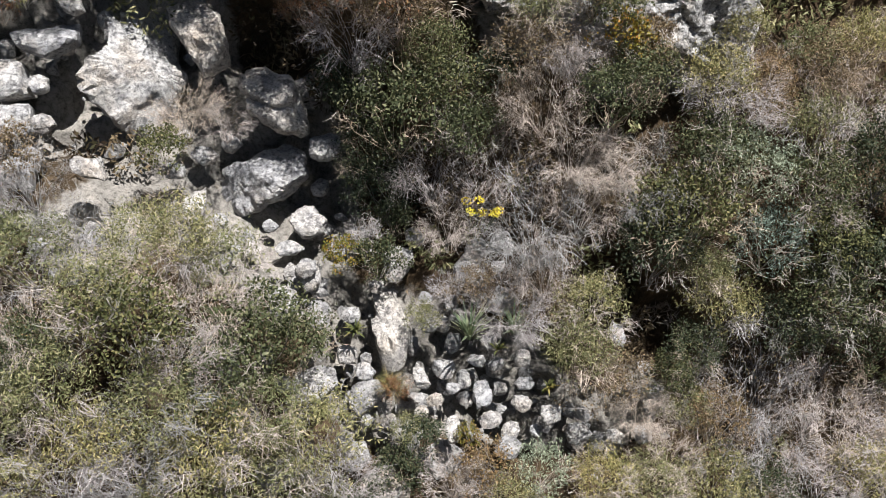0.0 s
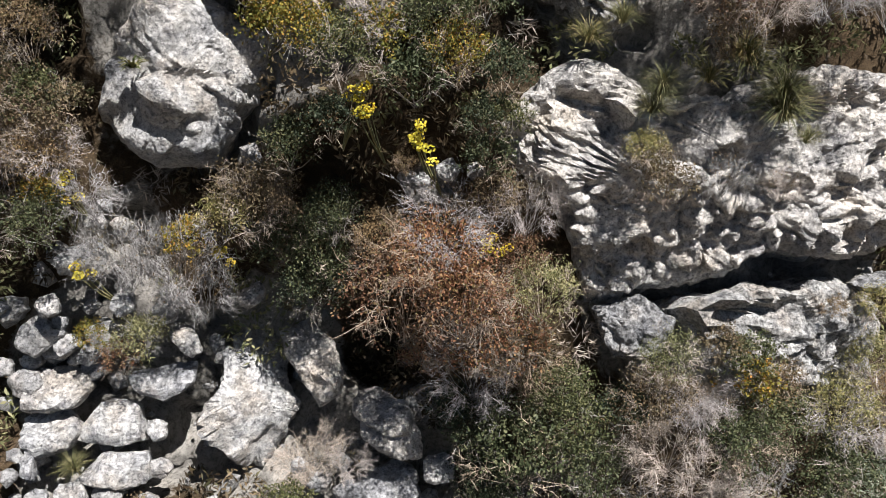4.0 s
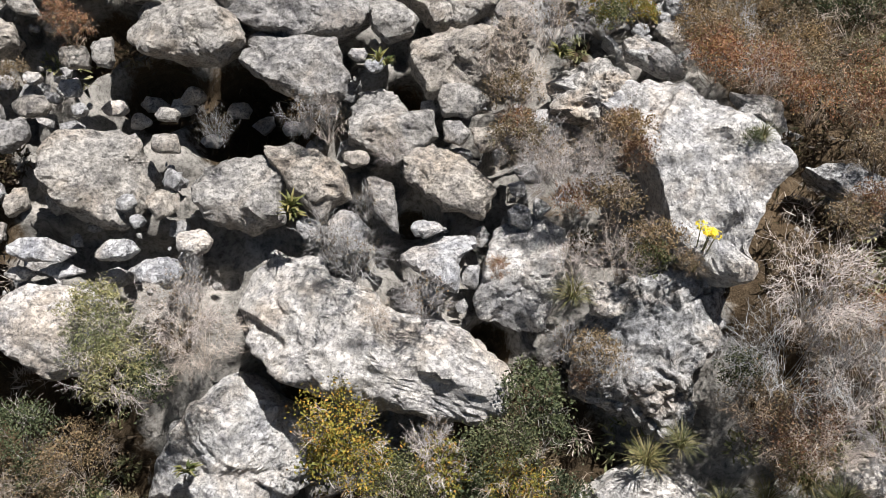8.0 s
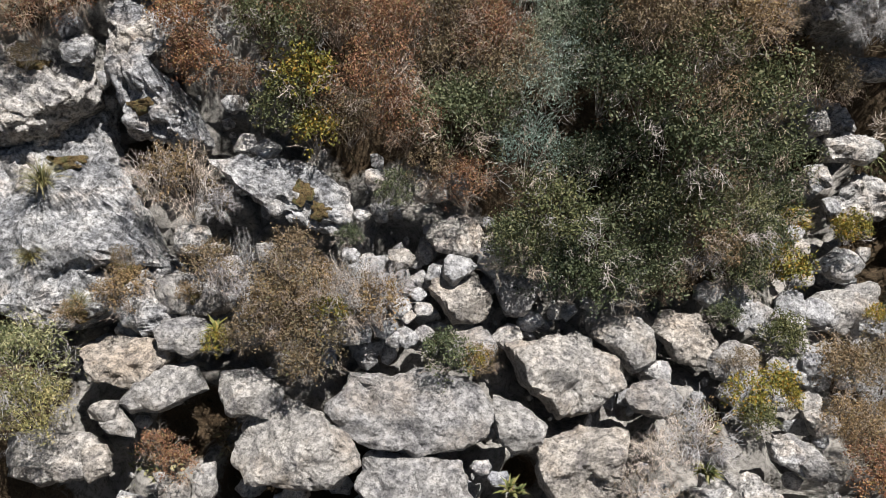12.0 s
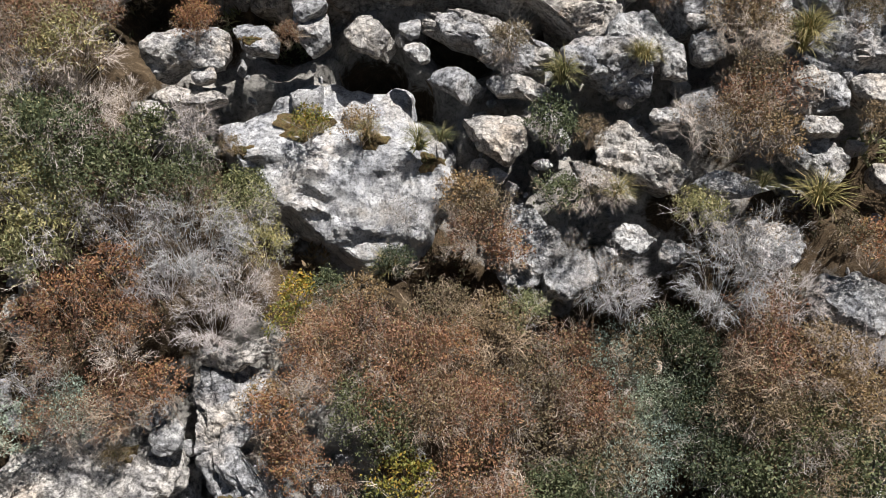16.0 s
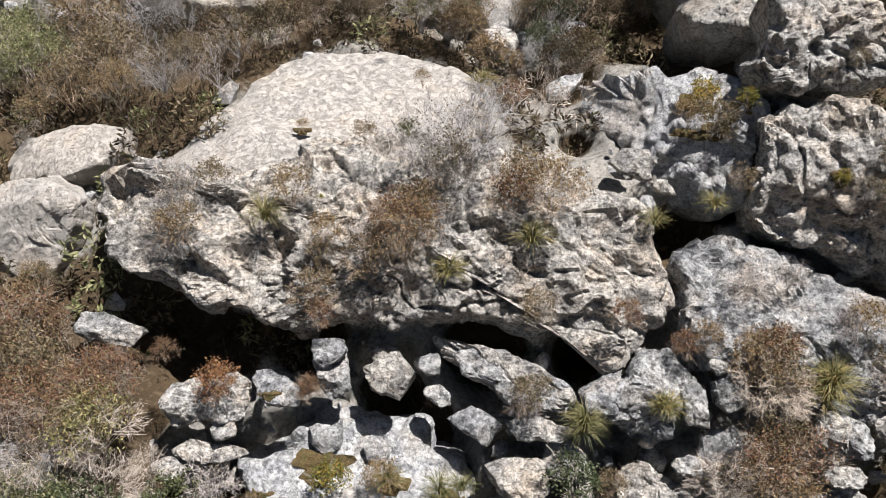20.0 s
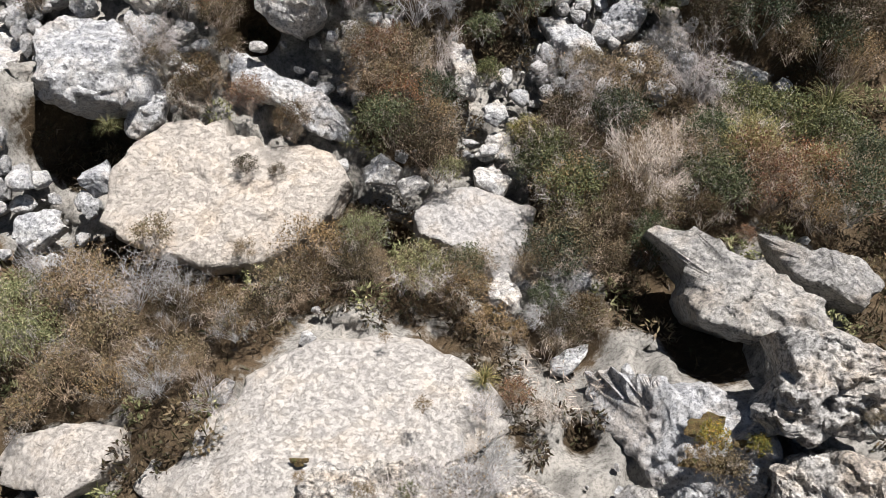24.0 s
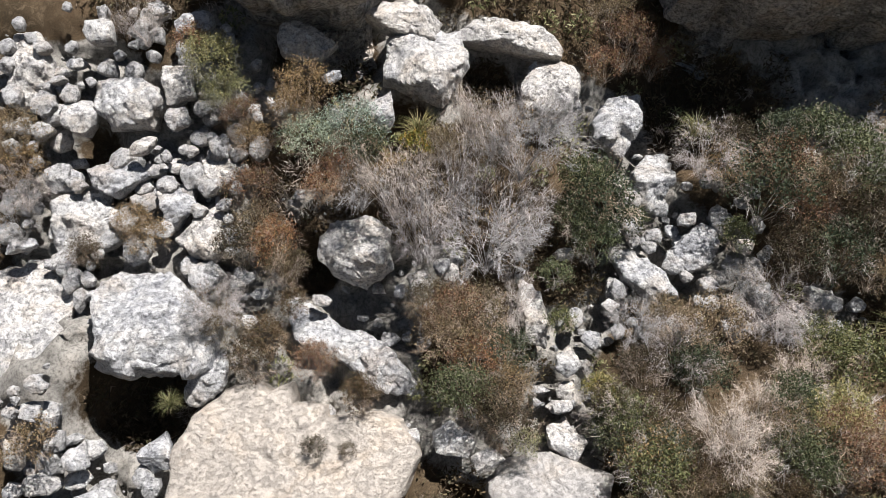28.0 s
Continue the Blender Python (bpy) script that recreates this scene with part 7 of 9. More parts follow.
olive_bush(-3.12, -1.72, 2.34, 0.52)
dry_bush(-3.40, -1.96, 2.41, 0.56)
olive_bush(-2.66, -1.47, 2.05, 0.60)
dry_bush(-2.87, -2.05, 2.05, 0.49)
olive_bush(-2.29, -1.91, 1.49, 0.65)
olive_bush(-1.90, -1.68, 0.91, 0.62)
olive_bush(-1.42, -2.08, 0.46, 0.71)
olive_bush(-1.86, -2.50, 0.78, 0.69)
dry_bush(-1.19, -2.50, 0.32, 0.58)
olive_bush(-2.53, -2.33, 1.60, 0.63)
olive_bush(-3.75, -2.06, 2.41, 0.56)
olive_bush(-4.47, -2.24, 2.12, 0.58)
green_bush(-0.93, -2.94, 0.34, 0.38)
olive_bush(-1.42, -2.91, 0.44, 0.57)
olive_bush(-0.42, -2.09, 0.09, 0.26)
rust_bush(-0.56, -1.64, 0.07, 0.20)
dark_bush(-0.23, -2.16, 0.07, 0.30)
grey_bush(1.15, -2.61, -0.14, 0.40)
dark_bush(-0.49, -2.53, 0.17, 0.33)
brown_bush(0.44, -2.51, -0.01, 0.40)
yellow_bush(0.30, -2.18, -0.01, 0.20)
dry_bush(0.10, -2.69, 0.07, 0.46)
olive_bush(0.77, -2.97, 0.01, 0.46)
olive_bush(1.91, -2.76, -0.44, 0.55)
olive_bush(2.56, -2.86, -0.56, 0.56)
dry_bush(2.45, -1.97, -0.69, 0.43)
brown_bush(2.01, -1.61, -0.61, 0.63)
olive_bush(1.62, -1.23, -0.36, 0.56)
olive_bush(1.78, -0.69, -0.51, 0.56)
dry_bush(1.20, -0.26, -0.31, 0.48)
dry_bush(0.78, -0.73, -0.21, 0.54)
dry_bush(0.11, -0.53, -0.16, 0.40)
brown_bush(0.38, -0.39, -0.18, 0.34)
olive_bush(-0.23, -0.80, -0.13, 0.30)
yellow_bush(-1.20, -0.06, -0.33, 0.31)
dry_bush(-0.93, 0.15, -0.46, 0.31)
dark_bush(-0.79, -0.13, -0.36, 0.34)
dark_bush(-0.72, 0.71, -0.78, 0.62)
dark_bush(-0.91, 1.24, -0.59, 0.48)
green_bush(-0.55, 1.63, -0.11, 0.73)
green_bush(0.04, 1.89, -0.08, 0.65)
dark_bush(-1.10, 1.82, -0.41, 0.40)
green_bush(0.30, 1.39, -0.20, 0.53)
dry_bush(0.51, 1.09, -0.48, 0.74)
dry_bush(-0.17, 0.96, -0.53, 0.54)
dry_bush(0.04, 0.35, -0.58, 0.48)
green_bush(-0.65, 0.36, -0.78, 0.35)
dry_bush(1.07, 0.35, -0.31, 0.75)
dry_bush(1.64, 0.50, -0.48, 0.63)
dry_bush(1.15, 1.71, 0.14, 0.59)
green_bush(1.94, 1.72, 0.13, 0.60)
brown_bush(0.94, 2.21, 0.27, 0.58)
dry_bush(1.51, 1.15, -0.08, 0.54)
green_bush(2.28, 2.05, 0.08, 0.53)
dry_bush(2.58, 0.79, -0.63, 0.71)
green_bush(2.94, 0.44, -0.66, 0.78)
dark_bush(2.59, 0.01, -0.66, 0.71)
olive_bush(3.23, -0.27, -0.69, 0.50)
grey_bush(3.69, 0.93, -0.58, 0.63)
green_bush(3.26, 1.20, -0.53, 0.63)
grey_bush(3.98, 0.08, -0.61, 0.56)
green_bush(4.55, 0.79, -0.61, 0.63)
dry_bush(4.83, 0.51, -0.61, 0.42)
green_bush(4.78, 0.08, -0.66, 0.64)
olive_bush(4.59, 1.51, -0.71, 0.64)
dry_bush(3.61, 1.91, -0.56, 0.63)
brown_bush(4.71, 2.24, -0.81, 0.65)
dry_bush(5.12, 1.80, -0.78, 0.57)
dry_bush(5.93, 1.66, -0.81, 0.57)
olive_bush(5.32, 2.62, -0.88, 0.58)
olive_bush(6.11, 2.47, -0.89, 0.58)
brown_bush(3.99, 1.78, -0.63, 0.49)
dark_bush(5.35, 1.00, -0.66, 0.71)
dark_bush(6.17, 0.87, -0.74, 0.71)
green_bush(4.71, -0.63, -0.82, 0.66)
dark_bush(4.34, -1.01, -0.97, 0.59)
olive_bush(3.47, -0.70, -0.76, 0.57)
dark_bush(5.29, -0.27, -0.69, 0.79)
dark_bush(6.31, -0.43, -1.11, 0.81)
green_bush(5.75, -1.37, -1.61, 0.62)
green_bush(6.58, -1.52, -1.59, 0.62)
green_bush(2.83, -1.56, -0.76, 0.36)
dark_bush(3.13, -1.28, -0.81, 0.50)
dry_bush(3.99, -1.82, -1.02, 0.82)
dry_bush(4.96, -2.06, -1.56, 0.84)
dry_bush(5.49, -2.44, -1.56, 0.77)
dry_bush(6.28, -2.57, -1.46, 0.76)
brown_bush(3.41, -2.14, -0.81, 0.57)
dry_bush(4.14, -2.62, -1.02, 0.67)
olive_bush(3.37, -2.90, -0.69, 0.64)
dark_bush(3.99, -3.00, -0.81, 0.51)
dry_bush(4.86, -3.02, -1.16, 0.67)
olive_bush(5.57, -2.97, -1.25, 0.68)
olive_bush(6.38, -3.12, -1.24, 0.67)
olive_bush(3.04, -1.99, -0.76, 0.36)
dry_bush(2.79, -2.53, -0.64, 0.42)
brown_bush(2.28, 2.19, 0.08, 0.40)
dry_bush(2.03, 1.04, -0.32, 0.48)
fennel(0.51, 0.42, -0.23, 0.26)
squill(0.31, -1.06, -0.13, 0.34)
squill(0.85, -1.00, -0.21, 0.27)
rosette(-1.03, -0.98, -0.01, 0.17)
rosette(1.27, -1.69, -0.28, 0.17)
rosette(0.65, -1.20, -0.16, 0.13)
grass(1.49, -1.37, -0.39, 0.28)
grass(-0.62, -1.64, 0.07, 0.20)
olive_bush(-4.73, 2.98, 0.37, 0.35)
rust_bush(-4.99, 2.73, 0.36, 0.28)
yellow_bush(-5.23, 2.99, 0.54, 0.22)
dry_bush(-5.45, 4.92, 1.17, 0.47)
dry_bush(-6.05, 4.79, 1.24, 0.46)
brown_bush(-5.54, 5.14, 1.23, 0.41)
brown_bush(-6.12, 5.01, 1.33, 0.40)
green_bush(-5.58, 4.24, 1.00, 0.42)
green_bush(-6.19, 4.12, 1.07, 0.41)
yellow_bush(-5.54, 4.52, 1.08, 0.24)
dry_bush(-5.09, 4.47, 1.03, 0.36)
dry_bush(-4.82, 3.89, 0.81, 0.55)
dry_bush(-4.35, 3.79, 0.60, 0.63)
yellow_bush(-4.18, 4.04, 0.55, 0.31)
dry_bush(-4.12, 3.49, 0.32, 0.57)
brown_bush(-3.48, 4.40, 0.61, 0.57)
olive_bush(-3.81, 4.28, 0.55, 0.38)
brown_bush(-3.27, 4.57, 0.73, 0.37)
dark_bush(-3.24, 4.06, 0.28, 0.38)
green_bush(-2.84, 3.86, 0.38, 0.51)
dark_bush(-2.88, 3.49, 0.14, 0.52)
dark_bush(-2.59, 4.25, 0.79, 0.43)
dark_bush(-2.97, 4.94, 1.28, 0.35)
rust_bush(-1.49, 3.80, 1.08, 0.65)
rust_bush(-1.85, 3.45, 0.91, 0.74)
rust_bush(-1.20, 3.39, 1.00, 0.72)
dry_bush(-1.43, 4.21, 1.09, 0.59)
rust_bush(-0.84, 2.97, 0.40, 0.74)
rust_bush(-1.60, 2.80, 0.05, 0.42)
brown_bush(-2.03, 3.99, 0.97, 0.42)
olive_bush(-0.36, 3.45, 0.86, 0.48)
rust_bush(-0.54, 3.80, 0.92, 0.36)
brown_bush(-0.52, 2.72, 0.20, 0.63)
dry_bush(-0.54, 4.33, 1.04, 0.47)
dry_bush(-1.07, 2.58, -0.01, 0.58)
dry_bush(-0.82, 2.13, -0.15, 0.39)
dark_bush(-1.28, 2.10, -0.44, 0.35)
green_bush(-0.74, 5.15, 1.57, 0.28)
green_bush(-0.96, 4.79, 1.40, 0.29)
brown_bush(-1.76, 4.74, 1.40, 0.17)
olive_bush(0.61, 4.88, 1.48, 0.28)
brown_bush(0.88, 4.52, 1.27, 0.35)
dry_bush(1.43, 4.62, 1.34, 0.34)
dry_bush(2.05, 4.52, 1.21, 0.23)
brown_bush(1.69, 2.82, 0.40, 0.38)
olive_bush(1.07, 2.70, 0.35, 0.44)
green_bush(1.98, 2.69, 0.28, 0.32)
yellow_bush(2.16, 2.43, 0.11, 0.39)
olive_bush(3.67, 2.65, -0.46, 0.38)
olive_bush(4.61, 2.49, -0.82, 0.39)
brown_bush(2.35, 2.42, 0.11, 0.39)
dry_bush(1.42, 2.31, 0.21, 0.51)
dry_bush(1.62, 2.11, 0.18, 0.45)
brown_bush(3.02, 3.26, 0.25, 0.19)
olive_bush(3.64, 3.26, -0.10, 0.27)
olive_bush(3.30, 1.97, -0.46, 0.61)
brown_bush(4.03, 2.15, -0.68, 0.42)
brown_bush(4.87, 2.00, -0.81, 0.42)
green_bush(-0.07, 2.33, -0.01, 0.51)
dark_bush(0.64, 2.06, -0.10, 0.38)
grass(2.04, 5.17, 1.42, 0.34)
grass(2.02, 5.38, 1.47, 0.28)
grass(1.63, 5.68, 1.64, 0.28)
grass(2.33, 4.97, 1.26, 0.17)
grass(0.75, 5.36, 1.60, 0.22)
fennel(-1.66, 5.02, 1.54, 0.16)
fennel(-2.23, 5.37, 1.71, 0.14)
fennel(-0.89, 3.91, 1.00, 0.13)
fennel(-5.42, 4.64, 1.09, 0.16)
fennel(-5.27, 3.69, 0.75, 0.18)
fennel(-3.90, 3.87, 0.33, 0.13)
grass(-5.49, 1.50, 0.47, 0.19)
olive_bush(-5.23, 7.17, 1.78, 0.50)
olive_bush(-5.34, 7.51, 1.80, 0.34)
olive_bush(-5.14, 6.84, 1.71, 0.45)
dry_bush(-4.59, 7.41, 1.70, 0.45)
dry_bush(-4.31, 7.18, 1.69, 0.45)
dry_bush(-4.49, 7.70, 1.67, 0.28)
green_bush(-4.88, 6.73, 1.62, 0.34)
dry_bush(-2.84, 7.97, 1.71, 0.40)
dry_bush(-3.08, 8.16, 1.62, 0.35)
dry_bush(-2.15, 7.55, 1.81, 0.39)
dry_bush(-2.60, 7.38, 1.86, 0.22)
dry_bush(-2.74, 8.54, 1.52, 0.23)
yellow_bush(-2.98, 6.32, 1.83, 0.44)
yellow_bush(-2.71, 5.94, 1.81, 0.44)
yellow_bush(-3.10, 6.05, 1.80, 0.39)
green_bush(-2.38, 5.77, 1.80, 0.44)
yellow_bush(-1.93, 5.93, 1.81, 0.39)
green_bush(-1.14, 6.60, 1.72, 0.39)
green_bush(-1.43, 6.09, 1.75, 0.45)
green_bush(-0.97, 6.26, 1.69, 0.34)
yellow_bush(-1.26, 5.76, 1.71, 0.45)
dark_bush(-0.81, 5.58, 1.65, 0.39)
green_bush(-1.66, 5.54, 1.74, 0.39)
dark_bush(-0.98, 5.14, 1.60, 0.34)
dry_bush(-2.04, 6.27, 1.86, 0.22)
dry_bush(-2.10, 6.05, 1.85, 0.33)
dry_bush(-1.15, 5.70, 1.70, 0.22)
dark_bush(-2.50, 5.15, 1.66, 0.34)
green_bush(-6.09, 6.28, 1.68, 0.45)
green_bush(-6.73, 6.17, 1.62, 0.45)
brown_bush(-5.53, 6.05, 1.51, 0.46)
brown_bush(-5.98, 5.59, 1.38, 0.58)
brown_bush(-6.58, 5.48, 1.45, 0.57)
green_bush(-5.55, 5.46, 1.30, 0.35)
brown_bush(-5.33, 5.34, 1.24, 0.41)
brown_bush(-6.11, 5.01, 1.31, 0.64)
brown_bush(-6.71, 4.91, 1.38, 0.63)
brown_bush(-5.52, 4.87, 1.18, 0.53)
green_bush(-6.02, 5.82, 1.42, 0.29)
green_bush(-6.62, 5.71, 1.49, 0.29)
dry_bush(-0.75, 8.88, 1.56, 0.47)
brown_bush(-1.20, 9.23, 1.41, 0.36)
dry_bush(-1.03, 9.22, 1.43, 0.36)
dry_bush(-0.35, 9.15, 1.64, 0.35)
rust_bush(-0.65, 8.56, 1.64, 0.29)
brown_bush(-0.32, 8.48, 1.74, 0.40)
brown_bush(0.15, 8.10, 1.86, 0.34)
green_bush(0.04, 7.94, 1.85, 0.22)
rust_bush(-0.03, 8.99, 1.77, 0.29)
dry_bush(-0.23, 7.95, 1.77, 0.34)
dry_bush(-0.66, 7.97, 1.67, 0.29)
dry_bush(-0.73, 7.11, 1.68, 0.28)
brown_bush(-0.46, 6.99, 1.70, 0.34)
dry_bush(-0.29, 6.88, 1.72, 0.28)
rust_bush(-0.57, 6.77, 1.68, 0.17)
rust_bush(-1.41, 7.87, 1.63, 0.17)
brown_bush(0.42, 7.87, 1.90, 0.17)
dry_bush(1.50, 7.68, 1.97, 0.66)
dry_bush(1.30, 7.02, 1.99, 0.66)
dry_bush(1.93, 7.24, 1.96, 0.61)
dry_bush(2.58, 7.13, 1.88, 0.61)
rust_bush(1.33, 6.31, 1.86, 0.50)
dry_bush(2.03, 6.85, 1.96, 0.60)
dry_bush(2.73, 6.75, 1.78, 0.62)
brown_bush(1.10, 6.58, 1.91, 0.44)
rust_bush(2.18, 7.41, 1.93, 0.33)
rust_bush(2.86, 7.31, 1.80, 0.34)
dry_bush(1.68, 6.25, 1.81, 0.45)
brown_bush(1.48, 5.97, 1.74, 0.39)
rust_bush(2.26, 8.47, 1.73, 0.34)
rust_bush(2.95, 8.38, 1.63, 0.35)
brown_bush(1.98, 8.28, 1.81, 0.34)
dark_bush(0.88, 6.86, 1.93, 0.28)
rust_bush(2.86, 9.58, 1.10, 0.64)
rust_bush(3.79, 9.59, 0.69, 0.65)
brown_bush(2.47, 9.04, 1.59, 0.35)
brown_bush(3.25, 9.00, 1.35, 0.36)
dry_bush(2.30, 6.36, 1.82, 0.45)
dry_bush(3.11, 6.24, 1.47, 0.46)
brown_bush(-0.88, 4.43, 1.16, 0.36)
brown_bush(0.66, 4.75, 1.37, 0.29)
grass(0.04, 5.92, 1.65, 0.23)
grass(0.37, 6.09, 1.72, 0.22)
grass(0.78, 5.46, 1.62, 0.23)
grass(1.23, 5.52, 1.63, 0.23)
grass(2.05, 5.21, 1.41, 0.35)
grass(1.57, 5.74, 1.65, 0.28)
grass(-0.67, 7.56, 1.69, 0.23)
grass(2.02, 5.45, 1.51, 0.29)
grass(0.68, 5.23, 1.56, 0.23)
rosette(-3.50, 8.42, 1.53, 0.20)
rosette(-4.61, 5.80, 1.23, 0.19)
fennel(0.61, 8.22, 1.95, 0.14)
fennel(-2.16, 5.23, 1.66, 0.11)
fennel(-1.59, 4.89, 1.46, 0.17)
fennel(-5.39, 4.54, 1.06, 0.13)
brown_bush(-4.83, 12.05, 1.15, 0.53)
brown_bush(-4.97, 11.73, 1.22, 0.35)
brown_bush(-4.55, 11.48, 1.26, 0.41)
dry_bush(-4.20, 12.09, 1.03, 0.42)
brown_bush(-3.91, 11.93, 0.97, 0.36)
dry_bush(-5.30, 12.23, 1.16, 0.35)
dry_bush(-3.80, 12.07, 0.91, 0.30)
brown_bush(-6.43, 12.07, 1.11, 0.30)
yellow_bush(-5.48, 11.54, 1.25, 0.20)
dark_bush(-2.47, 12.54, 0.50, 0.51)
green_bush(-1.57, 12.20, 0.32, 0.39)
dark_bush(-2.03, 12.31, 0.41, 0.38)
green_bush(-1.02, 12.22, 0.07, 0.47)
dry_bush(-0.42, 12.66, -0.22, 0.48)
green_bush(0.17, 12.45, -0.42, 0.42)
brown_bush(0.02, 12.70, -0.33, 0.42)
green_bush(0.48, 12.76, -0.49, 0.43)
yellow_bush(0.99, 12.35, -0.82, 0.36)
dark_bush(0.33, 12.26, -0.50, 0.28)
yellow_bush(1.77, 12.90, -0.89, 0.29)
green_bush(0.69, 11.51, -0.37, 0.28)
yellow_bush(-0.06, 10.77, 0.65, 0.22)
yellow_bush(0.48, 10.93, 0.29, 0.23)
dry_bush(-0.80, 10.53, 0.97, 0.36)
dry_bush(-1.17, 10.46, 1.01, 0.30)
brown_bush(-1.21, 9.73, 1.27, 0.34)
dry_bush(-1.42, 10.15, 1.12, 0.29)
dry_bush(-1.09, 9.91, 1.21, 0.35)
rust_bush(-1.17, 9.39, 1.36, 0.23)
brown_bush(-1.02, 9.22, 1.43, 0.22)
brown_bush(-0.09, 9.21, 1.70, 0.33)
rust_bush(-0.12, 9.32, 1.61, 0.22)
dry_bush(0.04, 9.60, 1.46, 0.17)
dry_bush(-0.67, 8.89, 1.58, 0.44)
dry_bush(-0.87, 8.99, 1.51, 0.39)
dry_bush(-3.14, 9.39, 1.42, 0.28)
dry_bush(-3.36, 9.44, 1.45, 0.28)
dry_bush(-4.32, 9.34, 1.38, 0.28)
dry_bush(-2.47, 9.11, 1.41, 0.22)
brown_bush(1.26, 10.55, 0.42, 0.45)
rust_bush(0.95, 10.08, 1.19, 0.35)
dry_bush(1.61, 10.90, -0.11, 0.41)
brown_bush(1.98, 11.25, -0.48, 0.42)
rust_bush(1.47, 9.90, 1.31, 0.47)
brown_bush(2.17, 10.07, 0.72, 0.50)
brown_bush(3.03, 9.98, 0.39, 0.51)
dry_bush(1.61, 10.19, 0.76, 0.37)
rust_bush(1.90, 9.60, 1.44, 0.34)
rust_bush(2.69, 9.50, 1.15, 0.35)
brown_bush(2.44, 10.62, -0.05, 0.47)
brown_bush(3.24, 10.51, -0.17, 0.47)
dark_bush(2.67, 11.53, -0.75, 0.58)
dark_bush(3.50, 11.40, -0.82, 0.58)
dark_bush(2.51, 11.88, -0.99, 0.44)
green_bush(3.35, 12.38, -1.15, 0.45)
green_bush(4.12, 12.21, -1.08, 0.45)
dark_bush(2.91, 12.98, -1.13, 0.67)
dark_bush(3.76, 12.85, -1.18, 0.68)
brown_bush(1.42, 11.15, -0.32, 0.35)
dry_bush(2.88, 12.37, -1.13, 0.45)
dry_bush(3.70, 12.22, -1.13, 0.45)
brown_bush(-6.36, 9.89, 1.46, 0.22)
rust_bush(-5.81, 10.39, 1.36, 0.23)
brown_bush(-2.89, 11.34, 0.88, 0.24)
green_bush(1.12, 9.15, 1.79, 0.13)
rosette(-0.67, 10.25, 1.04, 0.18)
rosette(-2.56, 10.08, 1.23, 0.14)
rosette(-3.51, 8.51, 1.53, 0.19)
grass(1.24, 9.15, 1.77, 0.16)
dry_bush(-6.19, 13.19, 1.04, 0.40)
dry_bush(-5.83, 13.07, 1.06, 0.40)
brown_bush(-6.01, 13.24, 1.07, 0.35)
dry_bush(-5.53, 12.95, 1.10, 0.29)
brown_bush(-5.63, 12.31, 1.11, 0.34)
dry_bush(-5.44, 12.14, 1.15, 0.28)
brown_bush(-4.78, 12.43, 1.10, 0.34)
brown_bush(-4.87, 11.97, 1.16, 0.34)
brown_bush(-5.03, 11.75, 1.21, 0.33)
brown_bush(-4.69, 11.58, 1.22, 0.33)
dry_bush(-4.32, 12.03, 1.09, 0.34)
brown_bush(-4.54, 12.09, 1.12, 0.34)
yellow_bush(-4.37, 11.86, 1.12, 0.28)
dry_bush(-4.10, 12.15, 1.00, 0.34)
brown_bush(-4.61, 11.31, 1.33, 0.27)
dry_bush(-3.76, 12.15, 0.90, 0.23)
brown_bush(-5.24, 11.58, 1.25, 0.22)
green_bush(-3.24, 11.41, 0.97, 0.29)
yellow_bush(-2.95, 11.35, 0.90, 0.20)
green_bush(-4.22, 12.61, 0.99, 0.14)
rust_bush(-4.36, 14.92, 1.03, 0.54)
rust_bush(-3.78, 14.84, 0.74, 0.55)
rust_bush(-4.00, 14.22, 0.94, 0.60)
rust_bush(-3.66, 13.85, 0.75, 0.54)
brown_bush(-3.30, 14.54, 0.49, 0.56)
rust_bush(-2.85, 14.83, 0.39, 0.57)
brown_bush(-2.55, 14.35, 0.50, 0.56)
green_bush(-4.81, 14.71, 1.11, 0.47)
green_bush(-5.11, 14.89, 1.10, 0.47)
yellow_bush(-4.69, 14.18, 1.08, 0.41)
brown_bush(-4.24, 13.86, 0.93, 0.47)
yellow_bush(-4.58, 13.67, 1.01, 0.35)
green_bush(-4.92, 13.89, 1.08, 0.35)
rust_bush(-5.79, 14.46, 1.13, 0.35)
rust_bush(-5.93, 14.85, 1.07, 0.35)
rust_bush(-7.49, 14.95, 1.12, 0.47)
rust_bush(-8.11, 14.81, 1.16, 0.46)
rust_bush(-7.12, 15.15, 1.07, 0.35)
green_bush(-3.17, 13.88, 0.63, 0.55)
rust_bush(-3.05, 13.20, 0.62, 0.42)
brown_bush(-3.42, 13.37, 0.71, 0.36)
green_bush(-3.77, 13.10, 0.84, 0.24)
grey_bush(-2.17, 14.81, 0.47, 0.44)
grey_bush(-2.25, 14.15, 0.53, 0.49)
grey_bush(-2.38, 13.52, 0.55, 0.49)
green_bush(-2.80, 14.02, 0.55, 0.55)
green_bush(-2.13, 12.92, 0.45, 0.55)
green_bush(-2.44, 12.60, 0.49, 0.43)
dark_bush(-1.87, 13.41, 0.47, 0.43)
green_bush(-1.68, 12.62, 0.32, 0.50)
green_bush(-1.88, 12.18, 0.38, 0.37)
dark_bush(-1.56, 14.35, 0.50, 0.56)
dark_bush(-1.67, 14.92, 0.50, 0.50)
brown_bush(-0.95, 15.00, 0.64, 0.55)
brown_bush(-0.53, 14.75, 0.64, 0.55)
brown_bush(0.02, 14.99, 0.67, 0.50)
green_bush(-1.01, 14.15, 0.52, 0.63)
brown_bush(-0.49, 14.11, 0.46, 0.57)
green_bush(0.18, 14.12, 0.14, 0.66)
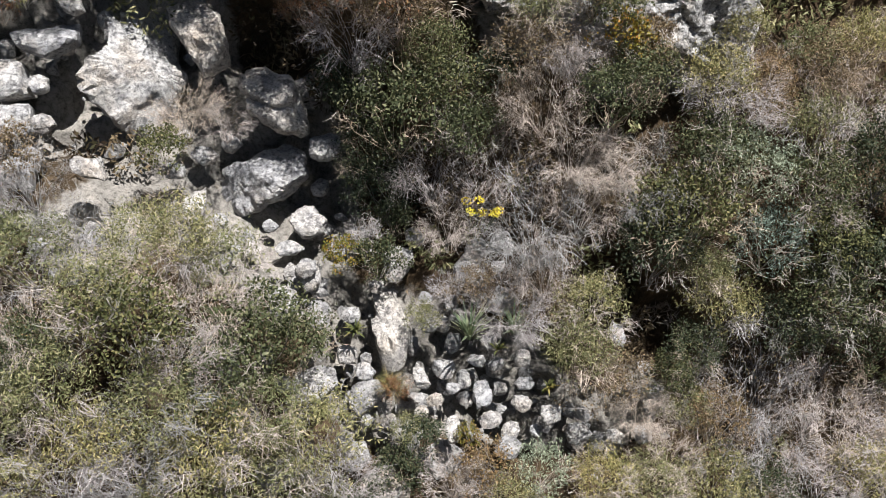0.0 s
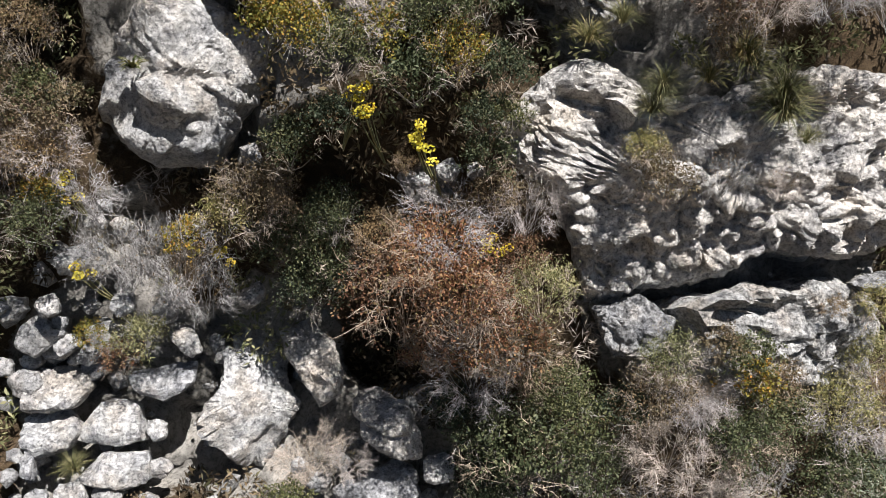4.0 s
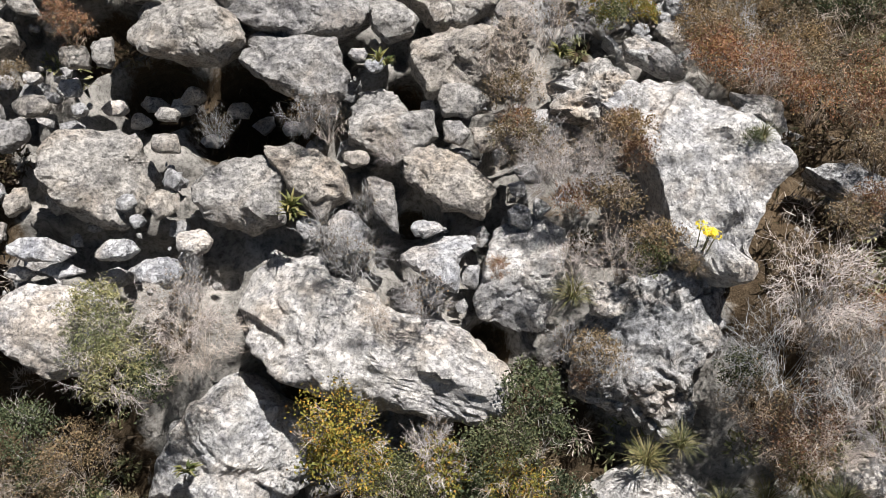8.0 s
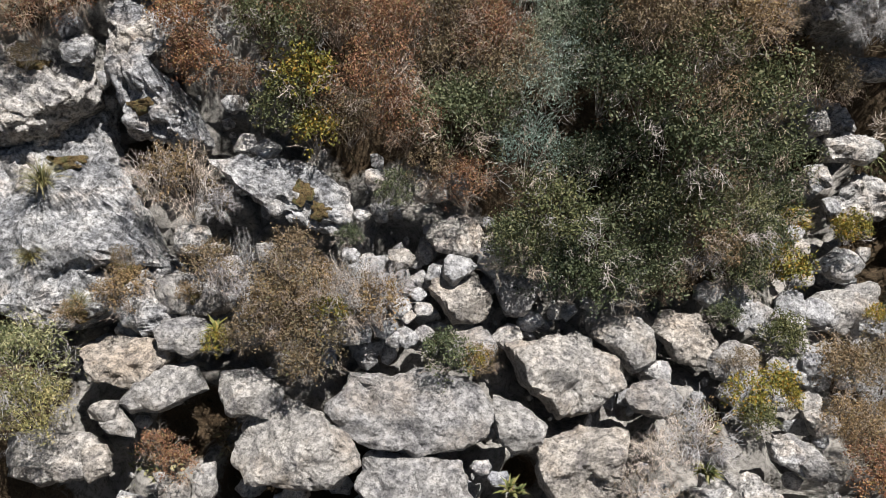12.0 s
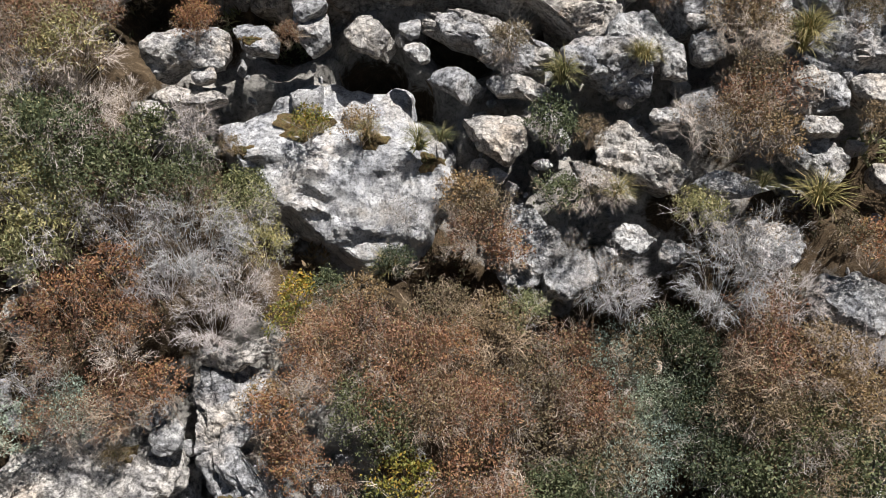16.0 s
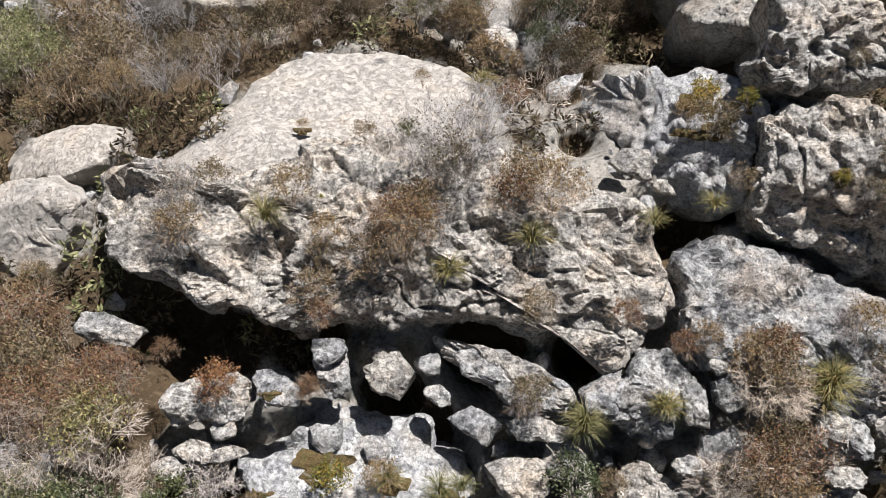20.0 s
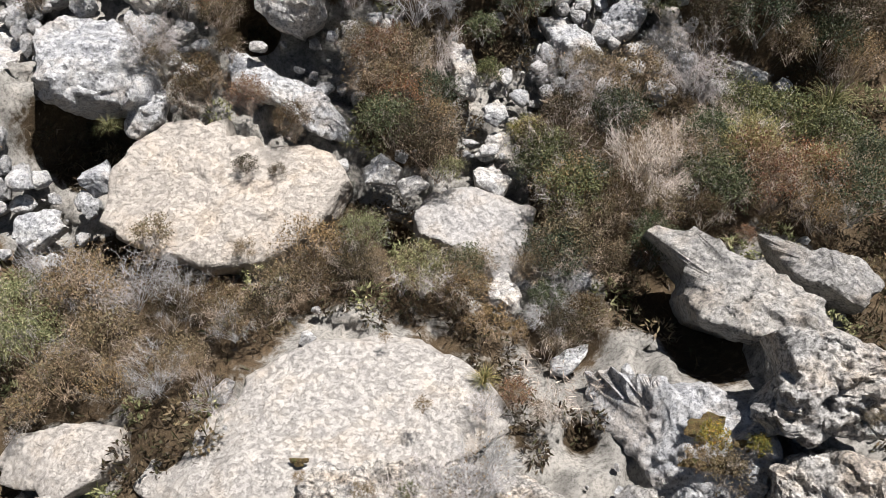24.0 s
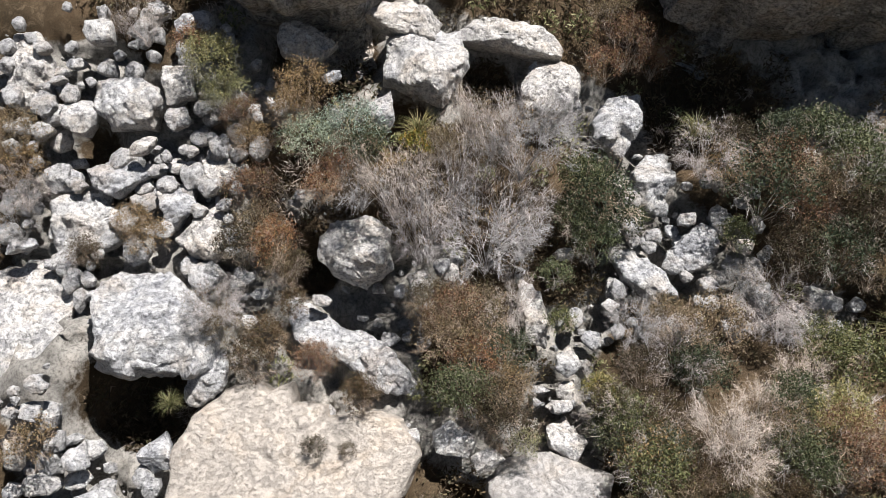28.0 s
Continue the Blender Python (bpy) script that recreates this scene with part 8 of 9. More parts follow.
green_bush(-0.76, 13.58, 0.23, 0.71)
green_bush(-0.21, 13.67, 0.11, 0.65)
green_bush(0.46, 13.49, -0.32, 0.61)
dark_bush(-1.08, 13.01, 0.19, 0.58)
green_bush(-0.49, 12.92, -0.09, 0.59)
olive_bush(0.16, 13.01, -0.27, 0.54)
green_bush(0.73, 13.11, -0.52, 0.41)
brown_bush(-0.31, 12.61, -0.28, 0.53)
green_bush(-0.92, 12.58, 0.02, 0.45)
brown_bush(-0.72, 12.20, -0.06, 0.39)
dark_bush(-1.41, 13.63, 0.34, 0.38)
dark_bush(-1.35, 12.19, 0.22, 0.38)
yellow_bush(1.00, 12.93, -0.70, 0.28)
yellow_bush(0.71, 12.44, -0.72, 0.35)
yellow_bush(1.70, 12.88, -0.88, 0.21)
green_bush(-0.04, 11.82, -0.19, 0.23)
brown_bush(0.02, 11.31, 0.17, 0.25)
green_bush(0.70, 11.62, -0.42, 0.34)
yellow_bush(0.35, 11.07, 0.26, 0.31)
yellow_bush(-0.12, 10.97, 0.53, 0.30)
green_bush(-0.06, 10.75, 0.68, 0.24)
dry_bush(-0.72, 10.66, 0.90, 0.41)
brown_bush(1.31, 11.23, -0.33, 0.40)
brown_bush(2.10, 11.09, -0.46, 0.40)
brown_bush(1.77, 11.29, -0.46, 0.40)
brown_bush(2.56, 11.15, -0.56, 0.40)
brown_bush(1.05, 10.66, 0.43, 0.43)
brown_bush(1.89, 10.50, 0.11, 0.44)
rust_bush(1.06, 10.32, 0.86, 0.35)
rust_bush(1.85, 10.15, 0.58, 0.35)
yellow_bush(2.01, 11.82, -0.89, 0.21)
olive_bush(-7.34, 11.31, 1.24, 0.61)
olive_bush(-7.90, 11.20, 1.31, 0.60)
olive_bush(-7.13, 10.93, 1.29, 0.49)
olive_bush(-7.70, 10.83, 1.35, 0.49)
green_bush(-7.51, 11.47, 1.23, 0.33)
green_bush(-8.07, 11.37, 1.32, 0.33)
brown_bush(-6.50, 12.38, 1.07, 0.17)
brown_bush(-6.58, 12.03, 1.11, 0.17)
brown_bush(-5.83, 12.03, 1.16, 0.14)
brown_bush(-7.56, 14.44, 1.13, 0.17)
brown_bush(-6.96, 11.86, 1.14, 0.17)
grass(-7.35, 13.13, 1.08, 0.26)
grass(-7.39, 12.37, 1.11, 0.17)
grass(-6.91, 11.92, 1.12, 0.14)
rosette(-5.50, 11.64, 1.23, 0.19)
rosette(-2.64, 10.11, 1.25, 0.16)
rust_bush(-6.01, 10.56, 1.33, 0.27)
rosette(-0.66, 10.23, 1.04, 0.20)
rust_bush(-8.02, 18.91, 1.17, 0.59)
rust_bush(-8.50, 18.75, 1.27, 0.53)
rust_bush(-9.19, 18.66, 1.17, 0.53)
brown_bush(-8.15, 18.45, 1.25, 0.52)
dry_bush(-8.52, 18.32, 1.31, 0.46)
dry_bush(-9.13, 18.19, 1.35, 0.46)
olive_bush(-8.54, 17.72, 1.33, 0.57)
olive_bush(-9.13, 17.59, 1.39, 0.57)
green_bush(-8.15, 17.56, 1.29, 0.57)
dry_bush(-7.90, 17.92, 1.22, 0.47)
olive_bush(-8.41, 17.15, 1.29, 0.57)
olive_bush(-9.00, 17.02, 1.35, 0.57)
green_bush(-7.86, 17.16, 1.25, 0.52)
green_bush(-7.35, 17.65, 1.12, 0.35)
dry_bush(-7.53, 18.07, 1.14, 0.29)
dry_bush(-6.91, 17.85, 1.04, 0.36)
dry_bush(-6.91, 17.61, 1.02, 0.30)
green_bush(-7.50, 17.29, 1.16, 0.41)
olive_bush(-8.18, 16.75, 1.28, 0.57)
green_bush(-6.95, 17.19, 1.03, 0.47)
dry_bush(-7.42, 16.76, 1.16, 0.52)
olive_bush(-6.35, 16.92, 0.82, 0.42)
dry_bush(-6.89, 16.66, 1.00, 0.65)
olive_bush(-6.17, 16.57, 0.76, 0.42)
dry_bush(-7.14, 16.36, 1.09, 0.52)
green_bush(-6.34, 17.16, 0.85, 0.30)
dry_bush(-6.44, 16.14, 0.84, 0.48)
dry_bush(-6.66, 15.84, 0.91, 0.47)
olive_bush(-8.32, 16.40, 1.29, 0.40)
olive_bush(-8.91, 16.28, 1.35, 0.39)
rust_bush(-7.52, 16.30, 1.16, 0.40)
rust_bush(-7.94, 16.01, 1.23, 0.45)
rust_bush(-7.41, 15.78, 1.11, 0.46)
rust_bush(-8.10, 15.50, 1.20, 0.45)
rust_bush(-8.37, 15.84, 1.26, 0.34)
rust_bush(-8.95, 15.73, 1.32, 0.34)
dry_bush(-7.50, 15.44, 1.12, 0.40)
rust_bush(-7.44, 15.16, 1.12, 0.34)
grey_bush(-7.98, 14.88, 1.16, 0.45)
dry_bush(-8.37, 15.16, 1.19, 0.34)
dry_bush(-8.95, 15.06, 1.25, 0.34)
grey_bush(-8.46, 14.72, 1.19, 0.34)
grey_bush(-9.04, 14.62, 1.26, 0.33)
yellow_bush(-5.80, 16.08, 0.77, 0.30)
green_bush(-5.51, 16.14, 0.72, 0.24)
yellow_bush(-5.90, 15.78, 0.84, 0.30)
brown_bush(-5.08, 16.02, 0.76, 0.36)
rust_bush(-5.54, 15.55, 0.91, 0.53)
rust_bush(-5.13, 15.66, 0.90, 0.53)
rust_bush(-4.65, 15.43, 0.93, 0.58)
rust_bush(-5.58, 15.20, 1.00, 0.46)
rust_bush(-4.24, 15.48, 0.85, 0.48)
brown_bush(-4.30, 15.84, 0.72, 0.48)
brown_bush(-3.75, 15.72, 0.56, 0.55)
olive_bush(-3.38, 15.90, 0.53, 0.37)
rust_bush(-4.82, 15.03, 1.06, 0.52)
brown_bush(-4.42, 14.92, 1.05, 0.52)
rust_bush(-4.07, 14.90, 0.89, 0.47)
brown_bush(-3.25, 15.11, 0.40, 0.56)
rust_bush(-2.88, 15.35, 0.40, 0.62)
grey_bush(-2.39, 15.35, 0.45, 0.49)
rust_bush(-2.70, 14.86, 0.40, 0.55)
brown_bush(-2.21, 15.47, 0.49, 0.37)
grey_bush(-2.04, 14.99, 0.47, 0.43)
grey_bush(-2.00, 14.51, 0.49, 0.43)
dark_bush(-1.80, 14.86, 0.48, 0.37)
brown_bush(-6.03, 14.92, 1.02, 0.34)
rust_bush(-5.89, 14.54, 1.11, 0.34)
rust_bush(-5.32, 14.15, 1.15, 0.28)
rust_bush(-5.71, 14.32, 1.14, 0.34)
brown_bush(-3.87, 16.93, 0.73, 0.49)
rust_bush(-3.94, 16.69, 0.71, 0.49)
rust_bush(-3.57, 16.51, 0.69, 0.36)
brown_bush(-4.00, 17.11, 0.75, 0.36)
dry_bush(-4.67, 16.95, 0.61, 0.31)
green_bush(-3.08, 17.84, 0.83, 0.36)
brown_bush(-2.72, 17.77, 0.85, 0.24)
green_bush(-3.03, 17.11, 0.78, 0.30)
dry_bush(-2.66, 17.17, 0.79, 0.36)
dry_bush(-2.47, 16.20, 0.64, 0.43)
dry_bush(-2.35, 16.02, 0.62, 0.37)
dry_bush(-2.90, 16.57, 0.70, 0.24)
olive_bush(-1.57, 16.92, 0.77, 0.36)
dry_bush(-0.98, 16.62, 0.76, 0.54)
dry_bush(-1.34, 16.26, 0.72, 0.54)
dry_bush(-0.63, 16.07, 0.76, 0.48)
rust_bush(-0.94, 15.83, 0.73, 0.48)
brown_bush(-0.35, 15.35, 0.71, 0.54)
rust_bush(-0.88, 15.35, 0.68, 0.54)
dry_bush(0.23, 15.35, 0.65, 0.43)
dry_bush(1.55, 15.18, -0.53, 0.48)
dark_bush(-1.85, 15.59, 0.53, 0.49)
dark_bush(-1.55, 15.35, 0.53, 0.37)
brown_bush(-1.05, 14.87, 0.61, 0.54)
green_bush(-0.43, 14.64, 0.68, 0.54)
brown_bush(0.03, 14.87, 0.62, 0.49)
brown_bush(1.32, 14.64, -0.54, 0.54)
rust_bush(-1.01, 18.09, 1.02, 0.48)
brown_bush(-1.13, 17.85, 0.99, 0.48)
dry_bush(-1.59, 17.87, 0.94, 0.36)
brown_bush(-0.83, 17.67, 0.97, 0.36)
brown_bush(-1.00, 18.34, 1.02, 0.36)
dry_bush(-1.03, 18.84, 0.99, 0.48)
brown_bush(-1.13, 19.11, 0.94, 0.37)
brown_bush(0.20, 19.04, 0.97, 0.30)
brown_bush(0.93, 18.95, 0.86, 0.31)
brown_bush(0.37, 17.88, 0.87, 0.30)
brown_bush(1.13, 17.79, 0.72, 0.31)
rust_bush(0.35, 16.56, 0.66, 0.37)
rust_bush(1.10, 16.45, 0.50, 0.37)
brown_bush(0.09, 16.68, 0.70, 0.30)
brown_bush(0.81, 16.57, 0.59, 0.31)
rust_bush(-6.85, 18.92, 1.13, 0.30)
brown_bush(-6.51, 17.63, 0.95, 0.15)
brown_bush(-5.16, 17.86, 0.75, 0.25)
dark_bush(-4.79, 16.39, 0.65, 0.24)
dry_bush(-7.51, 17.70, 1.15, 0.23)
grass(-4.85, 16.33, 0.67, 0.24)
grass(-4.54, 17.71, 0.74, 0.21)
grass(-5.10, 17.80, 0.74, 0.21)
grass(-4.30, 17.73, 0.76, 0.18)
grass(-2.96, 18.45, 0.87, 0.24)
grass(-0.23, 17.04, 0.76, 0.36)
grass(-0.37, 18.84, 0.99, 0.30)
grass(-0.44, 18.65, 1.00, 0.30)
grass(-0.86, 17.21, 0.85, 0.18)
grass(-2.17, 18.61, 0.94, 0.18)
grass(-2.42, 17.10, 0.78, 0.24)
yellow_bush(-5.70, 17.88, 0.80, 0.27)
rosette(-4.54, 17.64, 0.73, 0.18)
rust_bush(-9.08, 19.47, 0.53, 0.65)
rust_bush(-9.82, 19.35, 0.47, 0.64)
brown_bush(-8.81, 19.02, 1.07, 0.62)
brown_bush(-9.60, 18.92, 0.83, 0.62)
rust_bush(-7.92, 19.00, 1.17, 0.42)
brown_bush(-9.41, 19.84, 0.30, 0.26)
olive_bush(-8.06, 18.52, 1.22, 0.53)
dry_bush(-8.42, 18.17, 1.31, 0.52)
brown_bush(-8.31, 18.70, 1.21, 0.53)
brown_bush(-9.16, 20.04, 0.29, 0.23)
rust_bush(-6.86, 18.88, 1.13, 0.30)
rust_bush(-7.39, 19.24, 1.19, 0.18)
rust_bush(-1.88, 19.26, 0.90, 0.22)
brown_bush(-3.54, 18.78, 0.85, 0.31)
dry_bush(-3.60, 18.59, 0.83, 0.25)
brown_bush(-0.98, 19.19, 0.97, 0.37)
brown_bush(-0.88, 18.88, 0.99, 0.36)
dry_bush(-0.05, 19.49, 0.98, 0.31)
dry_bush(0.65, 19.37, 0.92, 0.31)
rust_bush(-5.93, 18.84, 0.93, 0.18)
grass(-0.34, 18.81, 1.01, 0.30)
grass(-2.09, 18.58, 0.93, 0.21)
grass(-3.00, 18.34, 0.86, 0.25)
dry_bush(-4.67, 21.54, 0.99, 0.55)
dry_bush(-4.18, 21.61, 0.90, 0.56)
dry_bush(-4.04, 21.89, 0.64, 0.39)
brown_bush(-4.43, 21.30, 0.93, 0.43)
brown_bush(-3.32, 21.00, 0.80, 0.49)
rust_bush(-3.70, 20.93, 0.89, 0.37)
brown_bush(-3.63, 21.18, 0.84, 0.31)
brown_bush(-4.91, 20.52, 1.02, 0.54)
rust_bush(-4.97, 20.64, 1.03, 0.42)
brown_bush(-5.33, 20.28, 0.97, 0.36)
brown_bush(-4.73, 20.82, 1.03, 0.30)
brown_bush(-6.13, 21.00, 0.97, 0.27)
dry_bush(-7.33, 20.83, 0.98, 0.36)
dry_bush(-7.30, 20.47, 1.03, 0.36)
brown_bush(-7.32, 20.59, 1.00, 0.30)
dry_bush(-7.44, 21.07, 0.86, 0.31)
brown_bush(-5.87, 19.93, 0.98, 0.30)
rust_bush(-5.81, 19.63, 0.95, 0.24)
green_bush(-4.89, 21.61, 0.89, 0.15)
brown_bush(-5.35, 21.61, 0.92, 0.18)
brown_bush(-3.47, 19.67, 0.91, 0.27)
rust_bush(-2.51, 19.61, 0.88, 0.24)
brown_bush(-1.68, 19.37, 0.90, 0.24)
brown_bush(-1.42, 21.82, 0.59, 0.32)
brown_bush(-1.66, 21.89, 0.52, 0.23)
yellow_bush(-1.46, 22.15, 0.52, 0.23)
yellow_bush(-0.99, 22.07, 0.64, 0.16)
brown_bush(-1.13, 21.11, 0.74, 0.22)
rust_bush(-3.51, 22.54, -1.01, 0.30)
dry_bush(-3.99, 22.44, -0.38, 0.29)
dry_bush(-3.11, 22.41, -0.68, 0.33)
dry_bush(-7.19, 22.59, 0.06, 0.31)
brown_bush(-3.49, 23.38, -2.08, 0.25)
brown_bush(-7.84, 23.07, -0.91, 0.46)
olive_bush(-10.60, 23.66, -2.08, 0.67)
olive_bush(-11.46, 23.48, -2.02, 0.66)
dry_bush(-10.20, 24.27, -2.44, 0.77)
olive_bush(-10.14, 23.24, -1.68, 0.65)
olive_bush(-11.06, 23.10, -1.79, 0.64)
brown_bush(-9.57, 23.94, -2.18, 0.76)
brown_bush(-9.02, 23.27, -1.47, 0.64)
brown_bush(-9.53, 22.83, -1.23, 0.54)
brown_bush(-8.79, 22.69, -0.90, 0.45)
dry_bush(-8.15, 22.89, -0.76, 0.45)
brown_bush(-9.89, 22.42, -1.07, 0.38)
brown_bush(-10.73, 22.28, -1.12, 0.38)
dry_bush(-8.96, 24.08, -2.08, 0.59)
brown_bush(-7.34, 23.61, -1.60, 0.40)
brown_bush(-6.79, 24.05, -2.02, 0.50)
brown_bush(-6.38, 24.63, -2.53, 0.61)
olive_bush(-5.70, 24.83, -2.61, 0.53)
brown_bush(-5.66, 24.28, -2.23, 0.43)
olive_bush(-4.81, 24.21, -2.00, 0.50)
brown_bush(-4.15, 23.97, -2.05, 0.50)
brown_bush(-4.06, 24.30, -2.31, 0.43)
brown_bush(-2.62, 24.70, -2.82, 0.71)
brown_bush(-2.14, 25.13, -3.01, 0.54)
dry_bush(-2.88, 23.69, -2.32, 0.51)
brown_bush(-2.39, 23.58, -2.25, 0.42)
brown_bush(-3.09, 24.37, -2.60, 0.44)
brown_bush(-1.83, 24.52, -2.83, 0.35)
rust_bush(-1.27, 24.55, -2.61, 0.39)
brown_bush(-2.46, 25.68, -3.22, 0.74)
brown_bush(-1.17, 25.28, -2.92, 0.54)
green_bush(-1.28, 24.98, -2.85, 0.35)
brown_bush(-3.83, 23.53, -2.00, 0.33)
brown_bush(0.09, 22.40, 0.55, 0.13)
brown_bush(0.23, 21.23, 0.78, 0.25)
brown_bush(0.12, 20.86, 0.84, 0.22)
yellow_bush(-0.21, 21.04, 0.83, 0.12)
dry_bush(-10.00, 22.02, -0.88, 0.18)
brown_bush(-4.72, 22.48, 0.13, 0.15)
brown_bush(-5.23, 23.29, -0.86, 0.11)
brown_bush(-6.46, 23.35, -0.92, 0.09)
brown_bush(-6.06, 21.76, 0.72, 0.09)
brown_bush(-7.00, 21.13, 0.88, 0.25)
brown_bush(-9.20, 20.07, 0.28, 0.23)
brown_bush(-5.75, 20.52, 1.02, 0.24)
brown_bush(-5.81, 20.28, 0.99, 0.21)
dry_bush(-1.16, 19.96, 0.87, 0.30)
dry_bush(-0.75, 20.02, 0.92, 0.24)
brown_bush(0.04, 19.55, 0.98, 0.30)
brown_bush(0.74, 19.42, 0.89, 0.30)
rust_bush(-0.93, 19.26, 0.97, 0.30)
dry_bush(-5.33, 20.40, 1.01, 0.30)
grass(-6.41, 20.64, 1.03, 0.27)
grass(-3.52, 20.39, 0.91, 0.27)
grass(-4.43, 20.04, 0.94, 0.24)
grass(-2.12, 20.62, 0.68, 0.19)
grass(-3.96, 22.69, -1.01, 0.22)
grass(-1.45, 20.80, 0.73, 0.19)
rosette(-5.81, 20.88, 1.03, 0.06)
heath_bush(-6.38, 24.20, -2.14, 0.50)
heath_bush(-6.65, 23.97, -1.89, 0.32)
heath_bush(-5.79, 24.88, -2.73, 0.52)
heath_bush(-5.74, 24.36, -2.30, 0.42)
heath_bush(-4.74, 24.27, -2.02, 0.49)
green_bush(-4.17, 24.36, -2.30, 0.42)
heath_bush(-4.26, 23.88, -1.92, 0.32)
heath_bush(-4.58, 26.14, -3.10, 0.54)
dark_bush(-2.79, 24.52, -2.71, 0.60)
heath_bush(-2.24, 24.70, -2.91, 0.52)
green_bush(-2.93, 23.86, -2.41, 0.42)
heath_bush(-2.46, 23.62, -2.24, 0.41)
heath_bush(-2.82, 23.39, -2.05, 0.49)
dark_bush(-2.92, 26.02, -3.59, 0.55)
heath_bush(-2.99, 26.51, -3.73, 0.47)
green_bush(-2.45, 25.50, -3.11, 0.63)
dry_bush(-2.55, 26.19, -3.53, 0.65)
heath_bush(-1.77, 25.40, -2.98, 0.53)
rust_bush(0.61, 25.68, -3.20, 0.72)
brown_bush(1.42, 25.32, -3.25, 0.63)
dark_bush(2.06, 25.50, -3.27, 0.63)
dark_bush(3.23, 25.34, -3.60, 0.64)
olive_bush(1.64, 26.07, -3.45, 0.42)
green_bush(0.07, 25.77, -3.17, 0.54)
dry_bush(-1.24, 25.84, -2.95, 0.71)
heath_bush(-0.50, 25.21, -2.86, 0.44)
green_bush(-1.35, 24.60, -2.66, 0.43)
heath_bush(-1.92, 24.35, -2.80, 0.52)
rust_bush(0.18, 24.86, -2.86, 0.22)
heath_bush(-7.52, 25.92, -2.68, 0.24)
heath_bush(-7.06, 25.86, -2.76, 0.17)
brown_bush(-8.72, 24.79, -2.25, 0.41)
brown_bush(-7.41, 24.58, -2.33, 0.21)
dry_bush(-8.22, 23.97, -2.07, 0.49)
heath_bush(-8.37, 23.66, -1.81, 0.48)
heath_bush(-7.66, 23.74, -1.79, 0.48)
dry_bush(-7.29, 23.46, -1.29, 0.31)
heath_bush(-6.95, 23.67, -1.45, 0.39)
olive_bush(0.39, 26.32, -3.24, 0.64)
brown_bush(-0.35, 26.14, -3.20, 0.55)
dry_bush(0.18, 26.91, -3.92, 0.58)
yellow_bush(-3.07, 26.71, -3.78, 0.38)
dark_bush(2.95, 26.32, -4.58, 0.60)
dark_bush(3.91, 26.09, -4.40, 0.59)
grass(2.75, 27.48, -5.32, 0.63)
dry_bush(-10.49, 32.74, -3.42, 0.56)
olive_bush(-9.37, 31.98, -3.48, 0.65)
rust_bush(-9.74, 32.35, -3.44, 0.37)
olive_bush(-9.17, 31.50, -3.49, 0.56)
rust_bush(-8.89, 31.13, -3.51, 0.46)
brown_bush(-8.69, 30.74, -3.50, 0.46)
rust_bush(-8.69, 29.91, -3.57, 0.55)
brown_bush(-7.82, 31.48, -3.14, 0.64)
brown_bush(-8.02, 31.15, -3.28, 0.46)
grey_bush(-7.59, 30.50, -2.88, 0.62)
grey_bush(-6.97, 30.68, -2.90, 0.62)
dark_bush(-6.79, 30.50, -2.89, 0.44)
rust_bush(-7.49, 29.87, -2.89, 0.44)
dry_bush(-6.35, 29.88, -2.94, 0.79)
dry_bush(-6.88, 29.87, -2.89, 0.53)
dry_bush(-5.83, 29.52, -2.97, 0.80)
dry_bush(-4.80, 31.05, -3.66, 0.84)
dry_bush(-5.18, 31.20, -3.47, 0.56)
dry_bush(-4.33, 30.69, -3.72, 0.85)
dry_bush(-4.53, 29.84, -3.80, 0.94)
dry_bush(-4.92, 29.15, -3.53, 0.83)
dry_bush(-3.94, 31.18, -3.79, 0.57)
dry_bush(-5.47, 30.19, -3.17, 0.73)
brown_bush(-5.65, 30.55, -3.12, 0.45)
yellow_bush(-6.00, 30.53, -3.04, 0.36)
dry_bush(-6.01, 29.10, -3.11, 0.62)
dry_bush(-4.35, 29.18, -3.82, 0.56)
dark_bush(-2.96, 29.80, -4.15, 0.77)
green_bush(-3.27, 30.16, -3.98, 0.57)
green_bush(-3.47, 29.58, -3.98, 0.47)
dark_bush(-2.46, 29.43, -4.29, 0.39)
green_bush(-3.09, 29.12, -4.08, 0.57)
rust_bush(-2.46, 32.64, -4.30, 0.69)
rust_bush(-1.95, 32.37, -4.40, 0.50)
brown_bush(-2.64, 33.18, -4.36, 0.60)
rust_bush(-2.80, 32.18, -4.15, 0.39)
dry_bush(-1.08, 30.76, -4.51, 0.60)
brown_bush(-0.70, 30.46, -4.52, 0.69)
rust_bush(0.19, 30.49, -4.24, 0.68)
dark_bush(-0.18, 30.03, -4.37, 0.78)
brown_bush(0.80, 30.12, -4.36, 0.68)
green_bush(1.41, 30.52, -4.36, 0.78)
green_bush(2.61, 30.36, -4.60, 0.80)
green_bush(1.84, 30.14, -4.48, 0.59)
green_bush(3.14, 30.00, -4.87, 0.61)
heath_bush(1.69, 29.44, -4.46, 0.69)
heath_bush(3.18, 29.33, -5.20, 0.72)
rust_bush(0.58, 29.63, -4.36, 0.58)
heath_bush(0.33, 28.94, -4.32, 0.77)
dark_bush(1.13, 28.94, -4.38, 0.69)
dark_bush(2.72, 28.84, -5.36, 0.72)
brown_bush(1.90, 28.70, -4.98, 0.61)
brown_bush(3.26, 28.53, -5.44, 0.62)
green_bush(-0.57, 29.25, -4.46, 0.39)
dry_bush(-0.15, 28.17, -4.41, 0.77)
dry_bush(-0.53, 28.46, -4.40, 0.48)
dry_bush(0.12, 27.79, -4.43, 0.58)
green_bush(0.88, 27.31, -4.66, 0.59)
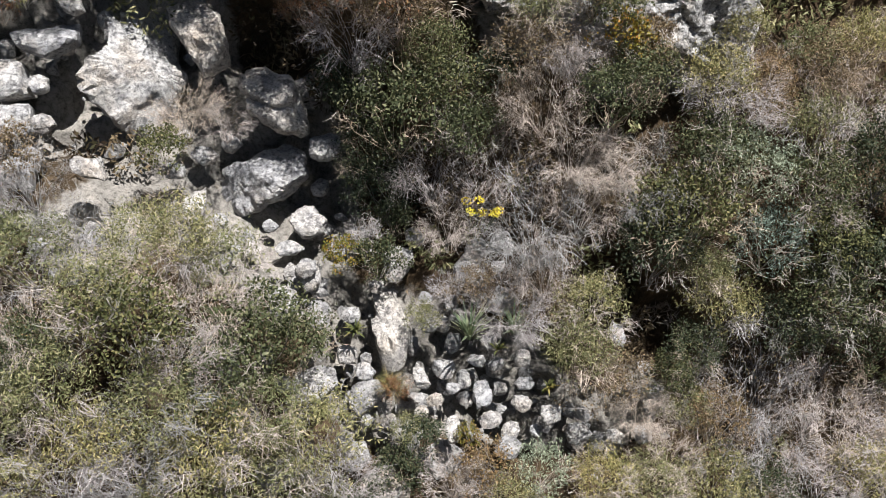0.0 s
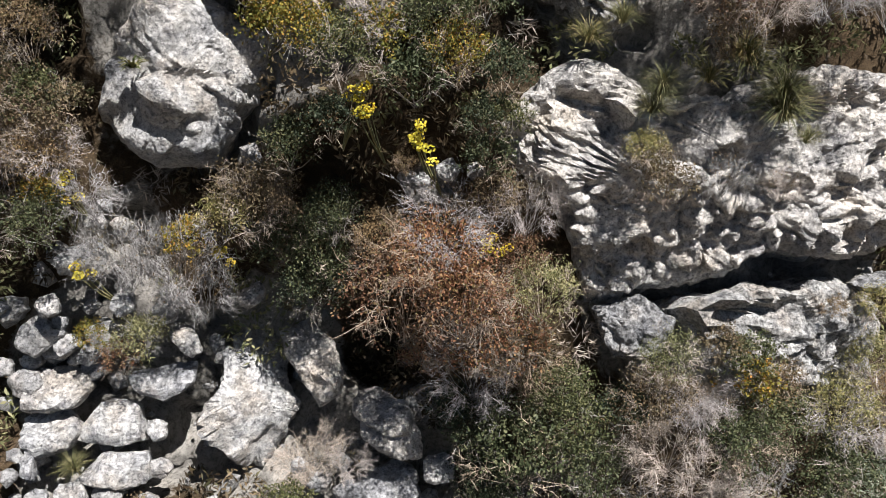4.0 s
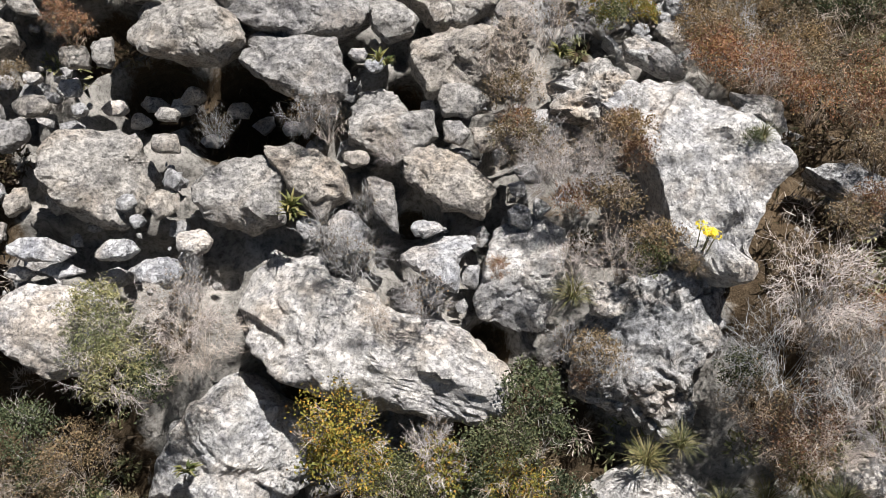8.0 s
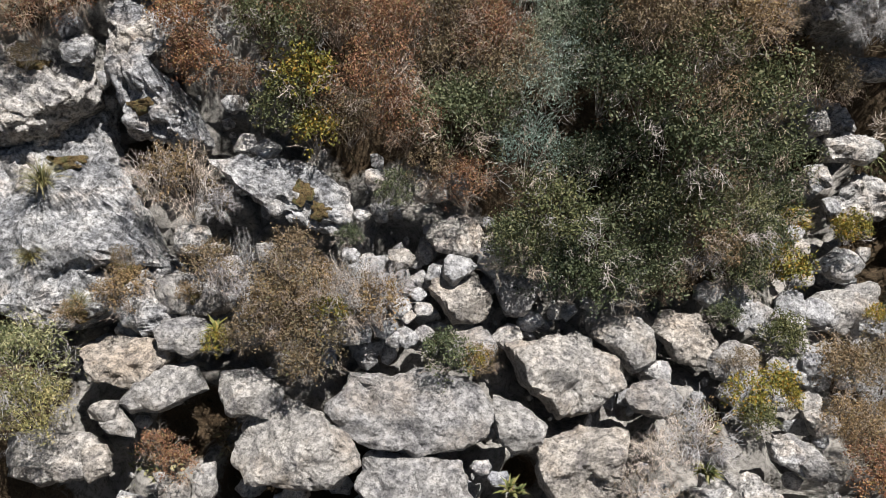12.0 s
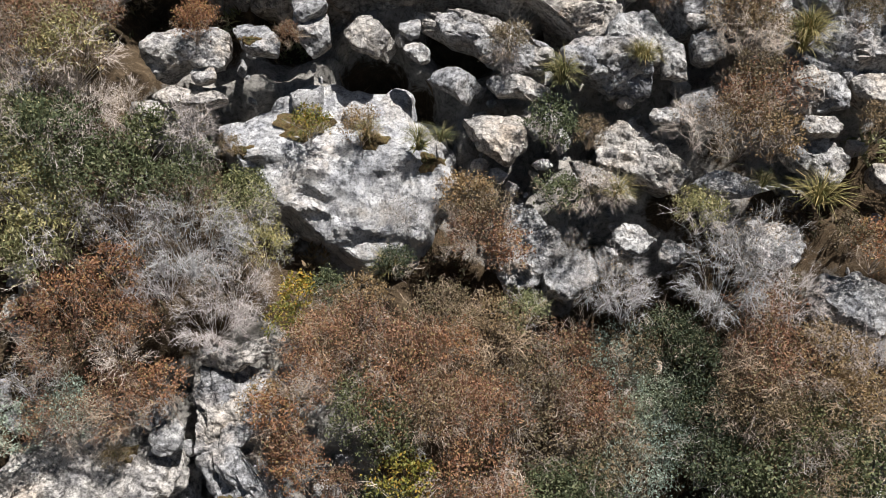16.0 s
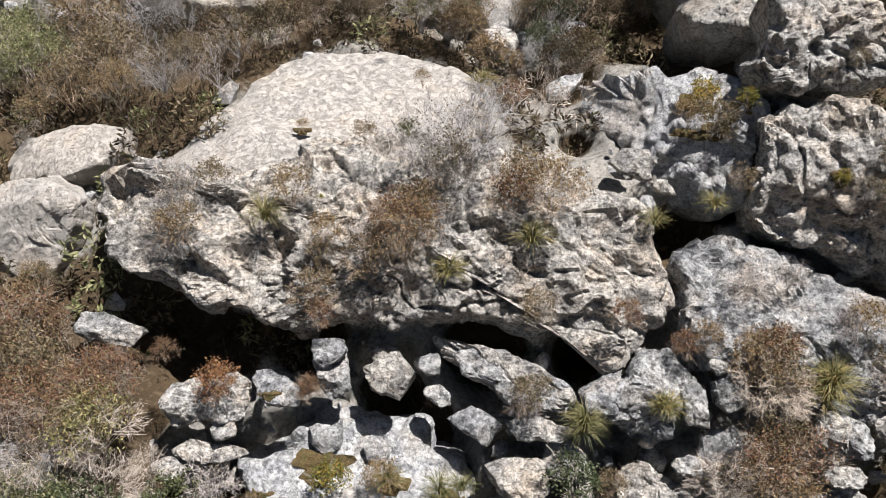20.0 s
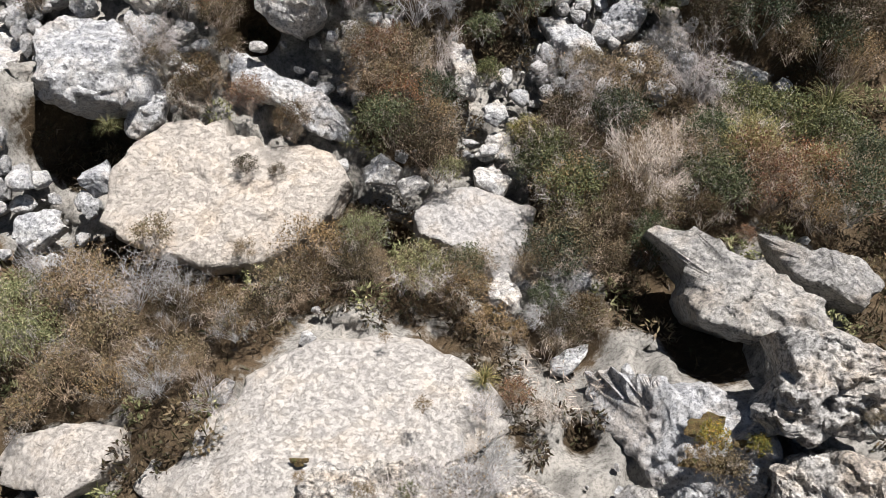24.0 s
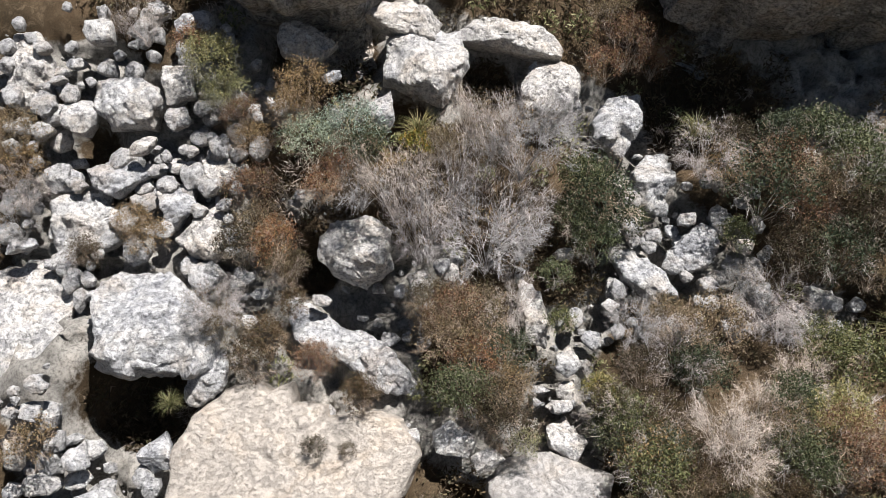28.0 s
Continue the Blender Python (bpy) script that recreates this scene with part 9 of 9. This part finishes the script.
green_bush(1.42, 27.11, -4.80, 0.80)
green_bush(2.70, 26.90, -5.18, 0.81)
brown_bush(-1.20, 27.69, -4.22, 0.76)
dry_bush(-1.72, 27.32, -4.09, 0.75)
brown_bush(-1.98, 27.88, -4.10, 0.57)
dark_bush(-1.49, 27.04, -3.96, 0.65)
dry_bush(-2.48, 27.79, -4.01, 0.56)
heath_bush(-2.43, 27.05, -3.89, 0.55)
olive_bush(-3.11, 26.69, -3.76, 0.36)
green_bush(-2.78, 26.25, -3.69, 0.63)
heath_bush(-2.27, 26.35, -3.53, 0.54)
dry_bush(-1.46, 26.13, -3.02, 0.70)
dry_bush(-0.69, 26.43, -3.45, 0.63)
green_bush(-0.14, 26.52, -3.47, 0.54)
rust_bush(0.42, 26.10, -3.18, 0.70)
rust_bush(1.48, 25.90, -3.41, 0.71)
brown_bush(0.86, 25.75, -3.26, 0.61)
brown_bush(1.86, 25.56, -3.35, 0.61)
dark_bush(-2.21, 25.78, -3.14, 0.52)
heath_bush(-2.60, 25.76, -3.34, 0.44)
green_bush(-0.34, 25.86, -3.07, 0.52)
green_bush(0.00, 25.52, -3.11, 0.52)
rust_bush(-5.48, 27.96, -3.54, 0.63)
brown_bush(-5.83, 28.13, -3.31, 0.54)
brown_bush(-5.02, 27.88, -3.65, 0.64)
dark_bush(-4.66, 27.33, -3.66, 0.55)
rust_bush(-5.12, 27.16, -3.51, 0.63)
brown_bush(-5.48, 27.51, -3.57, 0.63)
green_bush(-5.31, 26.73, -3.17, 0.62)
heath_bush(-4.88, 26.47, -3.12, 0.61)
dry_bush(-4.55, 28.06, -3.75, 0.55)
brown_bush(-4.60, 26.80, -3.42, 0.54)
green_bush(-3.71, 27.79, -3.86, 0.28)
green_bush(-3.79, 28.53, -3.90, 0.33)
olive_bush(-4.37, 25.96, -3.13, 0.35)
heath_bush(-8.56, 27.17, -3.24, 0.53)
heath_bush(-8.33, 27.52, -3.35, 0.53)
rust_bush(-7.59, 27.17, -3.19, 0.44)
heath_bush(-8.83, 28.97, -3.46, 0.54)
rust_bush(-8.28, 29.06, -3.45, 0.54)
brown_bush(-8.18, 28.69, -3.39, 0.45)
heath_bush(-7.99, 28.06, -3.39, 0.36)
heath_bush(-6.86, 26.66, -2.96, 0.43)
brown_bush(-8.58, 29.35, -3.54, 0.46)
dry_bush(-9.04, 28.04, -2.97, 0.44)
brown_bush(-8.95, 27.70, -2.99, 0.44)
dry_bush(-12.36, 29.92, -3.53, 0.46)
dry_bush(-13.27, 29.71, -3.38, 0.45)
brown_bush(-12.52, 30.87, -3.57, 0.56)
brown_bush(-13.44, 30.65, -3.42, 0.55)
brown_bush(-12.39, 30.39, -3.55, 0.37)
heath_bush(-11.25, 28.88, -3.41, 0.45)
brown_bush(-10.57, 29.35, -3.47, 0.46)
brown_bush(-10.22, 29.14, -3.27, 0.36)
dry_bush(-9.35, 28.04, -2.85, 0.35)
brown_bush(-11.56, 26.06, -2.47, 0.41)
brown_bush(-12.40, 25.92, -2.36, 0.41)
heath_bush(-6.00, 30.07, -3.02, 0.35)
rust_bush(-7.23, 30.14, -2.89, 0.35)
dry_bush(-12.39, 29.36, -3.47, 0.36)
dark_bush(0.20, 30.98, -4.21, 0.58)
heath_bush(-0.50, 30.94, -4.44, 0.49)
grass(-9.68, 26.52, -2.69, 0.21)
grass(-1.17, 31.06, -4.50, 0.40)
grass(-6.00, 30.72, -3.07, 0.36)
dry_bush(1.83, 30.82, -4.37, 0.59)
dry_bush(3.10, 30.69, -4.71, 0.60)
green_bush(0.79, 30.99, -4.23, 0.59)


def build_cushions():
    """Low cushions of heath that cover the open soil between the rocks and the bushes."""
    rnd = np.random.RandomState(23)
    n = 14000
    u, v, r = rnd.uniform(-11.5, 7.0, n), rnd.uniform(-5.5, 35.0, n), rnd.uniform(0.15, 0.42, n)
    w, stony = soil_at(u, v)
    taken = np.zeros((len(PLANTED) + n, 3))
    full = len(PLANTED)
    taken[:full] = [(a, b, 0.8 * c) for a, b, c in PLANTED]
    heaps = [[], [], [], []]
    for i in range(n):
        if stony[i] > 0.75:
            continue
        j, k = int((u[i] + 14) * 10), int((v[i] + 8) * 10)
        if TOPS[j - 1:j + 2, k - 1:k + 2].max() > w[i] + 0.22:
            continue
        t = taken[:full]
        if (np.hypot(t[:, 0] - u[i], t[:, 1] - v[i]) < 0.56 * (t[:, 2] + r[i])).any():
            continue
        taken[full] = u[i], v[i], r[i]
        full += 1
        heaps[rnd.choice(4, p=(0.44, 0.26, 0.20, 0.10) if v[i] > 8 else (0.15, 0.2, 0.4, 0.25))].append((u[i], v[i], w[i] + 0.6 * r[i], r[i]))
    kinds = (("brown_heath", LEAF_HEATH, "dark brown heath cushions"), ("dry_scrub", LEAF_BROWN, "dry brown scrub cushions"), ("green_scrub", LEAF_OLIVE, "low olive green scrub cushions"), ("dead_scrub", DRY, "grey dead scrub cushions"))
    for heap, (name, mat, label) in zip(heaps, kinds):
        allv = []
        for cu, cv, cw, cr in heap:
            m = int(50 + 1100 * cr * cr)
            d = rnd.normal(size=(m, 3))
            d[:, 2] = np.abs(d[:, 2]) - 0.2
            d /= np.linalg.norm(d, axis=1)[:, None]
            knob = 1 + 0.28 * lumps(d * 1.7 + rnd.uniform(-40, 40, 3), 1.0)
            c = d * (cr * knob * rnd.uniform(0.6, 1.0, m))[:, None] * (1.1, 1.0, 0.9)
            along = d * 0.8 + rnd.normal(0, 0.6, (m, 3))
            along /= np.linalg.norm(along, axis=1)[:, None]
            side = np.cross(along, rnd.normal(size=(m, 3)))
            side /= np.linalg.norm(side, axis=1)[:, None]
            ln, wd = rnd.uniform(0.035, 0.065, m)[:, None], rnd.uniform(0.010, 0.020, m)[:, None]
            if mat is DRY:
                ln, wd = ln * 1.6, wd * 0.45
            q = np.stack([c - along * ln, c + side * wd, c + along * ln, c - side * wd], 1).reshape(-1, 3)
            allv.append(q + (cu, cv, cw))
        verts = np.concatenate(allv)
        k = np.arange(len(verts) // 4) * 4
        ob = new(name, mesh_of(name, verts, np.stack([k, k + 1, k + 2, k + 3], 1), mat, False))
        ob.matrix_world = LEAN
        tagged(ob, label + " on the open soil", "undergrowth", kind="stuff")


build_cushions()
